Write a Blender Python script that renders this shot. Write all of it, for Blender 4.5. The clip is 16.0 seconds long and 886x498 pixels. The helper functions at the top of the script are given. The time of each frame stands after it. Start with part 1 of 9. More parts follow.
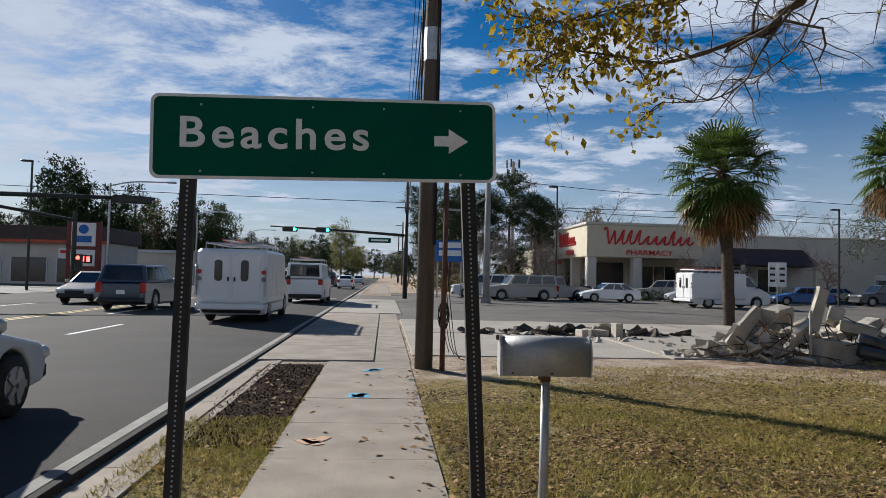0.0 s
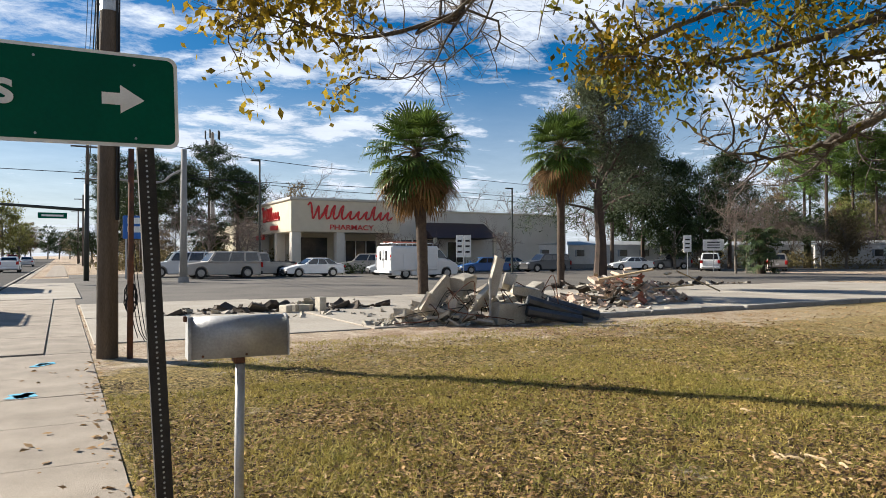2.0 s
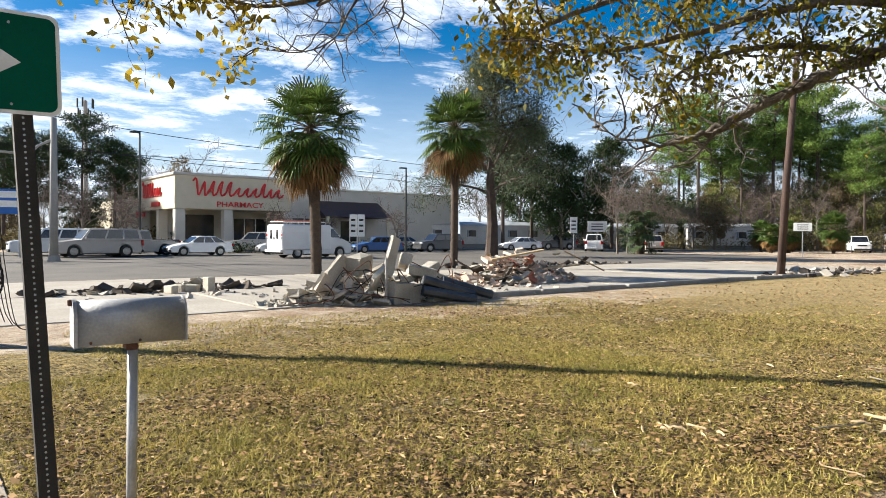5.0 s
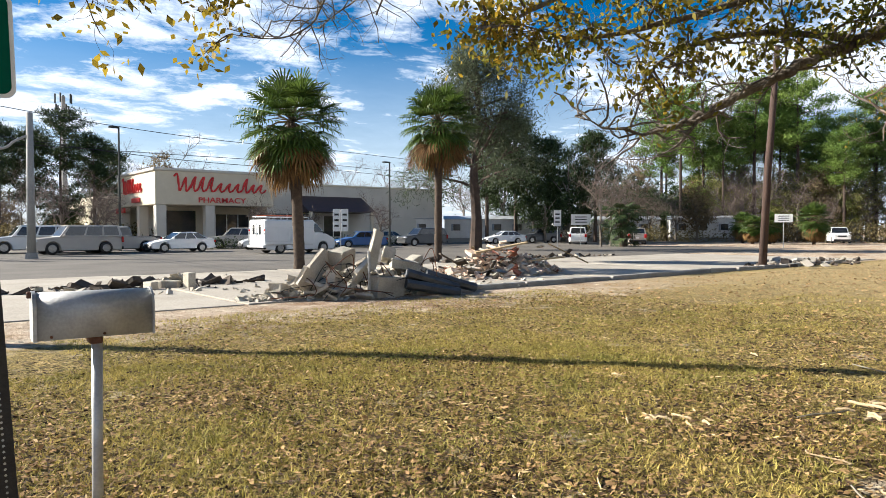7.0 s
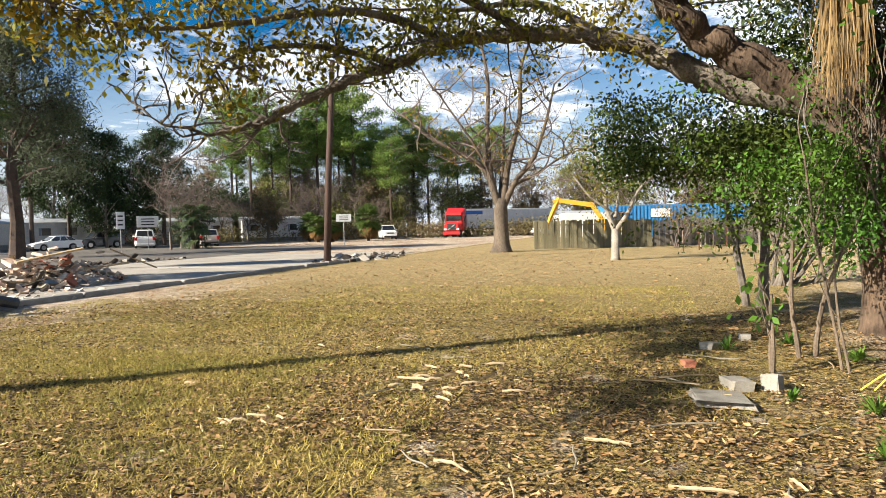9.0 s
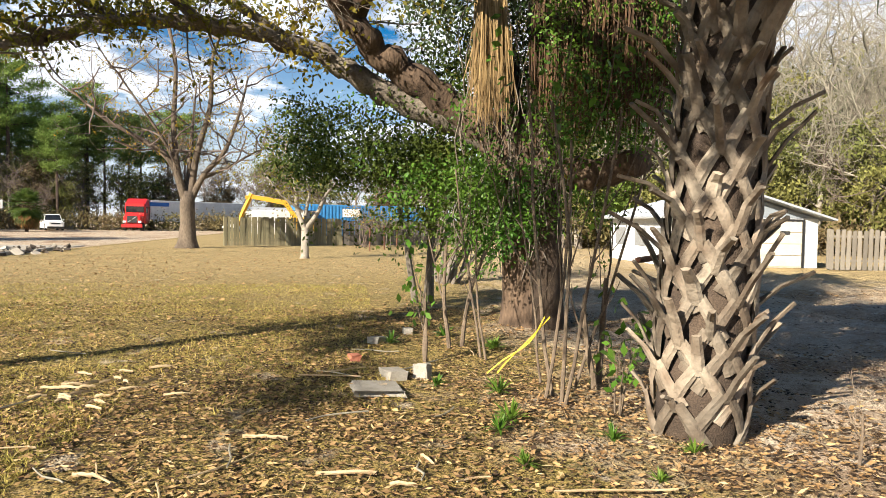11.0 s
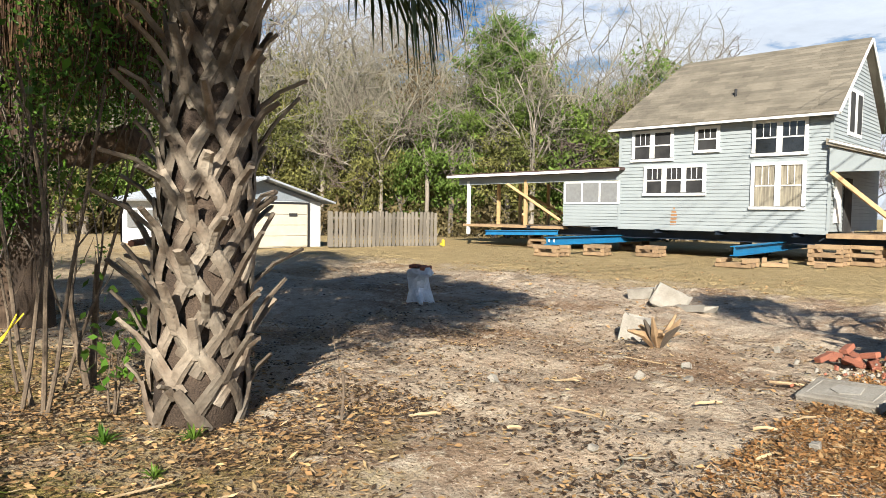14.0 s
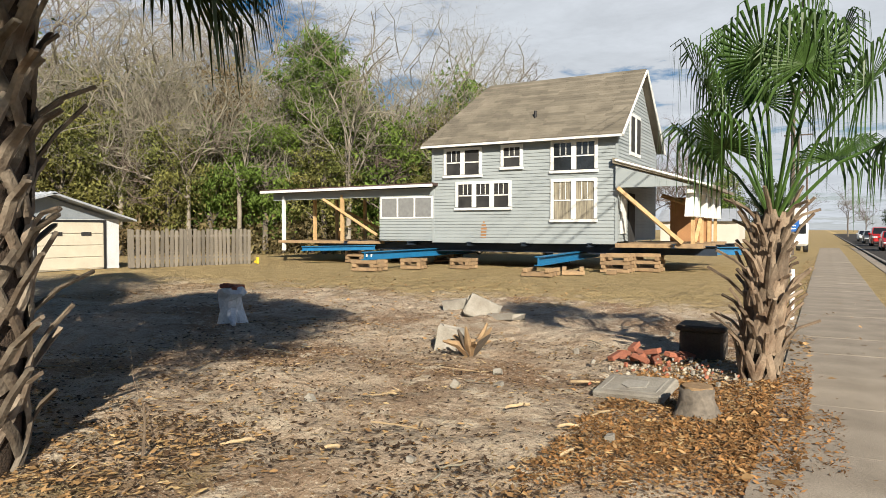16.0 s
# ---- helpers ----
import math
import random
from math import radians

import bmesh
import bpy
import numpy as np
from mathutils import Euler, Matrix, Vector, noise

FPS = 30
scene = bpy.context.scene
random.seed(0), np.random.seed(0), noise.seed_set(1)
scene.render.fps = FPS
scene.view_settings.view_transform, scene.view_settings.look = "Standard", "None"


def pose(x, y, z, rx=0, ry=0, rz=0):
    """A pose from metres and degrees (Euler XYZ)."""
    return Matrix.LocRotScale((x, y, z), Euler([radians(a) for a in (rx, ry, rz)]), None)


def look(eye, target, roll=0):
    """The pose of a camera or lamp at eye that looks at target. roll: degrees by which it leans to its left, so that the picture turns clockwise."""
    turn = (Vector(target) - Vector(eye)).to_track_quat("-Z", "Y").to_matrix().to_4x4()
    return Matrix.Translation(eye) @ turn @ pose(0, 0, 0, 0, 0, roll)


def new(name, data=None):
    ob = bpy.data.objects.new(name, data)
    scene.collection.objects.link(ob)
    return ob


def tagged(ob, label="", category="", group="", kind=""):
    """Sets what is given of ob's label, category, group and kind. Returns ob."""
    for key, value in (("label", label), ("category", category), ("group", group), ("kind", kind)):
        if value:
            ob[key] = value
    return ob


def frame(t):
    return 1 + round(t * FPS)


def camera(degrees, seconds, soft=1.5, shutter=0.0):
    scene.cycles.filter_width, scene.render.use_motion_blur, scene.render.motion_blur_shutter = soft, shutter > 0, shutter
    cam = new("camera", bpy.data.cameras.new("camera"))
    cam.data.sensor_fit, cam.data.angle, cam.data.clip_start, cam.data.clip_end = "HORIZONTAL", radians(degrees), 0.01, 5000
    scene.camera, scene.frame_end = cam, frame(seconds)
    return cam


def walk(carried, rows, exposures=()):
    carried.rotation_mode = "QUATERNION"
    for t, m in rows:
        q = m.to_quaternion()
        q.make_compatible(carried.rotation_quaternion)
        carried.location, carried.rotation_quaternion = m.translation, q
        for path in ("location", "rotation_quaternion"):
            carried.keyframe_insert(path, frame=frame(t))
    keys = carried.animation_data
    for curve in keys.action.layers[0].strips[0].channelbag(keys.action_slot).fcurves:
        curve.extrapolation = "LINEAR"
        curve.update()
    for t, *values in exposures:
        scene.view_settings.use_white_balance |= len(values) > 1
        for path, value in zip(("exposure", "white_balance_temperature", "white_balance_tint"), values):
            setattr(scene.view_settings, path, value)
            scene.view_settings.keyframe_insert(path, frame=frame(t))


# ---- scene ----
# the camera: seconds, place, and turn about x, y, z in degrees
cam = camera(65.18, 16.0, soft=0.65)
PATH = [
    (0, -0.000, -0.000, 1.638, 92.30, -1.34, -4.84),
    (0.5, 0.025, 0.030, 1.632, 91.38, -0.98, -9.03),
    (1, 0.027, 0.058, 1.629, 90.23, -0.79, -13.57),
    (1.5, 0.062, 0.117, 1.628, 90.27, -0.02, -24.43),
    (2, 0.088, 0.117, 1.631, 90.53, 0.05, -28.85),
    (2.5, 0.099, 0.109, 1.626, 89.84, -0.26, -31.51),
    (3, 0.111, 0.124, 1.628, 89.59, -0.41, -34.27),
    (3.2, 0.107, 0.095, 1.628, 89.55, -0.60, -35.17),
    (5.3, 0.036, 0.224, 1.639, 88.47, -0.25, -39.00),
    (5.5, 0.048, 0.228, 1.630, 88.20, 0.36, -43.15),
    (6, 0.067, 0.241, 1.627, 87.95, -0.25, -48.16),
    (6.5, 0.145, 0.337, 1.599, 88.58, -0.16, -41.90),
    (7, 0.138, 0.285, 1.597, 88.41, 0.07, -39.00),
    (7.5, 0.183, 0.259, 1.600, 87.74, 0.54, -45.50),
    (8, 0.191, 0.248, 1.588, 87.94, -0.06, -56.88),
    (8.2, 0.234, 0.282, 1.588, 88.02, 0.31, -61.51),
    (10.3, 0.076, 0.138, 1.638, 88.22, -0.02, -86.14),
    (10.5, 0.067, 0.090, 1.627, 88.23, -0.43, -89.39),
    (11, 0.044, 0.020, 1.636, 87.79, -0.90, -97.99),
    (11.5, 0.053, -0.053, 1.621, 87.25, -0.02, -108.05),
    (12, 0.111, -0.078, 1.618, 87.59, 0.20, -116.72),
    (12.5, 0.119, -0.124, 1.633, 87.44, -0.01, -121.89),
    (13, 0.144, -0.169, 1.626, 87.08, -0.55, -126.34),
    (13.5, 0.157, -0.206, 1.621, 86.87, -0.62, -130.81),
    (14, 0.121, -0.235, 1.614, 87.00, -0.84, -136.14),
    (14.5, 0.093, -0.298, 1.596, 87.05, -0.67, -141.60),
    (15, 0.099, -0.335, 1.597, 87.10, -0.50, -147.35),
    (15.5, 0.116, -0.294, 1.607, 88.10, -0.60, -151.02),
    (16, 0.112, -0.277, 1.612, 88.38, -0.04, -151.12),
]
EXPOSURES = [(0, 0.64, 5500, 10), (1.0, 0.9, 5700, 10), (2.0, 1.25, 5850, 9), (5.3, 1.62, 5750, 8), (8.2, 1.6, 5900, 8), (10.3, 1.6, 6250, 9), (12, 1.66, 6000, 8), (13.5, 1.37, 5850, 8), (14.5, 1.15, 5850, 8), (16, 0.87, 6150, 8)]
walk(cam, [(t, pose(*p)) for t, *p in PATH], EXPOSURES)
# ---- light ----
SUN_TO = Vector((-0.655 * math.cos(radians(27)), 0.755 * math.cos(radians(27)), math.sin(radians(27))))
sun = new("sun", bpy.data.lights.new("sun", "SUN"))
sun.data.energy, sun.data.angle, sun.data.color = 5.0, radians(0.6), (1.0, 0.87, 0.69)
sun.matrix_world = look(SUN_TO * 60, (0, 0, 0))

world = bpy.data.worlds.new("sky")
scene.world = world
world.use_nodes = True


def build_sky():
    nt = world.node_tree
    nt.nodes.clear()
    add, link = nt.nodes.new, nt.links.new
    out, bg = add("ShaderNodeOutputWorld"), add("ShaderNodeBackground")
    sky = add("ShaderNodeTexSky")
    sky.sky_type, sky.sun_disc = "NISHITA", False
    sky.sun_elevation, sky.sun_rotation = radians(27), radians(-41)
    sky.air_density, sky.dust_density, sky.ozone_density = 1.0, 0.6, 2.5
    tc, sep = add("ShaderNodeTexCoord"), add("ShaderNodeSeparateXYZ")
    link(tc.outputs["Generated"], sep.inputs[0])
    # thin high clouds lie on a plane above: direction divided by height
    up = add("ShaderNodeMath"); up.operation = "MAXIMUM"; up.inputs[1].default_value = 0.0
    link(sep.outputs["Z"], up.inputs[0])
    lift = add("ShaderNodeMath"); lift.operation = "ADD"; lift.inputs[1].default_value = 0.10
    link(up.outputs[0], lift.inputs[0])
    com = add("ShaderNodeCombineXYZ")
    for axis in ("X", "Y"):
        d = add("ShaderNodeMath"); d.operation = "DIVIDE"
        link(sep.outputs[axis], d.inputs[0]); link(lift.outputs[0], d.inputs[1])
        link(d.outputs[0], com.inputs[axis])
    mp = add("ShaderNodeMapping"); mp.inputs["Rotation"].default_value = (0, 0, 0.5); mp.inputs["Scale"].default_value = (0.95, 1.15, 1)
    mp.inputs["Location"].default_value = (0.6, 2.2, 0)
    link(com.outputs[0], mp.inputs["Vector"])
    big, fine = add("ShaderNodeTexNoise"), add("ShaderNodeTexNoise")
    big.inputs["Scale"].default_value, big.inputs["Detail"].default_value, big.inputs["Distortion"].default_value = 0.62, 3, 0.3
    fine.inputs["Scale"].default_value, fine.inputs["Detail"].default_value, fine.inputs["Roughness"].default_value = 2.6, 11, 0.68
    fine.inputs["Distortion"].default_value = 0.25
    link(mp.outputs[0], big.inputs["Vector"]); link(mp.outputs[0], fine.inputs["Vector"])
    mix = add("ShaderNodeMath"); mix.operation = "MULTIPLY_ADD"; mix.inputs[1].default_value = 0.55
    half = add("ShaderNodeMath"); half.operation = "MULTIPLY"; half.inputs[1].default_value = 0.5
    link(fine.outputs["Fac"], half.inputs[0]); link(big.outputs["Fac"], mix.inputs[0]); link(half.outputs[0], mix.inputs[2])
    ramp = add("ShaderNodeValToRGB")
    ramp.color_ramp.elements[0].position, ramp.color_ramp.elements[1].position = 0.50, 0.585
    # the cloud sheet thickens away from the road's far end
    south = add("ShaderNodeMapRange"); south.inputs["From Min"].default_value, south.inputs["From Max"].default_value = 0.25, -0.75
    south.inputs["To Min"].default_value, south.inputs["To Max"].default_value = 0.0, 0.085
    link(sep.outputs["Y"], south.inputs["Value"])
    cover = add("ShaderNodeMath"); cover.operation = "ADD"
    link(mix.outputs[0], cover.inputs[0]); link(south.outputs[0], cover.inputs[1])
    # and thins out overhead
    thin = add("ShaderNodeMapRange"); thin.inputs["From Min"].default_value, thin.inputs["From Max"].default_value = 0.38, 0.75
    thin.inputs["To Min"].default_value, thin.inputs["To Max"].default_value = 0.0, 0.16
    link(up.outputs[0], thin.inputs["Value"])
    less = add("ShaderNodeMath"); less.operation = "SUBTRACT"
    link(cover.outputs[0], less.inputs[0]); link(thin.outputs[0], less.inputs[1])
    link(less.outputs[0], ramp.inputs[0])
    # haze towards the horizon
    hz = add("ShaderNodeMapRange"); hz.inputs["From Min"].default_value, hz.inputs["From Max"].default_value = 0.0, 0.26
    hz.inputs["To Min"].default_value, hz.inputs["To Max"].default_value = 0.78, 0.0
    link(up.outputs[0], hz.inputs["Value"])
    mx = add("ShaderNodeMath"); mx.operation = "MAXIMUM"
    link(ramp.outputs["Color"], mx.inputs[0]); link(hz.outputs[0], mx.inputs[1])
    # clouds keep a little of the sky's own gradient
    blend = add("ShaderNodeMix"); blend.data_type = "RGBA"
    hue = add("ShaderNodeHueSaturation"); hue.inputs["Saturation"].default_value = 1.55; hue.inputs["Value"].default_value = SKY_BLUE
    link(sky.outputs[0], hue.inputs["Color"])
    shade = add("ShaderNodeMapRange"); shade.inputs["From Min"].default_value, shade.inputs["From Max"].default_value = 0.3, 0.7
    shade.inputs["To Min"].default_value, shade.inputs["To Max"].default_value = 0.84, 1.08
    link(fine.outputs["Fac"], shade.inputs["Value"])
    grey = add("ShaderNodeHueSaturation"); grey.inputs["Color"].default_value = CLOUD
    link(shade.outputs[0], grey.inputs["Value"]); link(grey.outputs[0], blend.inputs[7])
    link(mx.outputs[0], blend.inputs[0]); link(hue.outputs[0], blend.inputs[6])
    link(blend.outputs[2], bg.inputs["Color"])
    bg.inputs["Strength"].default_value = SKY_STRENGTH
    link(bg.outputs[0], out.inputs["Surface"])


SKY_STRENGTH, SKY_BLUE, CLOUD = 0.0325, 1.1, (11.6, 11.8, 12.2, 1)
build_sky()


# ---- materials ----
def mat(name, c1, c2=None, rough=0.8, scale=2.0, bump=0.15, metal=0.0, rand=0.0, island=0.0, fine=14.0, grain=0.18, stretch=(1, 1, 1), spec=0.4, thru=0.0):
    """Two colours mixed by a wide noise, a fine grain on top, and a bump from the grain. rand, island: how far whole pieces differ."""
    m = bpy.data.materials.new(name)
    m.use_nodes = True
    nt = m.node_tree
    add, link = nt.nodes.new, nt.links.new
    b = nt.nodes["Principled BSDF"]
    c2 = c2 or tuple(0.8 * c for c in c1)
    tc, mp = add("ShaderNodeTexCoord"), add("ShaderNodeMapping")
    mp.inputs["Scale"].default_value = stretch
    link(tc.outputs["Object"], mp.inputs["Vector"])
    n1, n2 = add("ShaderNodeTexNoise"), add("ShaderNodeTexNoise")
    n1.inputs["Scale"].default_value, n1.inputs["Detail"].default_value = scale, 5
    n2.inputs["Scale"].default_value, n2.inputs["Detail"].default_value = scale * fine, 4
    link(mp.outputs[0], n1.inputs["Vector"]); link(mp.outputs[0], n2.inputs["Vector"])
    r = add("ShaderNodeMapRange"); r.inputs["From Min"].default_value, r.inputs["From Max"].default_value = 0.3, 0.7
    link(n1.outputs["Fac"], r.inputs["Value"])
    mix = add("ShaderNodeMix"); mix.data_type = "RGBA"
    mix.inputs[6].default_value, mix.inputs[7].default_value = (*c1, 1), (*c2, 1)
    link(r.outputs[0], mix.inputs[0])
    val = add("ShaderNodeMapRange"); val.inputs["From Min"].default_value, val.inputs["From Max"].default_value = 0.25, 0.75
    val.inputs["To Min"].default_value, val.inputs["To Max"].default_value = 1 - grain, 1 + grain
    link(n2.outputs["Fac"], val.inputs["Value"])
    hsv = add("ShaderNodeHueSaturation")
    link(mix.outputs[2], hsv.inputs["Color"])
    last = val.outputs[0]
    for amount, node, sock in ((rand, "ShaderNodeObjectInfo", "Random"), (island, "ShaderNodeNewGeometry", "Random Per Island")):
        if amount:
            o, k, mul = add(node), add("ShaderNodeMapRange"), add("ShaderNodeMath")
            k.inputs["To Min"].default_value, k.inputs["To Max"].default_value = 1 - amount, 1 + amount
            mul.operation = "MULTIPLY"
            link(o.outputs[sock], k.inputs["Value"]); link(k.outputs[0], mul.inputs[0]); link(last, mul.inputs[1])
            last = mul.outputs[0]
    link(last, hsv.inputs["Value"])
    link(hsv.outputs[0], b.inputs["Base Color"])
    b.inputs["Roughness"].default_value, b.inputs["Metallic"].default_value = rough, metal
    b.inputs["Specular IOR Level"].default_value = spec
    if bump:
        bp = add("ShaderNodeBump"); bp.inputs["Strength"].default_value, bp.inputs["Distance"].default_value = bump, 0.02
        link(n2.outputs["Fac"], bp.inputs["Height"]); link(bp.outputs[0], b.inputs["Normal"])
    if thru:
        tr, ms = add("ShaderNodeBsdfTranslucent"), add("ShaderNodeMixShader")
        link(hsv.outputs[0], tr.inputs["Color"])
        ms.inputs[0].default_value = thru
        link(b.outputs[0], ms.inputs[1]); link(tr.outputs[0], ms.inputs[2])
        link(ms.outputs[0], nt.nodes["Material Output"].inputs["Surface"])
    return m


def glow(name, colour, strength):
    m = mat(name, colour, bump=0)
    b = m.node_tree.nodes["Principled BSDF"]
    b.inputs["Emission Color"].default_value, b.inputs["Emission Strength"].default_value = (*colour, 1), strength
    return m


ASPHALT = mat("asphalt", (0.058, 0.054, 0.05), (0.043, 0.04, 0.037), 0.92, 0.5, 0.3, fine=120, grain=0.25, spec=0.15)
OLD_ASPHALT = mat("old asphalt", (0.135, 0.119, 0.1), (0.0809, 0.0732, 0.0616), 0.85, 0.35, 0.3, fine=90, grain=0.3)
CONCRETE = mat("sidewalk concrete", (0.345, 0.295, 0.235), (0.22, 0.187, 0.147), 0.9, 1.6, 0.4, rand=0.06, fine=60, grain=0.2)
SLAB = mat("lot concrete", (0.37, 0.335, 0.281), (0.269, 0.239, 0.193), 0.9, 0.55, 0.3, fine=40, grain=0.2)
KERB = mat("kerb concrete", (0.308, 0.293, 0.262), (0.216, 0.2, 0.177), 0.9, 2.5, 0.4, rand=0.06)
MARK = mat("road paint", (0.75, 0.74, 0.70), (0.5, 0.49, 0.46), 0.7, 6, 0.1)
YELLOW_MARK = mat("yellow road paint", (0.65, 0.45, 0.07), (0.45, 0.32, 0.08), 0.7, 6, 0.1)
BLUE_PAINT = mat("blue spray paint", (0.06, 0.38, 0.62), (0.16, 0.45, 0.6), 0.8, 14, 0.1)
ORANGE_PAINT = mat("faded orange spray paint", (0.52, 0.30, 0.17), (0.45, 0.32, 0.22), 0.9, 14, 0.1)
SIGN_GREEN = mat("green sign sheet", (0.002, 0.088, 0.05), (0.002, 0.07, 0.042), 0.6, 3, 0.0, grain=0.08, spec=0.1)
SIGN_WHITE = mat("white sign sheet", (0.78, 0.78, 0.76), (0.66, 0.66, 0.63), 0.5, 8, 0.0, grain=0.05)
SIGN_BLACK = mat("black lettering", (0.02, 0.02, 0.02), None, 0.6, 8, 0)
POST = mat("weathered steel post", (0.0423, 0.0385, 0.0347), (0.0231, 0.0208, 0.0193), 0.7, 9, 0.3, metal=0.3)
GALV = mat("galvanised steel", (0.425, 0.433, 0.442), (0.293, 0.3, 0.308), 0.45, 6, 0.08, metal=0.85)
MAILBOX = mat("dull aluminium", (0.476, 0.476, 0.468), (0.308, 0.308, 0.308), 0.5, 5, 0.08, metal=0.4, grain=0.12)
POLE_WOOD = mat("weathered pole wood", (0.131, 0.104, 0.0809), (0.0732, 0.0577, 0.0462), 0.9, 1.5, 0.5, fine=22, grain=0.35, stretch=(6, 6, 0.5))
DARK_POLE = mat("creosoted pole wood", (0.077, 0.0462, 0.0347), (0.0385, 0.0246, 0.02), 0.9, 2, 0.5, fine=20, grain=0.3, stretch=(6, 6, 0.5))
RUST = mat("rusty steel", (0.169, 0.0655, 0.0308), (0.0539, 0.0308, 0.0231), 0.85, 5, 0.4)
CABLE = mat("black cable", (0.0115, 0.0115, 0.0123), None, 0.6, 4, 0)
POLE_CONC = mat("concrete pole", (0.323, 0.316, 0.293), (0.262, 0.254, 0.239), 0.85, 1.5, 0.2)
SIGNAL = mat("dark signal steel", (0.03, 0.035, 0.03), None, 0.5, 4, 0.05)
GREEN_LAMP = glow("green signal lens", (0.1, 1.0, 0.55), 6)
RED_LAMP = glow("red signal lens", (1.0, 0.06, 0.03), 5)
RED_LED = glow("red price digits", (1.0, 0.07, 0.05), 4)
STUCCO = mat("cream stucco", (0.561, 0.51, 0.391), (0.51, 0.459, 0.348), 0.9, 1.2, 0.1, fine=50, grain=0.06)
STUCCO_PALE = mat("pale stucco", (0.535, 0.51, 0.451), (0.476, 0.451, 0.391), 0.9, 0.8, 0.1, fine=50, grain=0.06)
RED_SIGN = mat("red sign plastic", (0.56, 0.02, 0.02), (0.5, 0.03, 0.03), 0.4, 3, 0)
ROOF_BROWN = mat("brown metal roof", (0.077, 0.0462, 0.0385), (0.0577, 0.0385, 0.0347), 0.6, 3, 0.1)
SHOP_GLASS = mat("dark shop glass", (0.02, 0.022, 0.025), (0.05, 0.048, 0.045), 0.08, 1.0, 0, spec=0.6)
CAR_GLASS = mat("tinted car glass", (0.012, 0.014, 0.016), (0.02, 0.022, 0.025), 0.06, 2, 0, spec=0.7)
TYRE = mat("tyre rubber", (0.02, 0.02, 0.02), (0.03, 0.028, 0.026), 0.85, 8, 0.2)
RIM = mat("alloy rim", (0.45, 0.46, 0.47), (0.3, 0.3, 0.3), 0.35, 6, 0.02, metal=0.8)
TRIM_BLACK = mat("black plastic trim", (0.02, 0.02, 0.022), None, 0.6, 6, 0.05)
TAIL = mat("red tail lamp", (0.45, 0.015, 0.012), (0.3, 0.01, 0.01), 0.2, 8, 0)
HEAD = mat("clear head lamp", (0.7, 0.72, 0.74), (0.5, 0.52, 0.54), 0.12, 12, 0)


def paint(name, c):
    return mat(name, c, tuple(0.93 * k for k in c), 0.28, 1.5, 0.0, fine=4, grain=0.03, spec=0.6)


WHITE_PAINT, SILVER, BLUE_CAR, DARK_BLUE, RED_CAR, TAN_CAR, BLACK_CAR = (paint(n, c) for n, c in (
    ("white car paint", (0.74, 0.74, 0.73)), ("silver car paint", (0.50, 0.52, 0.53)), ("blue car paint", (0.02, 0.09, 0.28)),
    ("dark blue car paint", (0.035, 0.05, 0.075)), ("red car paint", (0.42, 0.02, 0.02)), ("tan car paint", (0.36, 0.33, 0.29)),
    ("dark grey car paint", (0.04, 0.042, 0.045))))
BARK_OAK = mat("rough oak bark", (0.127, 0.0847, 0.0539), (0.0462, 0.0308, 0.0216), 0.95, 2.2, 1.0, fine=9, grain=0.5, stretch=(1, 1, 0.45))
BARK_LIMB = mat("lichened limb bark", (0.193, 0.166, 0.131), (0.0693, 0.0539, 0.0423), 0.95, 3.0, 0.8, fine=9, grain=0.4)
BARK_GREY = mat("grey bark", (0.169, 0.146, 0.119), (0.0924, 0.077, 0.0616), 0.95, 1.6, 0.5, fine=14, grain=0.35)
BARK_PALE = mat("pale bare bark", (0.30, 0.265, 0.215), (0.15, 0.13, 0.105), 0.95, 1.6, 0.4, fine=14, grain=0.3)
TWIG = mat("bare twigs", (0.154, 0.119, 0.0963), (0.1, 0.077, 0.0655), 0.95, 1.2, 0.1)
TWIG_PALE = mat("pale bare twigs", (0.255, 0.235, 0.18), (0.165, 0.15, 0.115), 0.95, 1.2, 0.1)
BARK_DARK = mat("dark pine bark", (0.0847, 0.0577, 0.0423), (0.0462, 0.0347, 0.0293), 0.95, 2, 0.5)


def leaf(name, c1, c2, scale=0.5, island=0.35, rough=0.55, thru=0.22):
    return mat(name, c1, c2, rough, scale, 0, island=island, fine=6, grain=0.12, spec=0.22, thru=thru)


LEAF_OAK = leaf("olive oak leaves", (0.14, 0.15, 0.022), (0.24, 0.18, 0.02), 0.5, 0.45, 0.6, 0.45)
LEAF_GOLD = leaf("yellowing oak leaves", (0.36, 0.235, 0.02), (0.22, 0.175, 0.022), 1.2, 0.4, 0.6, 0.45)
LEAF_VINE = leaf("glossy vine leaves", (0.045, 0.12, 0.014), (0.10, 0.17, 0.02), 1.0, 0.5, 0.45, 0.3)
LEAF_BRIGHT = leaf("bright sapling leaves", (0.077, 0.169, 0.0231), (0.154, 0.2, 0.0231), 1.5, 0.35)
LEAF_PINE = leaf("pine needles", (0.105, 0.18, 0.035), (0.16, 0.205, 0.04), 0.1, 0.4, 0.7, 0.3)
LEAF_DARK = leaf("dark evergreen and shaded oak leaves", (0.0246, 0.0447, 0.0139), (0.0447, 0.0616, 0.0169), 0.1, 0.45, 0.6, 0.12)
LEAF_MID = leaf("yellow-green woodland leaves", (0.135, 0.155, 0.045), (0.22, 0.195, 0.06), 0.25, 0.55, 0.7, 0.35)
LEAF_GREY = leaf("grey-green feathery leaves", (0.0732, 0.0924, 0.0501), (0.1, 0.112, 0.0616), 0.2, 0.3, 0.7, 0.3)
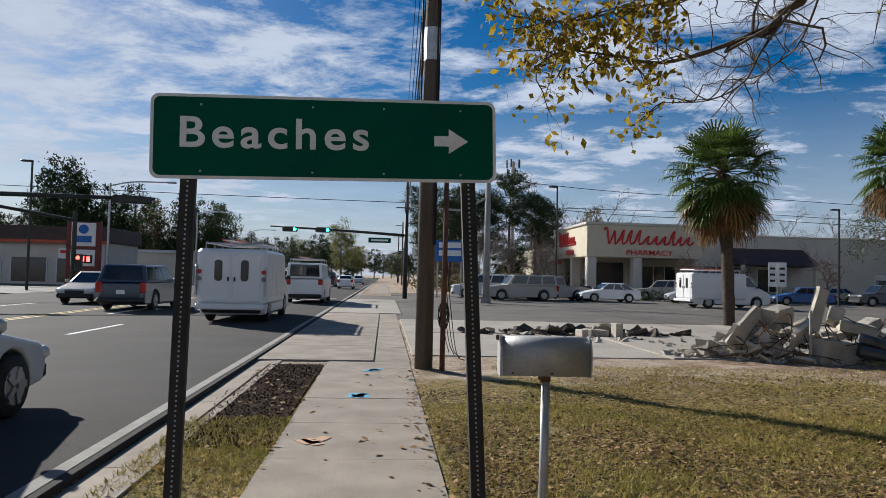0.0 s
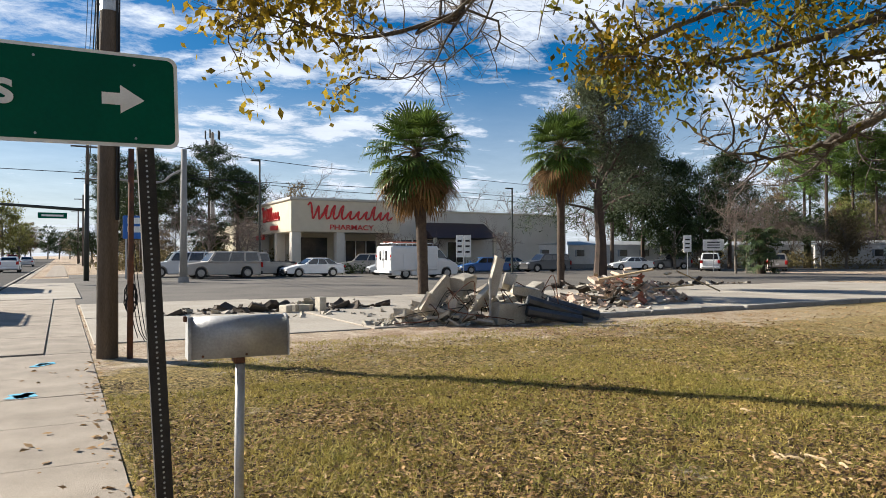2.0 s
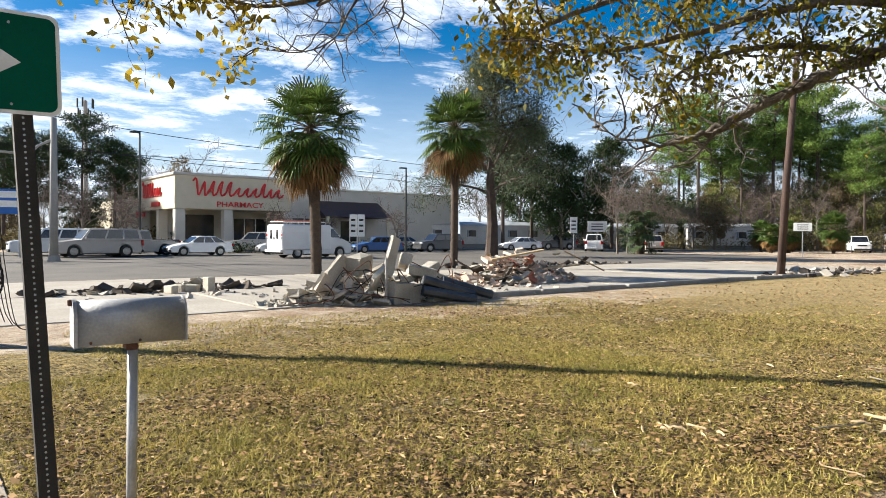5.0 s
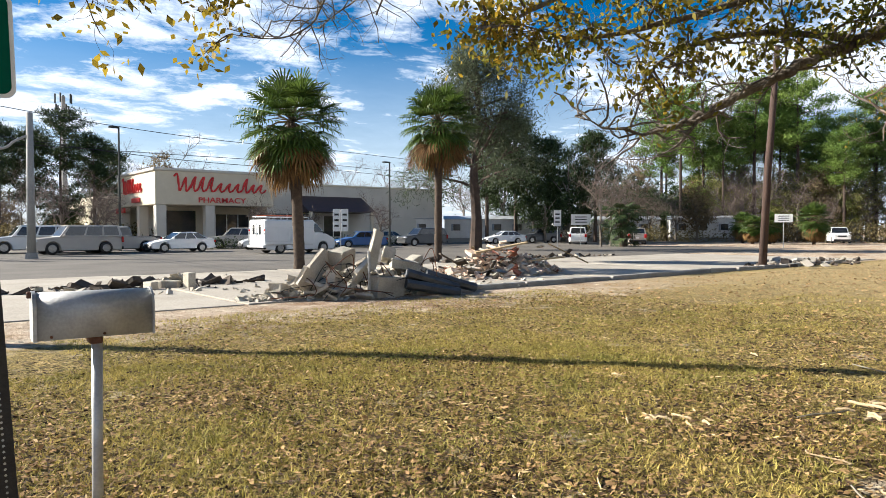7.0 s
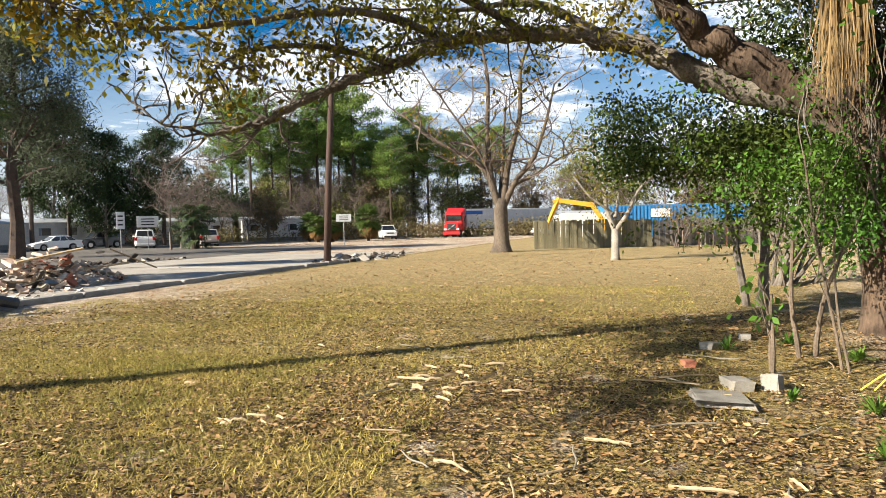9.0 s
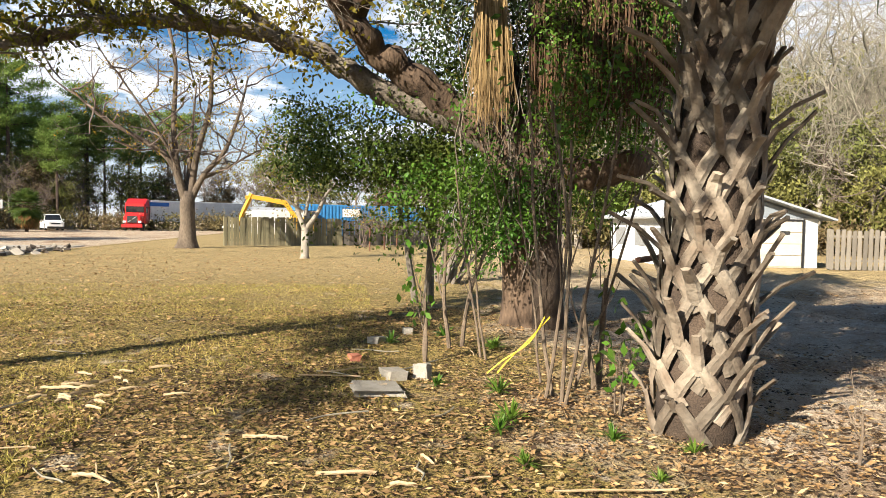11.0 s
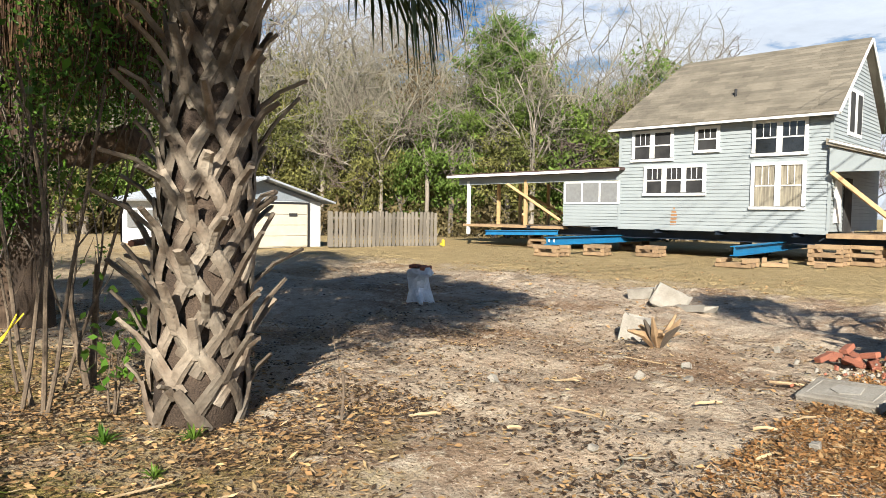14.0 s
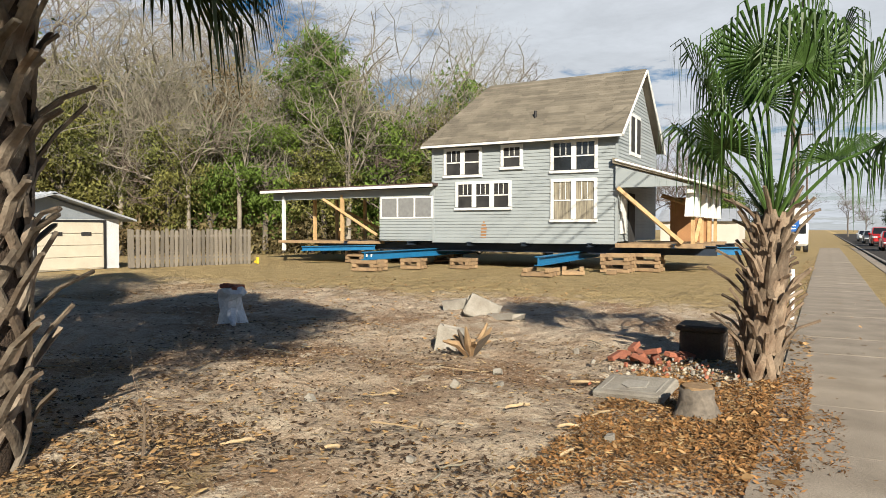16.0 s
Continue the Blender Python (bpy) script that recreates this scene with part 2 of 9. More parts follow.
LEAF_TAN = leaf("tan winter leaves", (0.169, 0.127, 0.0693), (0.123, 0.0963, 0.0577), 0.2, 0.4, 0.8, 0.3)
FROND = leaf("green palm fronds", (0.05, 0.09, 0.018), (0.085, 0.12, 0.022), 0.8, 0.35, 0.4, 0.35)
FROND_NEAR = leaf("fresh palm fronds", (0.075, 0.13, 0.032), (0.05, 0.10, 0.024), 1.5, 0.4, 0.38, 0.35)
FROND_DEAD = leaf("dead palm fronds", (0.20, 0.115, 0.04), (0.12, 0.065, 0.025), 0.8, 0.35, 0.85, 0.25)
PALM_TRUNK = mat("palm trunk fibre", (0.085, 0.06, 0.042), (0.045, 0.032, 0.024), 0.95, 5, 0.7, grain=0.35)
BOOT = mat("grey frond boots", (0.26, 0.222, 0.172), (0.095, 0.066, 0.044), 0.85, 4, 0.6, island=0.12, rand=0.4, fine=8, grain=0.25)
BOOT_BROWN = mat("brown frond boots", (0.25, 0.195, 0.138), (0.11, 0.07, 0.044), 0.85, 5, 0.4, island=0.12, rand=0.4, fine=8, grain=0.25)
LITTER = leaf("dry fallen leaves", (0.40, 0.265, 0.125), (0.235, 0.135, 0.058), 2.5, 0.45, 0.8, 0.15)
LITTER_DARK = leaf("dark rotted leaves", (0.0655, 0.04, 0.0216), (0.0385, 0.0246, 0.0154), 2.5, 0.4, 0.9, 0.05)
LITTER_PALE = leaf("pale fallen leaves", (0.50, 0.38, 0.20), (0.36, 0.25, 0.12), 2.5, 0.4, 0.85, 0.15)
BLADES = leaf("dry turf blades", (0.40, 0.31, 0.09), (0.23, 0.215, 0.05), 1.3, 0.5, 0.8, 0.25)
HUSK = mat("pale palm husk", (0.442, 0.34, 0.204), (0.293, 0.208, 0.115), 0.85, 8, 0.3, island=0.15)
SIDING = mat("pale blue-grey clapboard", (0.289, 0.32, 0.331), (0.258, 0.289, 0.3), 0.7, 1.5, 0.05, rand=0.03, grain=0.04)
WHITE_TRIM = mat("white painted trim", (0.70, 0.70, 0.68), (0.62, 0.62, 0.60), 0.6, 4, 0.05, grain=0.04)
SHINGLE = mat("tan-grey shingles", (0.195, 0.172, 0.132), (0.135, 0.118, 0.09), 0.9, 1.4, 0.3, rand=0.2, fine=50, grain=0.3)
LUMBER = mat("fresh lumber", (0.493, 0.34, 0.17), (0.37, 0.246, 0.115), 0.8, 4, 0.1, rand=0.1)
PLYWOOD = mat("orange plywood", (0.37, 0.193, 0.0847), (0.293, 0.154, 0.0693), 0.8, 3, 0.1)
BEAM_BLUE = mat("blue painted steel beam", (0.0154, 0.154, 0.323), (0.0154, 0.115, 0.254), 0.5, 3, 0.05)
BEAM_DARK = mat("dark steel beam", (0.0193, 0.0308, 0.0539), (0.0154, 0.0231, 0.0347), 0.6, 3, 0.05)
CRIB = mat("cribbing timber", (0.323, 0.223, 0.123), (0.216, 0.146, 0.0847), 0.9, 5, 0.3, rand=0.2)
CURTAIN = mat("cream curtain", (0.339, 0.308, 0.231), (0.123, 0.108, 0.0847), 0.9, 3, 0.1, stretch=(5, 1, 0.3))
# sheet colour that stands for unlit rooms behind windows and openings
INDOOR = mat("near-black of unlit interiors", (0.0154, 0.0154, 0.0169), (0.0385, 0.0385, 0.0385), 0.9, 2, 0)
SCREEN = mat("grey window screen", (0.216, 0.223, 0.223), (0.169, 0.173, 0.177), 0.7, 8, 0)
GARAGE_WALL = mat("white painted block", (0.612, 0.629, 0.646), (0.493, 0.51, 0.527), 0.85, 1.5, 0.2)
GARAGE_GREY = mat("blue-grey gable paint", (0.231, 0.262, 0.293), (0.193, 0.219, 0.246), 0.8, 3, 0.1)
GARAGE_DOOR = mat("cream garage door", (0.578, 0.527, 0.425), (0.51, 0.459, 0.365), 0.65, 3, 0.05)
METAL_ROOF = mat("pale metal roof", (0.468, 0.493, 0.527), (0.383, 0.408, 0.442), 0.45, 2, 0.05, metal=0.3)
FENCE_WOOD = mat("greyed fence boards", (0.185, 0.165, 0.135), (0.12, 0.105, 0.085), 0.9, 2.5, 0.3, rand=0.28, stretch=(3, 3, 0.4))
FENCE_GREEN = mat("mossy fence boards", (0.216, 0.185, 0.112), (0.123, 0.119, 0.0655), 0.9, 2.0, 0.3, rand=0.25, stretch=(3, 3, 0.5))
RUBBLE = mat("broken concrete", (0.51, 0.468, 0.383), (0.339, 0.3, 0.239), 0.95, 2.2, 0.8, rand=0.18, fine=16, grain=0.22)
RUBBLE_PINK = mat("broken plaster and brick", (0.476, 0.323, 0.23), (0.527, 0.451, 0.365), 0.95, 1.2, 0.7, island=0.4, grain=0.25)
RUBBLE_DARK = mat("dark debris", (0.1, 0.0809, 0.0616), (0.0539, 0.0423, 0.0347), 0.95, 3, 0.5, rand=0.3)
ROCK = mat("pale grey rock", (0.323, 0.304, 0.266), (0.223, 0.2, 0.166), 0.95, 5, 0.7, rand=0.1)
BRICK = mat("red brick", (0.323, 0.115, 0.0655), (0.246, 0.0963, 0.0616), 0.9, 6, 0.5, rand=0.25)
CUT_WOOD = mat("cut stump wood", (0.323, 0.223, 0.123), (0.208, 0.131, 0.0693), 0.9, 9, 0.4)
ORANGE_MACHINE = paint("yellow digger paint", (0.55, 0.30, 0.03))
BLUE_TARP = mat("blue metal cladding", (0.0425, 0.204, 0.442), (0.0347, 0.154, 0.339), 0.5, 1, 0.05)
MOBILE = mat("white mobile home siding", (0.595, 0.586, 0.561), (0.51, 0.501, 0.476), 0.7, 1, 0.05)
TAPE = mat("yellow caution ribbon", (0.55, 0.43, 0.02), (0.42, 0.32, 0.02), 0.5, 5, 0)
BLUE_BOARD = mat("blue sign board", (0.02, 0.12, 0.42), (0.02, 0.1, 0.36), 0.5, 3, 0)
PINK_ROOF = mat("dark brown fascia", (0.0462, 0.0347, 0.0308), (0.0693, 0.0462, 0.0385), 0.7, 2, 0.05)
ORANGE_BAND = mat("orange-red band", (0.468, 0.102, 0.034), (0.347, 0.077, 0.0308), 0.6, 2, 0)


# ---- geometry ----
class Geo:
    """Vertices and faces of one mesh."""

    def __init__(self):
        self.v, self.f = [], []

    def add(self, v, f):
        k = len(self.v)
        self.v.extend(v)
        self.f.extend([tuple(i + k for i in q) for q in f])
        return self

    def box(self, c, s, rot=(0, 0, 0), bev=0.0):
        """A box of size s round c, turned by rot degrees, its edges cut off by bev."""
        m = Matrix.Translation(c) @ pose(0, 0, 0, *rot)
        hx, hy, hz = (k / 2 for k in s)
        if not bev:
            v = [(x, y, z) for x in (-hx, hx) for y in (-hy, hy) for z in (-hz, hz)]
            f = [(0, 1, 3, 2), (4, 6, 7, 5), (0, 4, 5, 1), (2, 3, 7, 6), (0, 2, 6, 4), (1, 5, 7, 3)]
        else:
            b = min(bev, 0.45 * min(s))
            v, f = [], []
            for z, ins in ((-hz, b), (-hz + b, 0), (hz - b, 0), (hz, b)):
                x, y = hx - ins, hy - ins
                c2 = b if not ins else b * 0.4
                v += [(-x + c2, -y, z), (x - c2, -y, z), (x, -y + c2, z), (x, y - c2, z), (x - c2, y, z), (-x + c2, y, z), (-x, y - c2, z), (-x, -y + c2, z)]
            for r in range(3):
                f += [(8 * r + i, 8 * r + (i + 1) % 8, 8 * r + 8 + (i + 1) % 8, 8 * r + 8 + i) for i in range(8)]
            f += [tuple(range(7, -1, -1)), tuple(range(24, 32))]
        return self.add([tuple(m @ Vector(p)) for p in v], f)

    def tube(self, pts, radii, n=6, caps=True):
        pts = [Vector(p) for p in pts]
        v, f = [], []
        side = None
        for i, p in enumerate(pts):
            d = (pts[min(i + 1, len(pts) - 1)] - pts[max(i - 1, 0)]).normalized()
            if side is None:
                side = d.cross(Vector((0.31, 0.2, 0.93)) if abs(d.z) < 0.9 else Vector((1, 0.1, 0))).normalized()
            side = (side - d * side.dot(d)).normalized()
            other = d.cross(side)
            r = radii[i] if hasattr(radii, "__len__") else radii
            v += [tuple(p + (side * math.cos(a) + other * math.sin(a)) * r) for a in (2 * math.pi * k / n for k in range(n))]
        for i in range(len(pts) - 1):
            f += [(n * i + k, n * i + (k + 1) % n, n * i + n + (k + 1) % n, n * i + n + k) for k in range(n)]
        if caps:
            f += [tuple(range(n - 1, -1, -1)), tuple(range(len(v) - n, len(v)))]
        return self.add(v, f)

    def prism(self, poly, a, b, axis="x", inset=0.0):
        """A polygon drawn in the two other axes, drawn out from a to b along axis; inset rounds its two ends in."""
        n = len(poly)
        cu, cv = sum(p[0] for p in poly) / n, sum(p[1] for p in poly) / n
        rings = [(a, 1.0), (b, 1.0)] if not inset else [(a, 1 - inset), (a + (b - a) * 0.06, 1.0), (b - (b - a) * 0.06, 1.0), (b, 1 - inset)]
        v = []
        for t, k in rings:
            for p, q in poly:
                p, q = cu + (p - cu) * k, cv + (q - cv) * k
                v.append({"x": (t, p, q), "y": (p, t, q), "z": (p, q, t)}[axis])
        f = [tuple(range(n - 1, -1, -1)), tuple(range(n * (len(rings) - 1), n * len(rings)))]
        for r in range(len(rings) - 1):
            f += [(n * r + i, n * r + (i + 1) % n, n * r + n + (i + 1) % n, n * r + n + i) for i in range(n)]
        return self.add(v, f)

    def quads(self, c, u, w):
        """Many quads at once: centres c and half sides u, w, as arrays."""
        k = len(self.v)
        v = np.stack([c - u - w, c + u - w, c + u + w, c - u + w], 1).reshape(-1, 3)
        self.v.extend(map(tuple, v.tolist()))
        self.f.extend([(k + 4 * i, k + 4 * i + 1, k + 4 * i + 2, k + 4 * i + 3) for i in range(len(c))])
        return self

    def leaves(self, c, size, rng, droop=0.3, ratio=0.5, tri=False):
        """Pointed leaves (kites) at centres c, turned at random."""
        c = np.asarray(c, float)
        n = len(c)
        d = rng.normal(size=(n, 3)); d[:, 2] -= droop; d /= np.linalg.norm(d, axis=1)[:, None]
        s = np.cross(d, rng.normal(size=(n, 3))); s /= np.linalg.norm(s, axis=1)[:, None] + 1e-9
        L = (size * rng.uniform(0.6, 1.3, n))[:, None]
        k = len(self.v)
        if tri:
            v = np.stack([c - s * L * ratio / 2, c + s * L * ratio / 2, c + d * L], 1).reshape(-1, 3)
            self.f.extend([(k + 3 * i, k + 3 * i + 1, k + 3 * i + 2) for i in range(n)])
        else:
            v = np.stack([c, c + d * L * 0.45 + s * L * ratio / 2, c + d * L, c + d * L * 0.45 - s * L * ratio / 2], 1).reshape(-1, 3)
            self.f.extend([(k + 4 * i, k + 4 * i + 1, k + 4 * i + 2, k + 4 * i + 3) for i in range(n)])
        self.v.extend(map(tuple, v.tolist()))
        return self

    def mesh(self, name, material, smooth=False):
        me = bpy.data.meshes.new(name)
        me.from_pydata(self.v, [], self.f)
        me.materials.append(material)
        if smooth:
            me.polygons.foreach_set("use_smooth", [True] * len(me.polygons))
        me.update()
        return me


def part(name, g, material, parent=None, label="", smooth=False):
    me = g if isinstance(g, bpy.types.Mesh) else g.mesh(name, material, smooth)
    ob = new(name, me)
    ob.parent = parent
    if label:
        ob["label"] = label
    return ob


def thing(name, label, category, at=(0, 0, 0), rz=0, group="", kind=""):
    ob = new(name)
    ob.matrix_world = pose(*at, 0, 0, rz)
    ob.empty_display_size = 0.2
    return tagged(ob, label, category, group, kind)


def solid(name, g, material, label, category, at=(0, 0, 0), rz=0, group="", kind="", smooth=False):
    ob = part(name, g, material, None, "", smooth)
    ob.matrix_world = pose(*at, 0, 0, rz)
    return tagged(ob, label, category, group, kind)


def lettering(text, size, depth=0.004, gap=1.0):
    """The built-in font as a mesh in the xz plane, facing -y, its origin at the lower left."""
    cu = bpy.data.curves.new("letters", "FONT")
    cu.body, cu.size, cu.extrude, cu.offset = text, size, depth, size * 0.016
    cu.space_character = gap
    ob = new("letters", cu)
    bpy.context.view_layer.update()
    me = bpy.data.meshes.new_from_object(ob.evaluated_get(bpy.context.evaluated_depsgraph_get()))
    bpy.data.objects.remove(ob)
    me.transform(pose(0, 0, 0, 90))
    return me


def put_text(name, text, width, height, x, y, z, material, parent, turn=0, spread=0):
    me = lettering(text, 1.0, 0.004, 1 + spread)
    co = np.array([v.co[:] for v in me.vertices])
    lo, hi = co.min(0), co.max(0)
    m = pose(x, y, z, 0, 0, turn) @ Matrix.Diagonal((width / (hi[0] - lo[0]), 1, height / (hi[2] - lo[2]), 1)) @ Matrix.Translation((-lo[0], 0, -lo[2]))
    me.transform(m)
    me.materials.clear(); me.materials.append(material)
    return part(name, me, material, parent)


def curve_points(pts, n=5):
    """A smooth line through pts (Catmull-Rom)."""
    P = [Vector(p) for p in pts]
    P = [P[0] * 2 - P[1], *P, P[-1] * 2 - P[-2]]
    out = []
    for a, b, c, d in zip(P, P[1:], P[2:], P[3:]):
        for k in range(n):
            t = k / n
            out.append(0.5 * ((2 * b) + (c - a) * t + (2 * a - 5 * b + 4 * c - d) * t * t + (3 * b - a - 3 * c + d) * t ** 3))
    return out + [P[-2]]


# ---- ground ----
def soil(x, y):
    """Height of the open ground beside the walk."""
    n = noise.noise((x * 0.9, y * 0.9, 0.0)) * 0.5 + noise.noise((x * 2.4, y * 2.4, 3.0)) * 0.34 + noise.noise((x * 5.2, y * 5.2, 7.0)) * 0.22
    near = min(1, max(0, (x - 0.62) / 0.5)) * min(1, max(0, (13.6 - y) / 0.7)) * min(1, max(0, (46 - x) / 8)) * min(1, max(0, (y + 60) / 10))
    rough = 0.045 if y > -1.5 else 0.045 + 0.135 * min(1, (-1.5 - y) / 3) * min(1, max(0.3, (x - 0.6) / 2))
    if y < -17:
        rough *= max(0.25, 1 - (-17 - y) / 8)
    return near * (n * rough - 0.012)


def sheet():
    def steps(*runs):
        out = []
        for a, b, d in runs:
            out += list(np.arange(a, b - 1e-6, d))
        return out + [runs[-1][1]]
    xs = steps((-2600, -200, 600), (-200, -22, 30), (-22, -2.5, 3.9)) [:-1] + [-2.46, -2.45]
    xs += steps((-2.3, 0.5, 0.7), (0.5, 12, 0.11), (12, 30, 0.4), (30, 60, 3), (60, 200, 20), (200, 2600, 600))
    ys = steps((-2600, -200, 600), (-200, -60, 20), (-60, -18, 1.5), (-18, -3, 0.11), (-3, 14, 0.15), (14, 60, 3), (60, 200, 20), (200, 2600, 600))
    g = Geo()
    for y in ys:
        for x in xs:
            z = -0.14 if x <= -2.455 else soil(x, y) - 0.006
            g.v.append((x, y, z))
    n = len(xs)
    g.f = [(j * n + i, j * n + i + 1, j * n + n + i + 1, j * n + n + i) for j in range(len(ys) - 1) for i in range(n - 1)]
    return g


def ground_material():
    m = bpy.data.materials.new("dry turf, sandy soil and litter")
    m.use_nodes = True
    nt = m.node_tree
    add, link = nt.nodes.new, nt.links.new
    b = nt.nodes["Principled BSDF"]
    geo, sep = add("ShaderNodeNewGeometry"), add("ShaderNodeSeparateXYZ")
    link(geo.outputs["Position"], sep.inputs[0])

    def nz(scale, detail=5, rough=0.55):
        n = add("ShaderNodeTexNoise")
        n.inputs["Scale"].default_value, n.inputs["Detail"].default_value, n.inputs["Roughness"].default_value = scale, detail, rough
        link(geo.outputs["Position"], n.inputs["Vector"])
        return n.outputs["Fac"]

    def rng(src, a, z, lo=0.0, hi=1.0):
        r = add("ShaderNodeMapRange")
        r.inputs["From Min"].default_value, r.inputs["From Max"].default_value = a, z
        r.inputs["To Min"].default_value, r.inputs["To Max"].default_value = lo, hi
        link(src, r.inputs["Value"])
        return r.outputs[0]

    def op(kind, p, q):
        k = add("ShaderNodeMath"); k.operation = kind
        for s, v in zip(k.inputs, (p, q)):
            if isinstance(v, (int, float)):
                s.default_value = v
            else:
                link(v, s)
        return k.outputs[0]

    def mix(f, p, q):
        k = add("ShaderNodeMix"); k.data_type = "RGBA"
        link(f, k.inputs[0])
        for s, v in ((k.inputs[6], p), (k.inputs[7], q)):
            if isinstance(v, tuple):
                s.default_value = (*v, 1)
            else:
                link(v, s)
        return k.outputs[2]

    wide, mid, fine, grit = nz(0.35), nz(1.7, 6), nz(9, 6, 0.65), nz(55, 4, 0.7)
    turf = mix(rng(mid, 0.38, 0.62), (0.40, 0.285, 0.095), (0.27, 0.215, 0.062))
    turf = mix(rng(fine, 0.52, 0.66), turf, (0.40, 0.29, 0.12))
    turf = mix(rng(nz(13, 6, 0.7), 0.50, 0.58), turf, (0.0924, 0.0693, 0.0262))
    turf = mix(rng(nz(31, 5, 0.7), 0.51, 0.58), turf, (0.077, 0.0655, 0.0231))
    turf = mix(rng(nz(21, 5, 0.7), 0.56, 0.63), turf, (0.354, 0.262, 0.115))
    turf = mix(rng(grit, 0.53, 0.62), turf, (0.0577, 0.0423, 0.0169))
    dirt = mix(rng(mid, 0.35, 0.65), (0.35, 0.26, 0.18), (0.52, 0.43, 0.325))
    dirt = mix(rng(wide, 0.5, 0.62), dirt, (0.255, 0.165, 0.10))
    dirt = mix(rng(fine, 0.55, 0.68), dirt, (0.15, 0.10, 0.062))
    dirt = mix(rng(nz(2.3, 6, 0.65), 0.56, 0.64), dirt, (0.55, 0.465, 0.355))
    dirt = mix(rng(nz(26, 5, 0.7), 0.55, 0.62), dirt, (0.54, 0.46, 0.355))
    dirt = mix(rng(grit, 0.56, 0.66), dirt, (0.13, 0.085, 0.05))
    # bare soil: beside the demolished lot and all along the cleared plot past the oak
    wob = op("MULTIPLY", op("SUBTRACT", mid, 0.5), 6.0)
    wob2 = op("MULTIPLY", op("SUBTRACT", wide, 0.5), 5.0)
    yy = op("ADD", op("ADD", sep.outputs["Y"], wob), wob2)
    past = rng(op("ADD", yy, op("MULTIPLY", sep.outputs["X"], 0.12)), -0.6, -2.6)
    far_turf = rng(yy, -14.5, -17.0)
    past = op("MULTIPLY", past, op("SUBTRACT", 1.0, op("MULTIPLY", far_turf, 0.75)))
    edge = op("MULTIPLY", rng(yy, 10.4, 12.0), rng(op("ADD", sep.outputs["X"], wob), 24.0, 16.0))
    lot = rng(sep.outputs["Y"], 13.8, 14.1)
    spots = op("MULTIPLY", rng(mid, 0.60, 0.68), 0.75)
    bare = op("MAXIMUM", op("MAXIMUM", past, edge), op("MAXIMUM", lot, spots))
    col = mix(bare, turf, dirt)
    straw = mix(rng(mid, 0.4, 0.6), (0.42, 0.32, 0.165), (0.33, 0.25, 0.12))
    straw = mix(rng(fine, 0.54, 0.66), straw, (0.22, 0.165, 0.08))
    dry = op("MAXIMUM", op("MULTIPLY", far_turf, 0.85), op("MULTIPLY", rng(op("ADD", sep.outputs["X"], wob), 11.0, 24.0), op("MULTIPLY", rng(sep.outputs["Y"], 13.8, 13.2), 0.7)))
    col = mix(dry, col, straw)
    link(col, b.inputs["Base Color"])
    b.inputs["Roughness"].default_value = 0.95
    b.inputs["Specular IOR Level"].default_value = 0.15
    bp = add("ShaderNodeBump"); bp.inputs["Strength"].default_value, bp.inputs["Distance"].default_value = 1.0, 0.09
    link(op("ADD", op("MULTIPLY", fine, 0.8), op("ADD", op("MULTIPLY", grit, 0.3), op("MULTIPLY", nz(3.6, 4), 1.1))), bp.inputs["Height"])
    link(bp.outputs[0], b.inputs["Normal"])
    return m


GROUND = ground_material()
ground = part("ground", sheet(), GROUND, None, "", True)
tagged(ground, "dry brown-green turf and bare sandy soil strewn with leaves", "ground", kind="structure")


def slab_strip(name, x0, x1, y0, y1, z, material, label, category, t=0.004):
    g = Geo().box(((x0 + x1) / 2, (y0 + y1) / 2, z - t / 2), (x1 - x0, y1 - y0, t))
    return solid(name, g, material, label, category, kind="structure")


# the main road, its paint, and the side street beyond the cleared lot
road = slab_strip("road", -22, -2.34, -300, 420, 0.06, ASPHALT, "grey worn asphalt main road with white lane paint", "road", 0.22)
marks = thing("road_marking", "worn white and yellow lane lines painted on asphalt, and a pale kerb strip", "road marking", kind="structure")
for y in np.arange(-120, 300, 11.5):
    for x in (-7.45, -15.3):
        part("dash", Geo().box((x, y + 12.4, 0.063), (0.13, 3.4, 0.004)), MARK, marks)
# flat pale strip laid on for the sunlit kerb top, not lane paint
part("solid_line", Geo().box((-2.48, 0, 0.063), (0.13, 500, 0.004)), KERB, marks)
for x in (-11.05, -11.35):
    for y0, y1 in ((-200, 43), (64, 300)):
        part("centre_line", Geo().box((x, (y0 + y1) / 2, 0.063), (0.11, y1 - y0, 0.004)), YELLOW_MARK, marks)
part("stop_line", Geo().box((-6.9, 41.0, 0.063), (7.6, 0.5, 0.004)), MARK, marks)
part("crosswalk_line", Geo().box((-6.9, 43.0, 0.063), (7.6, 0.25, 0.004)), MARK, marks)
part("crosswalk_line", Geo().box((-6.9, 45.6, 0.063), (7.6, 0.25, 0.004)), MARK, marks)
arrow = [(-9.75, 25.5), (-9.55, 25.5), (-9.55, 29), (-9.0, 28.4), (-9.0, 29.3), (-9.9, 30.1), (-9.75, 29.2)]
part("turn_arrow", Geo().prism([(x, y) for x, y in arrow], 0.061, 0.065, "z"), MARK, marks)
side_street = slab_strip("side_street", -2.46, 160, 46.5, 56.5, 0.012, OLD_ASPHALT, "faded asphalt side street beside the pharmacy", "road", 0.03)
lot_street = slab_strip("cross_street_far", -160, -22, 44, 57, 0.05, OLD_ASPHALT, "faded asphalt side street past the filling station", "road", 0.02)
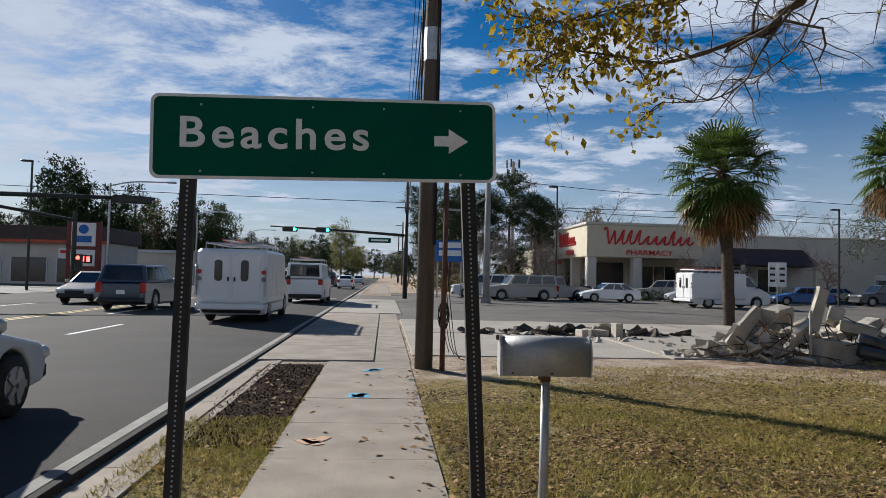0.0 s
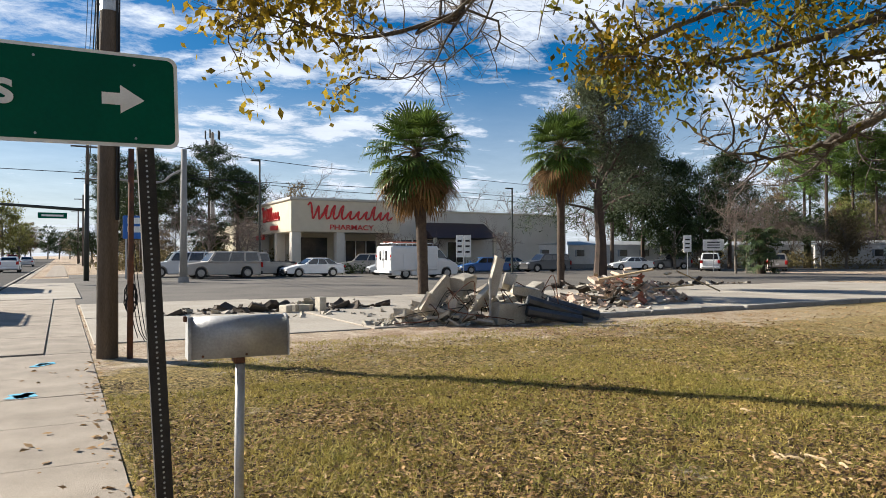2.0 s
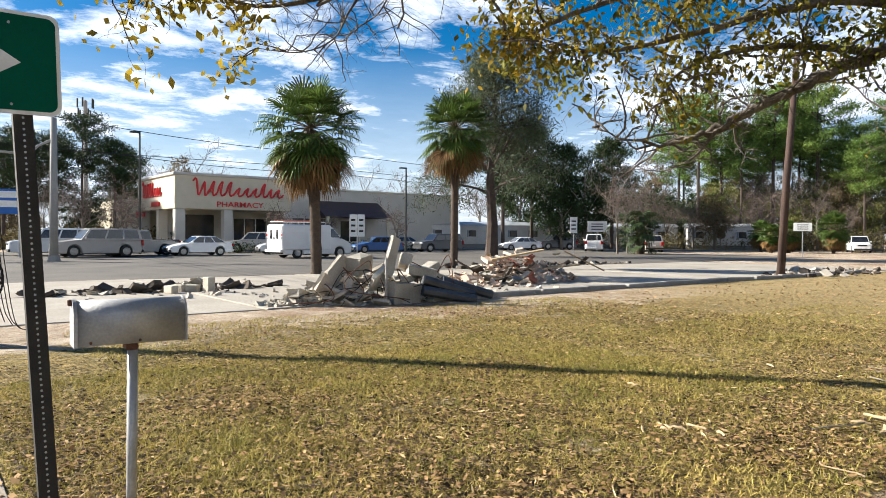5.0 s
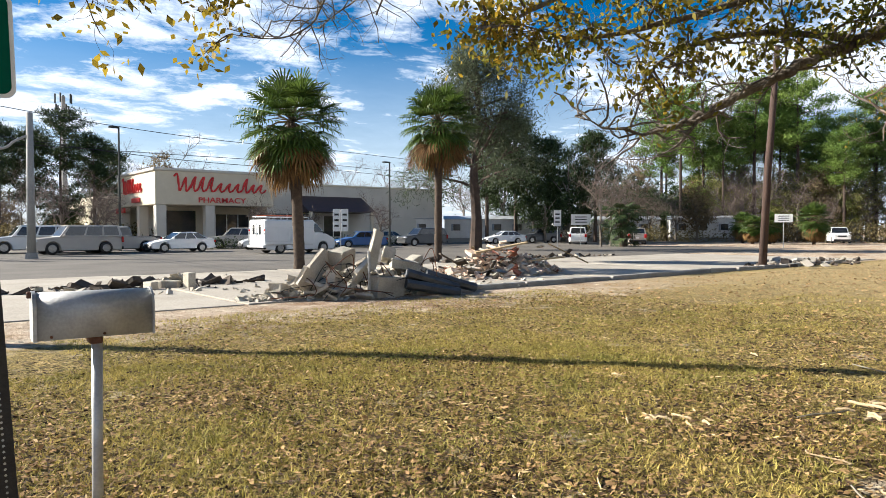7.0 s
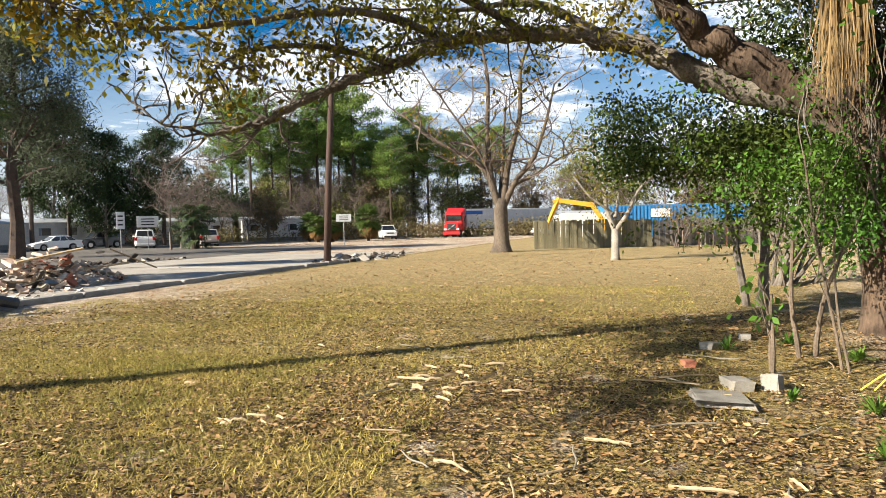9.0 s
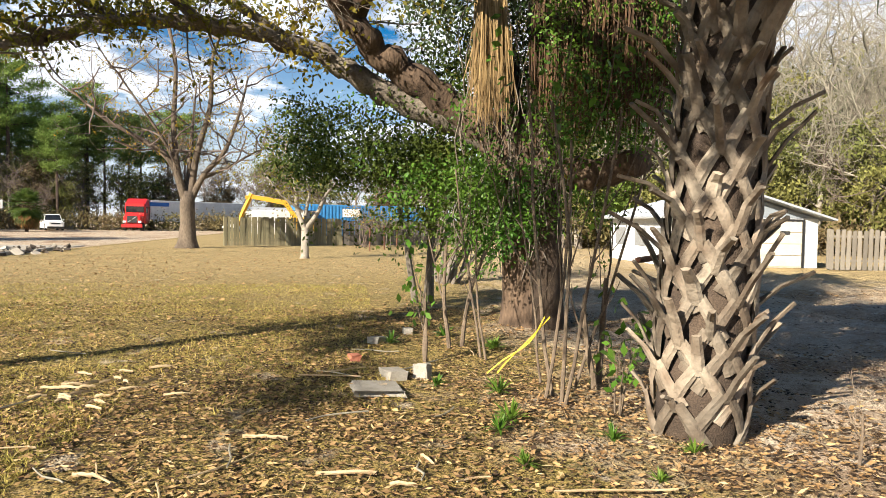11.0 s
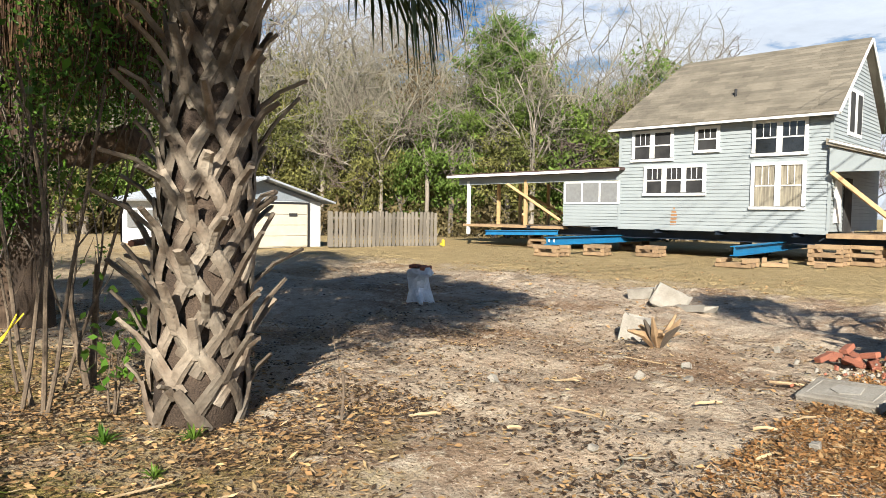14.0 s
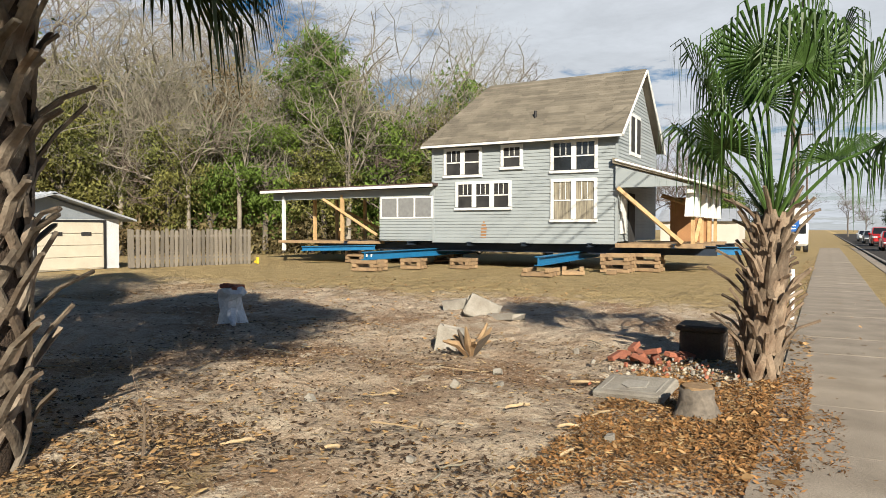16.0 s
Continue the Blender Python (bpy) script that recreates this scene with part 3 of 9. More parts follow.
shop_lot = slab_strip("parking_lot", 0.6, 75, 57.2, 66, 0.016, OLD_ASPHALT, "grey asphalt car park before the pharmacy", "parking lot", 0.03)
station_lot = slab_strip("forecourt", -70, -22.2, 57.5, 95, 0.05, OLD_ASPHALT, "pale worn forecourt of a filling station", "forecourt", 0.02)

# kerb stones and gutter beside the road
kerb = thing("kerb", "tan concrete gutter strip below the raised asphalt edge", "kerb", kind="structure")
prof = [(-2.335, -0.14), (-2.335, -0.008), (-2.25, 0.0), (-1.86, 0.014), (-1.84, -0.05)]
piece = Geo().prism(prof, 0.0, 2.985, "y").mesh("gutter_stone", CONCRETE)
for k in range(-24, 60):
    ob = part("gutter_stone", piece, CONCRETE, kerb)
    ob.location = (0, k * 3.0, 0)

# sidewalk flags
walkway = thing("sidewalk", "worn tan concrete sidewalk flags with dark joints", "sidewalk", kind="structure")
flag = Geo().box((0, 0, -0.042), (1.52, 1.508, 0.1), bev=0.004).mesh("flag", CONCRETE)
random.seed(4)
k = 0
for y in np.arange(-70, 12.3, 1.52):
    ob = part("flag", flag, CONCRETE, walkway)
    ob.matrix_local = pose(-0.24, y + 1.0, 0.002 + random.uniform(-0.004, 0.004), random.uniform(-0.15, 0.15), random.uniform(-0.2, 0.2), random.uniform(-0.2, 0.2))
for y in np.arange(62, 130, 1.52):
    ob = part("flag", flag, CONCRETE, walkway)
    ob.matrix_local = pose(-0.24, y, 0.02)
# the driveway apron, in large flags down to the road
apron = thing("driveway_apron", "wide tan concrete driveway apron, stained", "driveway", kind="structure")
for j, y in enumerate(np.arange(13.2, 29.4, 2.7)):
    part("flag", Geo().box((-1.24, y + 1.35, -0.028), (2.17, 2.68, 0.12), bev=0.01), CONCRETE, apron)
    part("flag", Geo().box((0.20, y + 1.35, -0.04), (0.68, 2.68, 0.1), bev=0.01), CONCRETE, apron)
solid("corner_pavement", Geo().box((-0.78, 37.8, -0.005), (3.08, 16.6, 0.09), bev=0.01), SLAB, "pale concrete pavement at the street corner", "pavement", kind="structure")

# the cleared lot: old floor slabs behind a low broken kerb
lot = thing("concrete_lot", "pale cracked concrete floor of a demolished building, dusty", "concrete slab", kind="structure")
random.seed(11)
for i, x0 in enumerate((0.62, 6.2, 12.4, 19.0, 26.0, 33.0)):
    w = (5.5, 6.1, 6.5, 6.9, 6.9, 8.0)[i]
    for j, y0 in enumerate((14.35, 20.2)):
        part("slab", Geo().box((x0 + w / 2, y0 + 2.9, -0.035 + 0.01 * ((i + j) % 2)), (w, 5.78, 0.1), (random.uniform(-0.1, 0.1), random.uniform(-0.1, 0.1), 0), bev=0.012), SLAB, lot)
solid("dirt_strip", Geo().box((30, 36.4, -0.001), (59, 20.4, 0.012)), OLD_ASPHALT, "broken asphalt and dirt between lot and side street", "ground", kind="structure")
low_kerb = thing("lot_kerb", "low broken concrete kerb between grass and lot", "kerb", kind="structure")
for k in range(13):
    x = 11.3 + k * 1.95
    part("kerb_stone", Geo().box((x, 14.05 + random.uniform(-0.06, 0.06), 0.03), (1.9, 0.24, 0.2), (random.uniform(-3, 3), random.uniform(-1.5, 1.5), random.uniform(-1.5, 1.5)), bev=0.03), KERB, low_kerb)

# spray marks on the flags
for x, y, m, n in ((-0.28, 9.55, BLUE_PAINT, "blue"), (-0.10, 12.1, BLUE_PAINT, "blue"), (-0.62, 6.9, ORANGE_PAINT, "faded orange")):
    g = Geo()
    for k in range(4):
        g.box((x + 0.05 * k - 0.1, y + random.uniform(-0.15, 0.15), 0.0135), (0.12, random.uniform(0.12, 0.34), 0.003), (0, 0, random.uniform(-40, 40)))
    solid("spray_mark", g, m, n + " utility spray mark on the sidewalk", "spray mark", group="spray marks")


# ---- the direction sign on two posts ----
def rounded(w, h, r, n=6):
    out = []
    for cx, cz, a0 in ((w / 2 - r, h / 2 - r, 0), (-w / 2 + r, h / 2 - r, 90), (-w / 2 + r, -h / 2 + r, 180), (w / 2 - r, -h / 2 + r, 270)):
        out += [(cx + r * math.cos(radians(a0 + 90 * k / n)), cz + r * math.sin(radians(a0 + 90 * k / n))) for k in range(n + 1)]
    return out


SX, SY, SZ = -0.322, 3.74, 2.364
sign = thing("road_sign", "green direction sign reading Beaches with an arrow, on two posts", "road sign", (SX, SY, SZ))
sign.rotation_euler = (radians(-1.5), radians(-1.4), radians(2.0))
board = part("board", Geo().prism(rounded(1.835, 0.452, 0.045), 0.0, 0.006, "y"), SIGN_WHITE, sign, "white-edged aluminium board")
part("face", Geo().prism(rounded(1.80, 0.418, 0.035), -0.003, -0.0005, "y"), SIGN_GREEN, board, "green reflective face")
put_text("lettering", "Beaches", 0.985, 0.166, -0.765, -0.006, -0.062, SIGN_WHITE, board, 0, 0.22)
arr = [(0.575, 0.028), (0.575, -0.028), (0.655, -0.028), (0.655, -0.068), (0.762, 0.0), (0.655, 0.068), (0.655, 0.028)]
part("arrow", Geo().prism(arr, -0.0065, -0.0035, "y"), SIGN_WHITE, board, "white arrow")
for x in (-0.66, -0.08, 0.30, 0.72):
    for z in (-0.185, 0.17):
        part("bolt", Geo().tube([(x, -0.007, z), (x, 0.0, z)], 0.006, 8), GALV, board)


def u_post(parent, x, z1, z0, lean):
    """A perforated steel channel post with its row of holes as dark recesses."""
    a, b = Vector((x, 0.03, z1)), Vector((x + lean, 0.03, z0))
    d = (b - a).normalized()
    ang = math.degrees(math.atan2(lean, -(z0 - z1)))
    L = (b - a).length
    g = Geo().prism([(-0.039, 0.036), (-0.039, -0.005), (0.039, -0.005), (0.039, 0.036), (0.023, 0.036), (0.023, 0.005), (-0.023, 0.005), (-0.023, 0.036)], -L / 2, L / 2, "z")
    m = Matrix.Translation((a + b) / 2) @ pose(0, 0, 0, 0, -ang, 0)
    g.v = [tuple(m @ Vector(p)) for p in g.v]
    post = part("post", g, POST, parent, "dark weathered perforated steel post")
    h = Geo()
    for k in range(int(L / 0.0254)):
        p = a + d * (0.02 + k * 0.0254)
        h.tube([p + Vector((0, -0.0065, 0)), p + Vector((0, -0.0045, 0))], 0.0058, 6)
    part("post_holes", h, GALV, post, "row of small round holes")


u_post(sign, -0.715, 0.19, -2.45, -0.085)
u_post(sign, 0.755, 0.19, -2.45, 0.07)


# ---- mailbox ----
mb = thing("mailbox", "dull aluminium arched mailbox on a pale metal post", "mailbox", (0.925, 3.92, 0.075), -4)
arch = [(-0.085, 1.02), (0.085, 1.02), (0.085, 1.15)] + [(0.085 * math.cos(radians(a)), 1.15 + 0.085 * math.sin(radians(a))) for a in range(15, 180, 15)] + [(-0.085, 1.15)]
body = part("box", Geo().prism(arch, -0.245, 0.245, "x"), MAILBOX, mb, "", True)
part("door", Geo().prism([(p * 1.06, 1.10 + (q - 1.10) * 1.06) for p, q in arch], -0.262, -0.246, "x"), MAILBOX, mb)
part("back_rim", Geo().prism([(p * 1.04, 1.10 + (q - 1.10) * 1.04) for p, q in arch], 0.246, 0.256, "x"), MAILBOX, mb)
part("latch", Geo().box((-0.27, 0, 1.225), (0.02, 0.03, 0.03), bev=0.004), RUST, mb)
part("bracket", Geo().box((0.0, 0, 1.0), (0.06, 0.10, 0.035), bev=0.006), RUST, mb, "rusty bracket")
part("post", Geo().tube([(0.0, 0, -0.1), (0.01, 0, 1.0)], 0.026, 12), MAILBOX, mb, "pale round metal post", True)
for x in (-0.19, 0.03):
    part("rivet", Geo().tube([(x, -0.086, 1.035), (x, -0.09, 1.035)], 0.007, 8), RUST, mb)


# ---- poles and wires ----
def sag(a, b, drop, n=14):
    a, b = Vector(a), Vector(b)
    return [a.lerp(b, k / n) - Vector((0, 0, drop * 4 * (k / n) * (1 - k / n))) for k in range(n + 1)]


pole = thing("utility_pole", "weathered grey wooden utility pole with cables down its side", "utility pole", (0.74, 12.45, 0))
part("shaft", Geo().tube([(0, 0, -0.3), (0, 0, 4), (0.05, 0, 8.5), (0.10, 0, 12.2)], [0.165, 0.15, 0.13, 0.11], 16), POLE_WOOD, pole, "", True)
for k, (x, y) in enumerate(((-0.16, -0.05), (0.15, -0.06), (0.12, -0.12))):
    part("riser", Geo().tube([(x, y, 2.2 if k else 4.5), (x * 1.02, y, 7), (x * 0.9 + 0.08, y, 12)], 0.018, 6), CABLE, pole)
part("band", Geo().tube([(0.02, 0, 5.55), (0.025, 0, 6.15)], [0.15, 0.15], 14), GALV, pole, "grey metal plate")
coil = []
for k in range(70):
    a = k * 0.55
    coil.append((0.33 + 0.10 * math.cos(a) * (0.6 + 0.4 * math.sin(k)), -0.12 + 0.05 * math.sin(a * 0.7), 0.95 + 0.26 * math.sin(a)))
part("cable_coil", Geo().tube(coil, 0.010, 5), CABLE, pole, "tangled coil of black cable")
for k in range(4):
    part("loose_wire", Geo().tube(curve_points([(0.28 + 0.03 * k, -0.12, 1.9), (0.30 + 0.05 * k, -0.15, 1.1), (0.36 + 0.07 * k, -0.16, 0.6 - 0.1 * k), (0.44 + 0.1 * k, -0.1, 0.30 - 0.05 * k)]), 0.007, 5), CABLE, pole)
stub = solid("steel_pole", Geo().tube([(0, 0, -0.2), (0.01, 0, 3.35)], [0.048, 0.045], 10), RUST, "thin rusty steel pole beside the utility pole", "steel pole", (1.06, 12.3, 0), smooth=True)
wires = thing("power_line", "black overhead cables running along the road", "power line")
for x, z, r in ((0.45, 10.4, 0.014), (0.55, 9.2, 0.020), (0.62, 8.5, 0.024), (0.70, 7.9, 0.028), (0.25, 11.4, 0.012), (1.05, 11.4, 0.012)):
    part("cable", Geo().tube(sag((x, -40, z + 0.4), (0.74 + (x - 0.6) * 0.3, 12.4, z), 0.5) + sag((0.74 + (x - 0.6) * 0.3, 12.42, z), (x + 1.2, 62, z + 0.2), 0.7), r, 5), CABLE, wires)
for z in (7.3, 7.9, 9.6):
    part("cable", Geo().tube(sag((-90 if z == 7.9 else 1.9, 60 if z == 7.9 else 62, z + 2), (40, 72, z + 1.4), 0.7) + sag((40.1, 72, z + 1.4), (150, 78, z + 1), 0.7), 0.03, 4), CABLE, wires)
far_pole = Geo().tube([(0, 0, -0.3), (0, 0, 11)], [0.16, 0.11], 10).box((0, 0, 10.3), (2.4, 0.1, 0.12)).mesh("shaft", POLE_WOOD)
for x, y in ((1.9, 62), (2.5, 88), (3, 120), (40, 72), (104, 50), (3, 155)):
    t = thing("utility_pole", "distant wooden utility pole with a crossarm", "utility pole", (x, y, 0), 20 if x > 50 else 0, "far utility poles")
    part("shaft", far_pole, POLE_WOOD, t)
lone = thing("lone_pole", "tall dark leaning wooden pole standing at the lot kerb", "pole", (28.75, 14.4, 0))
part("shaft", Geo().tube([(0, 0, -0.3), (0.10, -0.15, 4), (0.30, -0.4, 9.2)], [0.17, 0.15, 0.11], 12), DARK_POLE, lone, "", True)
lamp_pole = thing("concrete_pole", "tall pale concrete signal pole by the side street", "pole", (6.6, 44.6, 0))
part("shaft", Geo().tube([(0, 0, -0.1), (0, 0, 8.1)], [0.24, 0.17], 12), POLE_CONC, lamp_pole, "", True)
part("base_collar", Geo().tube([(0, 0, 0), (0, 0, 0.35)], [0.34, 0.30], 12), POLE_CONC, lamp_pole)
part("arm", Geo().tube(curve_points([(0, 0, 6.9), (-0.7, 0, 6.5), (-1.6, 0.1, 6.0), (-5, 0.3, 6.2)]), 0.07, 8), POLE_CONC, lamp_pole)


def signal_head(parent, x, y, z, lit):
    h = part("signal_head", Geo().box((x, y, z), (1.05, 0.22, 0.36), bev=0.05), SIGNAL, parent)
    for k, m in enumerate((SIGNAL, SIGNAL, lit)):
        part("lens", Geo().tube([(x - 0.33 + 0.33 * k, y - 0.13, z), (x - 0.33 + 0.33 * k, y - 0.115, z)], 0.11, 12), m, h)


mast = thing("signal_mast", "dark traffic signal mast arm with two green lights", "traffic light", (1.5, 50, 0))
part("pole", Geo().tube([(0, 0, -0.1), (0, 0, 6.2)], [0.17, 0.13], 10), SIGNAL, mast, "", True)
part("arm", Geo().tube([(0, 0, 4.55), (-4, -0.1, 4.75), (-9.6, -0.3, 4.95)], [0.11, 0.09, 0.06], 8), SIGNAL, mast, "", True)
for x in (-8.2, -5.9):
    signal_head(mast, x, -0.55, 4.75, GREEN_LAMP)
nm = part("street_name", Geo().box((-1.9, -0.15, 4.15), (1.6, 0.05, 0.36), bev=0.01), SIGN_GREEN, mast, "green street name sign with unreadable lettering")
part("lettering_bar", Geo().box((-1.9, -0.18, 4.15), (1.2, 0.01, 0.12)), SIGN_WHITE, nm)
mast2 = thing("signal_mast", "long dark traffic signal mast arm seen from behind", "traffic light", (-24, 30, 0))
part("arm", Geo().tube([(0, 0, 4.6), (7, 1.2, 4.78), (13.2, 3.4, 4.95)], [0.13, 0.11, 0.09], 8), SIGNAL, mast2, "", True)
part("pole", Geo().tube([(0, 0, -0.14), (0, 0, 6)], [0.19, 0.15], 10), SIGNAL, mast2)
part("signal_head", Geo().box((12.3, 3.0, 4.86), (1.7, 0.25, 0.36), (0, 0, 18), bev=0.05), SIGNAL, mast2)
part("signal_head", Geo().box((7.0, 0.9, 4.55), (1.0, 0.25, 0.5), (0, 0, 18), bev=0.05), SIGNAL, mast2)
mast3 = thing("signal_mast", "dark signal mast arm over the cross street", "traffic light", (-17.8, 41.4, 0.05))
part("pole", Geo().tube([(0, 0, 0), (0, 0, 4.9)], [0.16, 0.12], 8), SIGNAL, mast3)
part("arm", Geo().tube([(0, 0, 4.35), (-4, -2, 5.0), (-9, -4.2, 5.5)], [0.1, 0.09, 0.06], 8), SIGNAL, mast3)
part("signal_head", Geo().box((0.35, -0.1, 1.9), (0.36, 0.3, 1.0), bev=0.04), SIGNAL, mast3)
part("stop_lens", Geo().tube([(0.35, -0.27, 2.2), (0.35, -0.25, 2.2)], 0.11, 10), RED_LAMP, mast3)


def street_lamp(x, y, h, reach, rz=0):
    t = thing("street_lamp", "slim grey street lamp with a long arm", "street lamp", (x, y, 0), rz, "street lamps")
    part("pole", Geo().tube([(0, 0, 0), (0, 0, h)], [0.11, 0.08], 8), GALV, t)
    part("arm", Geo().tube(curve_points([(0, 0, h - 0.2), (reach * 0.4, 0, h + 0.15), (reach, 0, h + 0.2)]), 0.05, 6), GALV, t)
    part("head", Geo().box((reach + 0.3, 0, h + 0.2), (0.75, 0.3, 0.14), bev=0.04), GALV, t)


street_lamp(-22.3, 58, 8.6, 4.5)
street_lamp(-22.5, 85, 8.6, 3.5)
street_lamp(-22.5, 118, 8.6, 3.5)


def lot_lamp(x, y, h):
    t = thing("lot_lamp", "tall thin dark car-park lamp post", "lamp post", (x, y, 0), 0, "car-park lamps")
    part("pole", Geo().tube([(0, 0, 0), (0, 0, h)], [0.10, 0.07], 8), SIGNAL, t)
    part("head", Geo().box((-0.35, 0, h), (0.75, 0.35, 0.12), bev=0.03), SIGNAL, t)


lot_lamp(14.3, 57, 9.4)
lot_lamp(37.2, 54, 7.9)
lot_lamp(-24.5, 50, 9.0)
lot_lamp(-32, 54, 8.0)

tower = thing("cell_tower", "distant slender cell tower with antenna panels", "cell tower", (29.5, 160, 0))
part("mast", Geo().tube([(0, 0, 0), (0, 0, 29)], [0.7, 0.4], 8), POLE_CONC, tower)
for k in range(9):
    a = k * 40
    part("antenna", Geo().box((1.5 * math.cos(radians(a)), 1.5 * math.sin(radians(a)), 28.5 - (k % 2) * 2.2), (0.3, 0.3, 1.9)), SIGNAL, tower)


def plate_sign(x, y, z0, z1, w, h, rz=0, label="white regulatory sign with unreadable black lines, on a thin post", n=1, board=SIGN_WHITE, group="small signs"):
    t = thing("street_sign", label, "sign", (x, y, 0), rz, group)
    part("post", Geo().tube([(0, 0, 0), (0, 0, z1)], 0.04, 6), GALV, t)
    for k in range(n):
        cx = (k - (n - 1) / 2) * (w + 0.06)
        b = part("plate", Geo().box((cx, -0.05, (z0 + z1) / 2), (w, 0.02, z1 - z0), bev=0.008), board, t)
        for j in range(3):
            part("lettering_bar", Geo().box((cx, -0.064, z1 - (j + 1) * (z1 - z0) / 4), (w * 0.6, 0.004, (z1 - z0) * 0.09)), SIGN_BLACK if board is SIGN_WHITE else SIGN_WHITE, b)
    return t


plate_sign(24.1, 40.8, 1.5, 3.0, 0.48, 1.3, -30, n=2)
plate_sign(43.7, 39, 1.9, 3.2, 0.6, 1.2, -45)
plate_sign(57.5, 48, 2.1, 3.2, 2.0, 0.8, -45, "white and orange board sign by the side street", 1)
plate_sign(60, 28, 2.2, 2.9, 1.4, 0.7, -60, "pale green board sign on two posts by the lot", 1)
route = thing("route_sign", "white route marker reading 39 with an arrow plate below", "road sign", (2.2, 45.5, 0))
part("post", Geo().tube([(0, 0, 0), (0, 0, 3.6)], 0.05, 6), GALV, route)
rp = part("plate", Geo().box((0, -0.06, 3.15), (0.75, 0.02, 0.75), bev=0.008), SIGN_WHITE, route)
put_text("numeral", "39", 0.5, 0.42, -0.25, -0.075, 2.94, SIGN_BLACK, rp)
part("arrow_plate", Geo().box((0, -0.06, 2.45), (0.6, 0.02, 0.42), bev=0.008), SIGN_WHITE, route)
part("arrow", Geo().prism([(-0.2, 2.45), (0.0, 2.58), (0.0, 2.5), (0.2, 2.5), (0.2, 2.4), (0.0, 2.4), (0.0, 2.32)], -0.078, -0.072, "y"), SIGN_BLACK, route)
bb = thing("blue_sign", "blue and white roadside board sign with unreadable lettering", "sign", (4.9, 52.5, 0), -10)
part("post", Geo().tube([(-0.9, 0, 0), (-0.9, 0, 4.3)], 0.07, 6).tube([(0.9, 0, 0), (0.9, 0, 4.3)], 0.07, 6), GALV, bb)
pb = part("panel", Geo().box((0, -0.1, 3.6), (2.2, 0.15, 1.6), bev=0.03), BLUE_BOARD, bb)
for z in (4.05, 3.45):
    part("lettering_bar", Geo().box((0.05, -0.19, z), (1.7, 0.01, 0.42)), SIGN_WHITE, pb)


# ---- pharmacy ----
def window_hole(parent, x, y, z, w, h, mullions=1, glass=SHOP_GLASS, rim=WHITE_TRIM, d=0.08, name="window"):
    wn = part(name, Geo().box((x, y, z), (w, d, h), bev=0.01), glass, parent)
    for k in range(mullions + 1):
        part("mullion", Geo().box((x - w / 2 + k * w / mullions, y - d / 2 - 0.02, z), (0.09, 0.05, h)), rim, wn)
    return wn


shop = thing("pharmacy_building", "long cream stucco pharmacy with red lettering over its corner door", "building", (0, 66, 0))
part("corner_block", Geo().box((25.4, 6.5, 5.6), (11.6, 13, 3.3), bev=0.05), STUCCO, shop)
part("cornice", Geo().box((25.4, 6.5, 7.2), (11.95, 13.3, 0.28), bev=0.06), STUCCO_PALE, shop)
part("wing", Geo().box((42.6, 8.0, 3.2), (22.9, 14, 6.4), bev=0.04), STUCCO_PALE, shop)
part("wing_cornice", Geo().box((42.6, 8.0, 6.42), (23.1, 14.2, 0.2), bev=0.04), STUCCO, shop)
part("side_wing", Geo().box((22.5, 22, 2.6), (9, 18, 5.2), bev=0.04), STUCCO, shop)
part("core_wall", Geo().box((26.4, 8.6, 2.0), (9.4, 8.6, 4.0)), STUCCO, shop)
for x, y in ((20.15, 0.55), (24.7, 0.55), (20.15, 6), (31.0, 0.6), (20.15, 12.4)):
    part("column", Geo().box((x, y, 2.0), (0.9, 0.9, 4.0), bev=0.04), STUCCO_PALE, shop)
part("entrance", Geo().box((23.0, 3.6, 1.75), (2.9, 0.3, 3.5)), SHOP_GLASS, shop, "dark glass entrance")
window_hole(shop, 27.9, 4.2, 2.0, 4.8, 2.4, 4)
window_hole(shop, 33.8, 0.95, 2.2, 4.2, 2.2, 3)
window_hole(shop, 38.6, 0.95, 2.0, 2.4, 2.2, 2)
part("awning", Geo().prism([(-2.2, 3.5), (0.9, 3.4), (0.9, 5.2)], 34.0, 42.2, "x"), ROOF_BROWN, shop, "brown sloping metal awning")
for x in (34.4, 38.2, 41.8):
    part("awning_post", Geo().box((x, -1.9, 1.75), (0.35, 0.35, 3.5), bev=0.03), STUCCO, shop)
part("red_band", Geo().box((19.5, 14.5, 3.6), (0.2, 9, 0.5)), RED_SIGN, shop)
# the script name as a flowing row of plain red loops, on two faces
for face, span in ((0, 9.0), (1, 6.3)):
    tall, x = 1.5, 0.0
    random.seed(21)
    while x < span:
        w = 1.7 if x == 0 else random.uniform(0.72, 0.95)
        if x:
            tall = random.choice((0.72, 0.72, 0.8, 1.25))
        loop = [(0, tall * 0.85), (0.18, tall), (0.30, tall * 0.4), (0.40, 0.0), (0.58, tall * 0.55), (0.66, tall * 0.8), (0.74, 0.05), (0.86, 0.1), (1.0, tall * 0.42)] if x == 0 else [(0, 0.25), (0.25, tall * 0.85), (0.5, tall), (0.38, tall * 0.3), (0.55, 0.0), (0.8, 0.08), (1.0, 0.3)]
        line = curve_points([(21.1 + x + u * w + 0.1 * v, -0.08, 5.3 + v) if not face else (19.52, 10.8 - (x + u * w + 0.1 * v), 5.3 + v) for u, v in loop], 5)
        part("red_stroke", Geo().tube(line, [0.095 * (0.7 + 0.45 * abs(math.sin(i * 0.55))) for i in range(len(line))], 6), RED_SIGN, shop)
        x += w * 0.98
put_text("lettering", "PHARMACY", 4.7, 0.52, 23.5, -0.12, 4.2, RED_SIGN, shop)
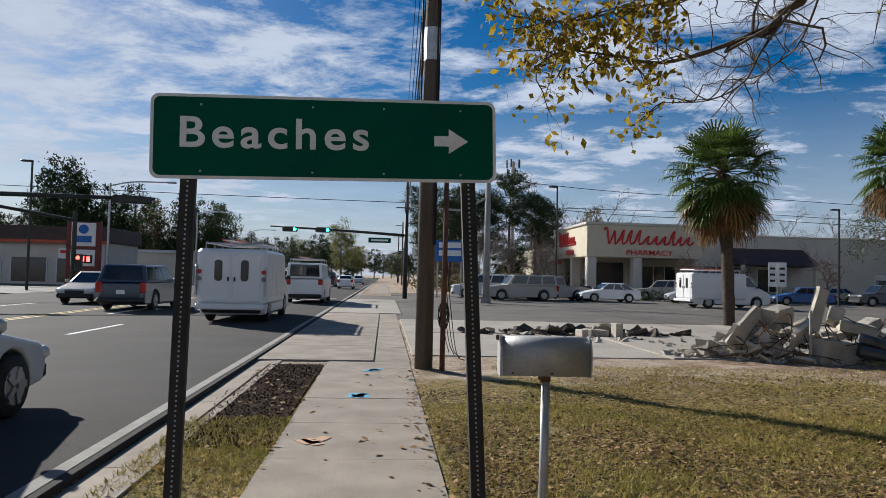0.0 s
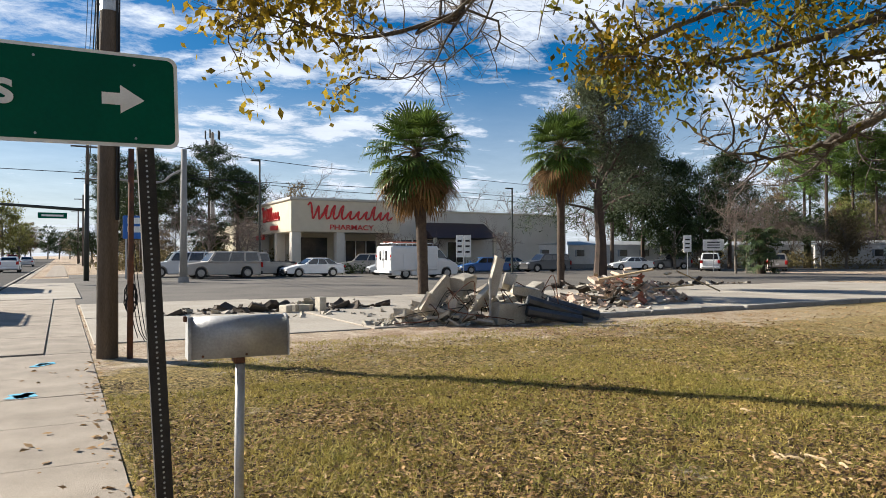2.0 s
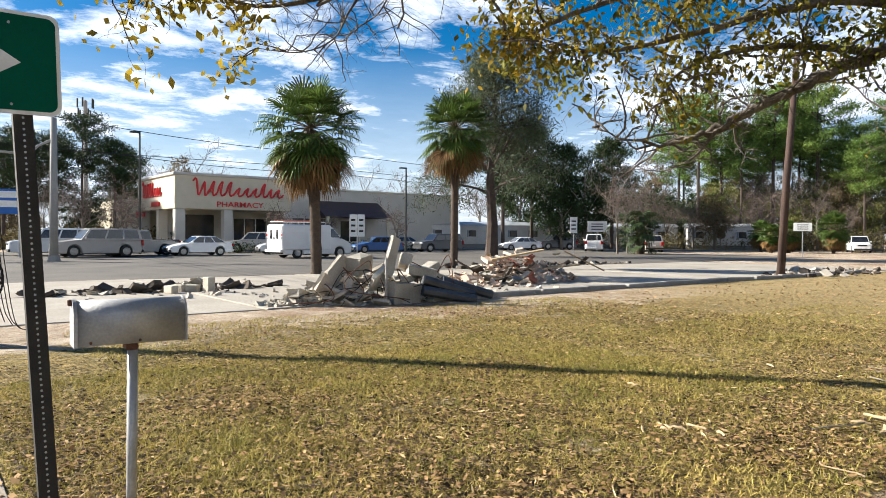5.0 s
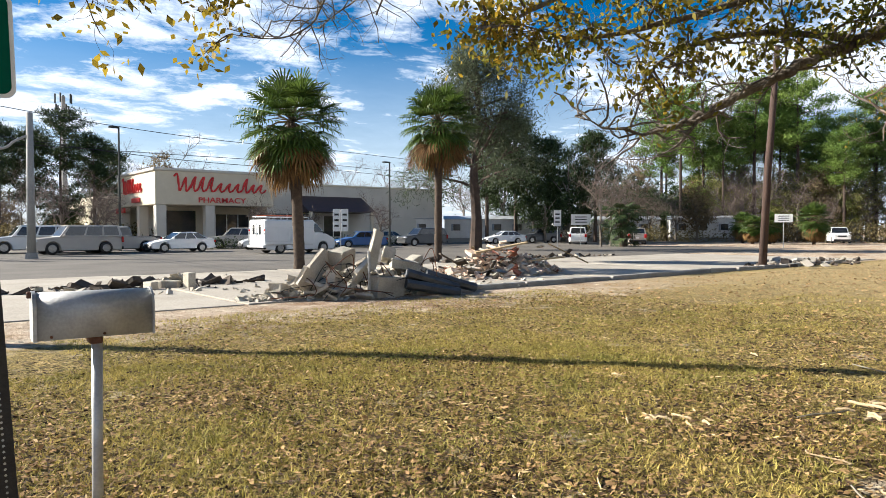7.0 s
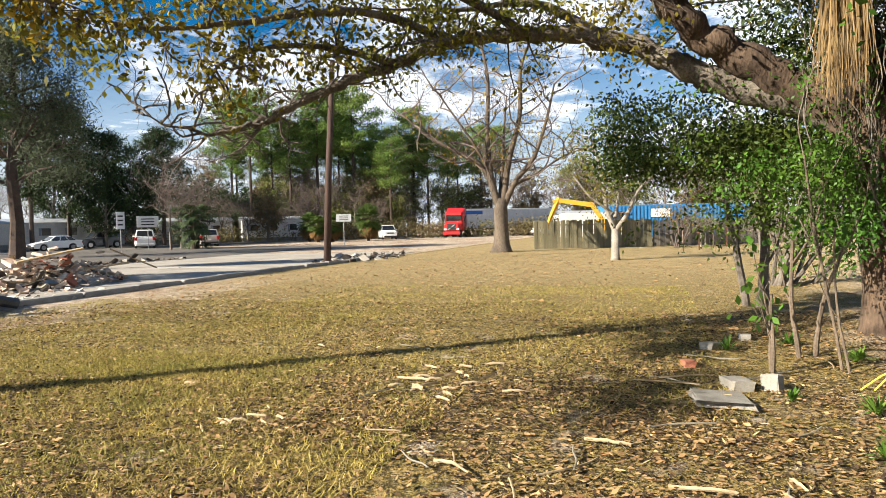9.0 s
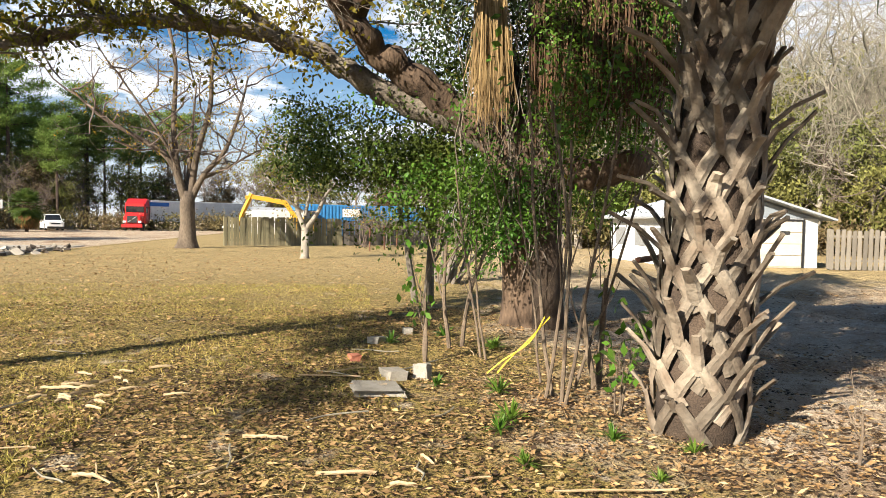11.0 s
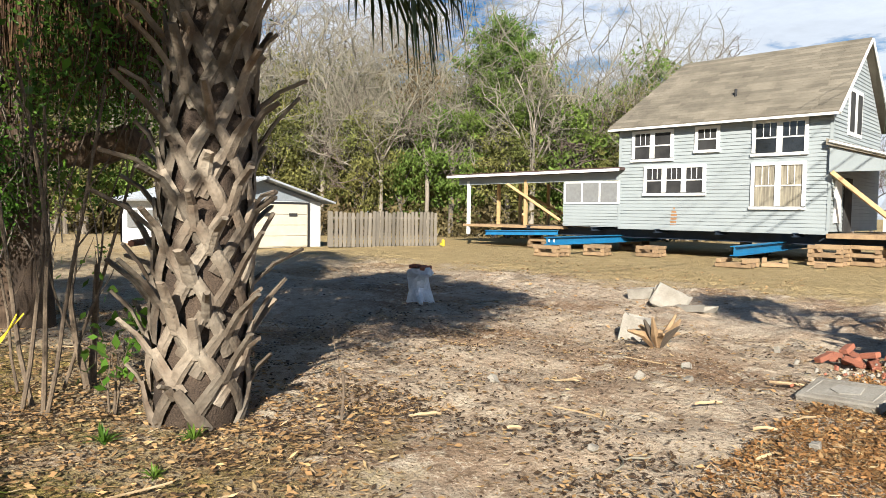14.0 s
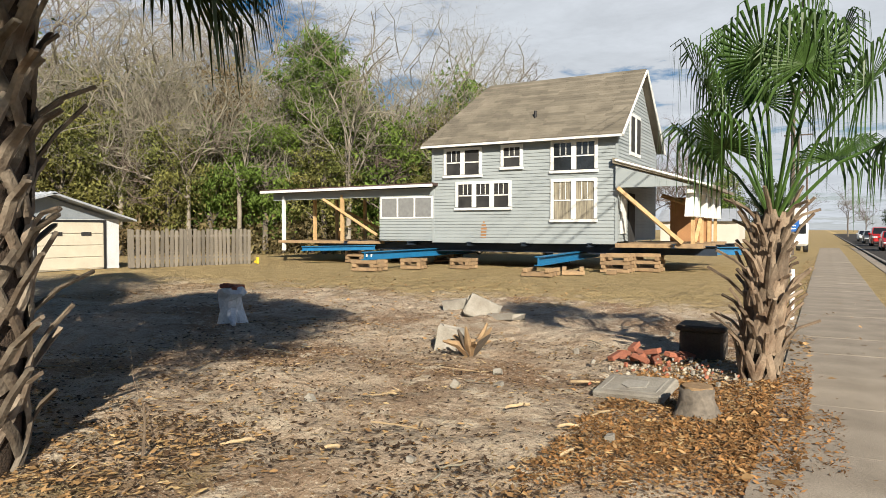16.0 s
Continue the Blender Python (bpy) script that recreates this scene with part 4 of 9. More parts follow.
part("side_stroke", Geo().box((19.52, 6.0, 4.5), (0.16, 2.6, 0.45), bev=0.03), RED_SIGN, shop)

# ---- filling station across the road ----
station = thing("filling_station", "low filling station with dark fascia and lit shop windows", "building", (-34, 66, 0.0), 0)
part("wall", Geo().box((-4, 8, 2.1), (22, 9, 4.2), bev=0.03), STUCCO_PALE, station)
part("fascia", Geo().box((-4, 7.9, 4.9), (22.6, 9.8, 1.5), bev=0.05), PINK_ROOF, station, "dark brown fascia")
part("band", Geo().box((-4, 2.98, 4.15), (22.7, 0.1, 0.3)), ORANGE_BAND, station, "orange-red band")
for k in range(5):
    window_hole(station, -12.5 + k * 4.2, 3.45, 1.45, 3.3, 2.3, 2, name="shop_window")
part("banner", Geo().box((4.0, 3.3, 3.05), (2.4, 0.06, 1.0), bev=0.01), SIGN_WHITE, station, "white banner with red bars")
part("banner_bar", Geo().box((4.0, 3.25, 3.2), (2.0, 0.03, 0.3)), RED_SIGN, station)
price = thing("price_sign", "tall filling station price sign with red digits", "sign", (-25.6, 61.5, 0.03), 8)
part("pylon", Geo().box((0, 0, 2.8), (2.7, 0.5, 5.6), bev=0.05), mat("dark red pylon", (0.17, 0.03, 0.02), (0.10, 0.025, 0.02), 0.6, 2, 0.05), price)
pp = part("panel", Geo().box((0, -0.28, 4.5), (1.9, 0.1, 2.0), bev=0.02), SIGN_WHITE, price)
part("emblem", Geo().tube([(0, -0.36, 4.95), (0, -0.34, 4.95)], 0.4, 14), BLUE_BOARD, pp)
part("emblem_bar", Geo().box((0, -0.35, 4.1), (1.3, 0.03, 0.55)), BLUE_BOARD, pp)
pq = part("price_panel", Geo().box((0, -0.28, 2.5), (1.9, 0.1, 1.4), bev=0.02), SIGN_WHITE, price)
part("digits_panel", Geo().box((0, -0.35, 2.4), (1.5, 0.04, 0.7)), SIGN_BLACK, pq)
for x in (-0.45, 0, 0.45):
    part("digit", Geo().box((x, -0.38, 2.4), (0.28, 0.02, 0.45), bev=0.02), RED_LED, pq)
low = thing("shop_block", "long low shop building behind the filling station", "building", (-24.5, 92, 0.0))
part("wall", Geo().box((0, 0, 1.9), (15, 8, 3.8)), STUCCO_PALE, low)
part("roof", Geo().box((0, 0, 3.95), (15.6, 8.6, 0.35)), METAL_ROOF, low)


# ---- house on steel beams ----
house = thing("house", "pale blue clapboard two-storey house jacked up on blue steel beams", "house", (0, -27, 0))
HX0, HX1, HD, HB, HE, HR = 7.2, 15.34, -7.0, 1.14, 5.3, 8.45
walls = part("wall", Geo().box(((HX0 + HX1) / 2, HD / 2, (HB + HE) / 2), (HX1 - HX0 - 0.04, -HD - 0.04, HE - HB)), SIDING, house)
part("gable_wall", Geo().prism([(-0.02, HE), (HD + 0.02, HE), (HD / 2, HR - 0.15)], HX0 + 0.02, HX1 - 1.2, "x"), SIDING, house)
n = 30
step = (HE - HB) / n
for k in range(n):
    z = HB + (k + 0.5) * step
    part("clapboard", Geo().box(((HX0 + HX1) / 2, 0.006, z), (HX1 - HX0, 0.022, step * 1.02), (11, 0, 0)), SIDING, walls)
    part("clapboard", Geo().box((HX0 - 0.006, HD / 2, z), (0.022, -HD, step * 1.02), (0, 11, 0)), SIDING, walls)
for k in range(20):
    z = HE + (k + 0.5) * step
    half = 3.5 * (1 - (z - HE) / (HR - HE)) - 0.1
    if half > 0.15:
        part("clapboard", Geo().box((HX0 - 0.006, HD / 2, z), (0.022, 2 * half, step * 1.02), (0, 11, 0)), SIDING, walls)
for x, y in ((HX0 - 0.01, 0.012), (HX1, 0.012)):
    part("corner_board", Geo().box((x, y, (HB + HE) / 2), (0.11, 0.06, HE - HB)), SIDING, walls)
part("skirt_board", Geo().box(((HX0 + HX1) / 2, 0.02, HB - 0.03), (HX1 - HX0 + 0.05, 0.05, 0.14)), SIDING, walls)
# the roof: two slopes of shingle courses, the far end clipped
roof = part("roof", Geo().prism([(0.40, HE - 0.10), (0.40, HE - 0.02), (HD / 2, HR), (HD - 0.40, HE - 0.02), (HD - 0.40, HE - 0.10), (HD / 2, HR - 0.14)], HX0 - 0.32, HX1 - 1.1, "x"), SHINGLE, house, "tan-grey shingle roof")
hip = Geo()
hip.add([(HX1 - 1.12, HD / 2, HR), (HX1 + 0.42, 0.40, HE - 0.02), (HX1 + 0.42, HD - 0.4, HE - 0.02), (HX1 - 1.12, 0.40, HE - 0.02), (HX1 - 1.12, HD - 0.4, HE - 0.02), (HX1 + 0.42, 0.40, HE - 0.12), (HX1 + 0.42, HD - 0.4, HE - 0.12), (HX1 - 1.12, 0.4, HE - 0.12)],
        [(0, 3, 1), (0, 1, 2), (0, 2, 4), (1, 5, 6, 2), (3, 7, 5, 1)])
part("roof_end", hip, SHINGLE, roof)
S = Vector((0, HD / 2 - 0.40, HR - HE + 0.02)); SL = S.length
course = 26
random.seed(5)
for k in range(course):
    t0 = k / course
    p = Vector((0, 0.40, HE - 0.02)) + S * (t0 + 0.5 / course)
    xa, xb = HX0 - 0.32, HX1 - 1.12 + 1.54 * (1 - t0 - 0.5 / course)
    x = xa
    while x < xb - 0.05:
        w = min(random.uniform(0.75, 1.0), xb - x)
        part("shingle", Geo().box((x + w / 2, p.y, p.z + 0.006), (w - 0.01, SL / course * 1.05, 0.014), (math.degrees(math.atan2(S.z, S.y)) + 1.5 + 180, 0, 0)), SHINGLE, roof)
        x += w
part("vent_pipe", Geo().tube([(10.9, -0.9, 6.1), (10.9, -0.9, 6.62)], 0.055, 10), TRIM_BLACK, roof)
part("rake_board", Geo().tube([(HX0 - 0.33, 0.42, HE - 0.1), (HX0 - 0.33, HD / 2, HR - 0.08), (HX0 - 0.33, HD - 0.42, HE - 0.1)], 0.065, 4), WHITE_TRIM, roof)
part("eave_board", Geo().box(((HX0 + HX1) / 2 + 0.05, 0.42, HE - 0.10), (HX1 - HX0 + 0.7, 0.03, 0.09)), WHITE_TRIM, roof)


def sash_window(parent, x0, x1, z0, z1, sashes, lights=3, fill=INDOOR, y=0.03, open_top=()):
    """White surround, and for each sash a pane (by default a near-black sheet for the unlit room), a meeting rail and
    thin muntins in its upper half.
    """
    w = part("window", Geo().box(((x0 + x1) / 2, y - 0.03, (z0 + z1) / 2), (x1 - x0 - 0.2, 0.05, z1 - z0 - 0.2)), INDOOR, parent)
    T = 0.12
    fr = Geo().box(((x0 + x1) / 2, y + 0.02, z1 - T / 2), (x1 - x0, 0.07, T)).box(((x0 + x1) / 2, y + 0.035, z0 + T / 2 - 0.02), (x1 - x0 + 0.06, 0.11, T * 0.9))
    step = (x1 - x0 - T) / sashes
    for k in range(sashes + 1):
        fr.box((x0 + T / 2 + k * step, y + 0.0195, (z0 + z1) / 2), (T if k in (0, sashes) else 0.2, 0.07, z1 - z0 - 2 * T))
    part("frame", fr, WHITE_TRIM, w)
    for k in range(sashes):
        a, b = x0 + T / 2 + k * step + 0.09, x0 + T / 2 + (k + 1) * step - 0.09
        zm = (z0 + z1) / 2
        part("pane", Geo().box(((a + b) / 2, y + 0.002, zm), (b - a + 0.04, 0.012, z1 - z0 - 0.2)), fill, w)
        bars = Geo().box(((a + b) / 2, y + 0.018, zm), (b - a, 0.03, 0.05))
        if k not in open_top:
            for j in range(1, lights):
                bars.box((a + (b - a) * j / lights, y + 0.016, (zm + z1) / 2), (0.025, 0.022, z1 - zm - 0.1))
        part("muntin", bars, WHITE_TRIM, w)


sash_window(house, 12.95, 14.78, 3.86, 5.13, 2, open_top=(0,))
sash_window(house, 11.08, 12.06, 4.12, 5.14, 1)
sash_window(house, 7.93, 9.86, 3.88, 5.19, 2, 3, CAR_GLASS)
sash_window(house, 11.58, 14.2, 2.45, 3.67, 3)
sash_window(house, 7.95, 9.85, 1.92, 3.64, 2, 3, CURTAIN)
part("stain", Geo().prism([(13.0, 1.25), (12.75, 1.25), (12.72, 1.7), (12.85, 2.0), (12.98, 1.75)], 0.017, 0.021, "y"), PLYWOOD, walls, "rusty brown stain")
for y in (-2.3, -3.3):
    part("gable_window", Geo().box((HX0 - 0.03, y, 5.55), (0.06, 0.85, 1.75)), WHITE_TRIM, house)
    part("pane", Geo().box((HX0 - 0.066, y, 5.55), (0.02, 0.58, 1.45)), INDOOR, house)
# low wing and its open carport
part("wing_wall", Geo().box((16.77, -2.0, 2.1), (2.84, 4.0, 2.0)), SIDING, house)
for k in range(14):
    part("clapboard", Geo().box((16.77, 0.006, 1.15 + (k + 0.5) * 0.137), (2.86, 0.022, 0.14), (11, 0, 0)), SIDING, walls)
part("wing_roof", Geo().box((20.1, -2.2, 3.56), (10.0, 5.4, 0.12), (0, 0.4, 0)), ROOF_BROWN, house)
part("wing_fascia", Geo().box((20.1, 0.52, 3.50), (10.0, 0.04, 0.12), (0, 0.4, 0)), WHITE_TRIM, house)
part("wing_frieze", Geo().box((20.0, 0.02, 3.26), (9.3, 0.06, 0.34), (0, 0.4, 0)), SIDING, house)
w = part("screen_window", Geo().box((16.72, 0.03, 2.6), (2.8, 0.06, 1.0)), WHITE_TRIM, house)
for k in range(3):
    part("screen", Geo().box((15.83 + k * 0.9, 0.064, 2.6), (0.8, 0.02, 0.84)), SCREEN, w)
part("carport_floor", Geo().box((21.3, -2.2, 1.0), (6.0, 4.6, 0.12)), CRIB, house)
for x, y, m in ((24.0, 0, WHITE_TRIM), (23.0, -1.2, LUMBER), (20.35, 0, LUMBER), (20.4, -4, LUMBER), (23.9, -4.2, LUMBER), (18.5, -4.2, LUMBER), (22.0, -4.2, LUMBER)):
    part("carport_post", Geo().box((x, y, 2.15 if m is LUMBER else 1.9), (0.14, 0.14, 2.2 if m is LUMBER else 2.7)), m, house)
for a, b in (((21.4, 0.1, 3.05), (18.3, 0.1, 1.35)), ((23.1, -4.0, 2.6), (20.2, -4.0, 1.3)), ((20.4, 0.1, 1.6), (22.8, -3, 1.1)), ((18.6, -2, 2.9), (20.6, -4, 1.2))):
    part("brace", Geo().tube([a, b], 0.085, 4), LUMBER, house)
# porch towards the street
part("porch_roof", Geo().prism([(7.3, 4.38), (3.68, 3.24), (3.68, 3.12), (7.3, 4.16)], -6.9, 0.25, "y"), SHINGLE, house)
part("porch_fascia", Geo().tube([(7.2, 0.27, 4.27), (3.66, 0.27, 3.17)], 0.055, 4), WHITE_TRIM, house)
part("porch_gable", Geo().prism([(7.2, 4.1), (4.3, 3.22), (7.2, 3.22)], 0.1, 0.16, "y"), SIDING, house)
part("porch_beam", Geo().box((4.45, -3.3, 3.12), (0.3, 6.6, 0.3)), WHITE_TRIM, house)
part("porch_floor", Geo().box((5.6, -3.3, 1.0), (3.2, 6.9, 0.16)), CRIB, house)
part("plywood_panel", Geo().box((5.2, -4.6, 2.05), (1.7, 0.05, 1.9)), PLYWOOD, house, "orange plywood panel")
part("porch_door", Geo().box((7.16, -2.2, 2.1), (0.06, 1.0, 2.0)), INDOOR, house)
part("porch_window", Geo().box((7.15, -0.9, 2.2), (0.06, 0.7, 1.5)), WHITE_TRIM, house)
for y in (-0.5, -2.6, -4.6, -6.5):
    part("porch_column", Geo().prism([(4.22, 2.1), (4.72, 2.1), (4.66, 3.05), (4.28, 3.05)], y - 0.24, y + 0.24, "y"), WHITE_TRIM, house, "cut-off white porch column")
    part("porch_stud", Geo().box((4.45, y, 1.55), (0.13, 0.13, 1.1)), LUMBER, house)
for a, b in (((7.1, 0.22, 3.2), (4.7, 0.22, 1.1)), ((6.4, -4.5, 3.1), (5.0, -4.5, 2.6)), ((4.5, -1.2, 1.1), (4.5, -2.6, 2.1))):
    part("brace", Geo().tube([a, b], 0.10, 4), LUMBER, house)
# steel under it
lift = thing("lifting_beams", "dark and blue steel I-beams carrying the raised house", "steel beams", (0, -27, 0))


def ibeam(a, b, h, w, m, name="beam"):
    a, b = Vector(a), Vector(b)
    d = b - a
    rz = math.degrees(math.atan2(d.y, d.x)); ry = -math.degrees(math.atan2(d.z, d.xy.length))
    c = (a + b) / 2
    g = Geo()
    for dz, sy, sz in ((h / 2 - 0.015, w, 0.03), (-h / 2 + 0.015, w, 0.03), (0, 0.03, h - 0.05)):
        g.box(c + Vector((0, 0, dz)), (d.length, sy, sz), (0, ry, rz))
    return part(name, g, m, lift)


for y in (-0.6, -3.4, -6.3):
    ibeam((3.6, y, 0.82), (22.3, y, 0.86), 0.36, 0.26, BEAM_DARK)
for x in (8.2, 11, 13.5, 16.5, 20, 5.0):
    ibeam((x, 0.3, 1.0), (x, -7, 1.0), 0.16, 0.16, BEAM_DARK)
bl = ibeam((15.75, 4.7, 0.58), (15.35, -4, 0.62), 0.32, 0.26, BEAM_BLUE)
ibeam((8.75, 4.3, 0.52), (8.9, -4, 0.60), 0.32, 0.26, BEAM_BLUE)
ibeam((21.8, 1.2, 0.70), (18.2, 0.4, 0.78), 0.22, 0.22, BEAM_BLUE)
ibeam((5.6, -1.4, 0.78), (2.9, -1.9, 0.80), 0.3, 0.26, BEAM_BLUE)
for x in (15.4, 15.62):
    part("stencil", Geo().box((x, 4.711, 0.6), (0.07, 0.004, 0.10)), SIGN_WHITE, bl)


def crib(x, y, courses, rz=0, w=1.1):
    t = thing("timber_crib", "stacked timber cribbing blocks under a steel beam", "timber crib", (x, y, 0.0), rz, "timber cribs")
    for k in range(courses):
        for s in (-1, 0, 1) if k == 0 else (-1, 1):
            c, sz = ((0, s * w * 0.38, 0.075 + 0.14 * k), (w, 0.15, 0.135)) if k % 2 == 0 else ((s * w * 0.38, 0, 0.075 + 0.14 * k), (0.15, w, 0.135))
            part("timber", Geo().box(c, sz, (0, 0, random.uniform(-4, 4)), bev=0.01), CRIB, t)


crib(15.7, -22.6, 3, 4); crib(14.9, -24.6, 3, 10, 0.9); crib(13.2, -25.8, 3, 0, 0.9)
crib(8.75, -23.0, 2, 3); crib(8.0, -24.2, 2, 20, 0.8); crib(7.0, -26.5, 5, 0); crib(6.1, -27.6, 5, 0)
crib(16.2, -30, 5); crib(11.2, -31.5, 5); crib(20.2, -28.2, 4); crib(19, -30.5, 4); crib(6.8, -24.9, 1, 10, 0.35)


# ---- garage and fences ----
garage = thing("garage", "low white block garage with a cream door and metal roof", "garage", (25.9, -0.55, 0))
part("front_wall", Geo().prism([(-18.5, 0), (-12.4, 0), (-12.4, 2.0), (-15.45, 2.85), (-18.5, 2.0)], 0, 0.18, "x"), GARAGE_WALL, garage)
part("gable_paint", Geo().prism([(-18.45, 2.02), (-12.45, 2.02), (-15.45, 2.82)], -0.02, -0.003, "x"), GARAGE_GREY, garage, "blue-grey gable boards")
part("side_wall", Geo().box((3.6, -12.5, 1.0), (6.8, 0.2, 2.0)), GARAGE_WALL, garage)
part("back_wall", Geo().box((6.9, -15.4, 1.0), (0.2, 6, 2.0)), GARAGE_WALL, garage)
part("far_wall", Geo().box((3.6, -18.4, 1.0), (6.8, 0.2, 2.0)), GARAGE_WALL, garage)
door = part("door", Geo().box((-0.02, -16.4, 0.95), (0.05, 2.75, 1.86)), GARAGE_DOOR, garage, "cream sectional overhead door")
for k in range(4):
    part("panel", Geo().box((-0.055, -16.4, 0.27 + k * 0.465), (0.03, 2.7, 0.44), bev=0.02), GARAGE_DOOR, door)
for y in (-15.8, -17.0):
    part("slot_window", Geo().box((-0.075, y, 1.42), (0.02, 0.42, 0.15)), INDOOR, door)
part("door_frame", Geo().box((-0.03, -14.98, 0.97), (0.08, 0.1, 1.94)).box((-0.03, -17.82, 0.97), (0.08, 0.1, 1.94)).box((-0.031, -16.4, 1.93), (0.08, 2.94, 0.1)), TRIM_BLACK, garage)
for s, y in ((1, -13.75), (-1, -17.15)):
    rf = part("roof_slope", Geo().box((3.4, y, 2.47), (7.9, 3.75, 0.07), (-15.6 * s, 0, 0)), METAL_ROOF, garage)
    for k in range(13):
        part("rib", Geo().box((-0.4 + k * 0.62, y, 2.52), (0.04, 3.75, 0.05), (-15.6 * s, 0, 0)), METAL_ROOF, rf)
for x in (1.2, 3.4, 5.6):
    part("side_window", Geo().box((x, -12.39, 1.15), (1.1, 0.05, 0.8), bev=0.01), SCREEN, garage)


def board_fence(name, a, b, h, material, label, w=0.14, gap=0.012, seed=1):
    rnd = random.Random(seed)
    a, b = Vector((*a, 0)), Vector((*b, 0))
    d = (b - a); L = d.length; rz = math.degrees(math.atan2(d.y, d.x))
    t = thing(name, label, "fence", tuple(a), rz)
    variants = [Geo().prism([(-w / 2, 0), (w / 2, 0), (w / 2, hh - 0.04), (w / 2 - 0.03, hh), (-w / 2 + 0.03, hh), (-w / 2, hh - 0.04)], 0, 0.02, "y").mesh("board", material) for hh in (h, h - 0.04, h + 0.04)]
    for k in range(int(L / (w + gap))):
        ob = part("board", rnd.choice(variants), material, t)
        ob.matrix_local = pose((k + 0.5) * (w + gap), rnd.uniform(-0.012, 0.012), -0.02, rnd.uniform(-1, 1), rnd.uniform(-1.2, 1.2), 0)
    for z in (0.35, h - 0.3):
        part("rail", Geo().box((L / 2, 0.045, z), (L, 0.045, 0.09)), material, t)
    for k in range(int(L / 2.4) + 1):
        part("post", Geo().box((min(k * 2.4, L), 0.09, h / 2), (0.1, 0.1, h)), material, t)
    return t


board_fence("garage_fence", (25.4, -19.2), (24.0, -24.7), 1.62, FENCE_WOOD, "weathered grey picket fence beside the garage", 0.16, 0.05)
board_fence("plank_fence", (43.9, 7.35), (46.5, 0.2), 1.78, FENCE_GREEN, "mossy vertical plank fence at the back of the lawn", 0.17, 0.01, 2)
board_fence("plank_fence", (46.6, 0.1), (51, -9), 1.7, FENCE_WOOD, "greyed plank fence behind bare saplings", 0.17, 0.012, 3)


# ---- trees ----
def grow(g, p, d, L, r, level, rnd, tips, up=0.12, wob=0.25, kids=(5, 5, 4, 3), spread=0.9, segs=4, taper=0.55, sides=(7, 5, 4, 3, 3)):
    """One branch and all that grows from it; tips collects the ends."""
    pts, p, d = [Vector(p)], Vector(p), Vector(d).normalized()
    dirs = []
    for _ in range(segs):
        d = (d + Vector((rnd.gauss(0, wob), rnd.gauss(0, wob), rnd.gauss(0, wob) + up))).normalized()
        p = p + d * (L / segs)
        pts.append(p); dirs.append(d)
    radii = [r * (1 - (1 - taper) * k / segs) for k in range(segs + 1)]
    depth = len(kids) - level
    g.tube(pts, radii, sides[min(depth, len(sides) - 1)], caps=False)
    if level == 0:
        tips.append((p, d))
        return
    n = kids[len(kids) - level]
    for k in range(n):
        t = 0.35 + 0.65 * (k + rnd.random()) / n
        i = min(segs - 1, int(t * segs))
        q = pts[i].lerp(pts[i + 1], t * segs - i)
        side = Vector((rnd.gauss(0, 1), rnd.gauss(0, 1), rnd.gauss(0, 0.6)))
        side = (side - dirs[i] * side.dot(dirs[i])).normalized()
        nd = (dirs[i] * (1 - spread * 0.5) + side * spread).normalized()
        grow(g, q, nd, L * rnd.uniform(0.5, 0.72), r * taper * rnd.uniform(0.55, 0.75) * (1.15 - 0.4 * t), level - 1, rnd, tips, up, wob, kids, spread, segs, taper, sides)
    tips.append((p, d))


def bare_tree_meshes(seed, h, r, kids=(7, 6, 5, 4), spread=0.85, lean=(0, 0), fork=0.38):
    """Trunk and limbs in one mesh, the fine twigs in another."""
    rnd = random.Random(seed)
    trunk, twigs, tips = Geo(), Geo(), []
    top = Vector((lean[0], lean[1], h * fork))
    trunk.tube([(0, 0, -0.2), (0, 0, 0.05), tuple(top * 0.5 + Vector((rnd.gauss(0, 0.05), rnd.gauss(0, 0.05), 0))), tuple(top)], [r * 1.5, r * 1.1, r * 0.95, r * 0.85], 9)
    n = kids[0]
    for k in range(n):
        a = 2 * math.pi * (k + rnd.random() * 0.7) / n
        d = Vector((math.cos(a) * spread, math.sin(a) * spread, rnd.uniform(0.7, 1.5)))
        if k == 0:
            d = Vector((lean[0] * 0.2, lean[1] * 0.2, 1))
        q = top * rnd.uniform(0.55, 1.0)
        pts, dd = [q], d.normalized()
        L = h * (1 - fork) * (rnd.uniform(0.45, 0.7) if k else 0.95)
        for _ in range(5):
            dd = (dd + Vector((rnd.gauss(0, 0.26), rnd.gauss(0, 0.26), 0.07 + rnd.gauss(0, 0.18)))).normalized()
            pts.append(pts[-1] + dd * L / 5)
        rr = r * rnd.uniform(0.32, 0.48)
        trunk.tube(pts, [rr * (1 - 0.14 * i) for i in range(6)], 6, caps=False)
        for j in range(kids[1]):
            t = 0.25 + 0.75 * (j + rnd.random()) / kids[1]
            i = min(4, int(t * 5))
            s = pts[i].lerp(pts[i + 1], t * 5 - i)
            out = Vector((rnd.gauss(0, 1), rnd.gauss(0, 1), rnd.uniform(-0.2, 0.9))).normalized()
            grow(twigs, s, (pts[i + 1] - pts[i]).normalized() * 0.5 + out * 0.9, L * rnd.uniform(0.28, 0.5), rr * 0.62, 2, rnd, tips, 0.04, 0.32, kids[2:], 0.9, 3)
    return trunk, twigs, tips


BARE = []
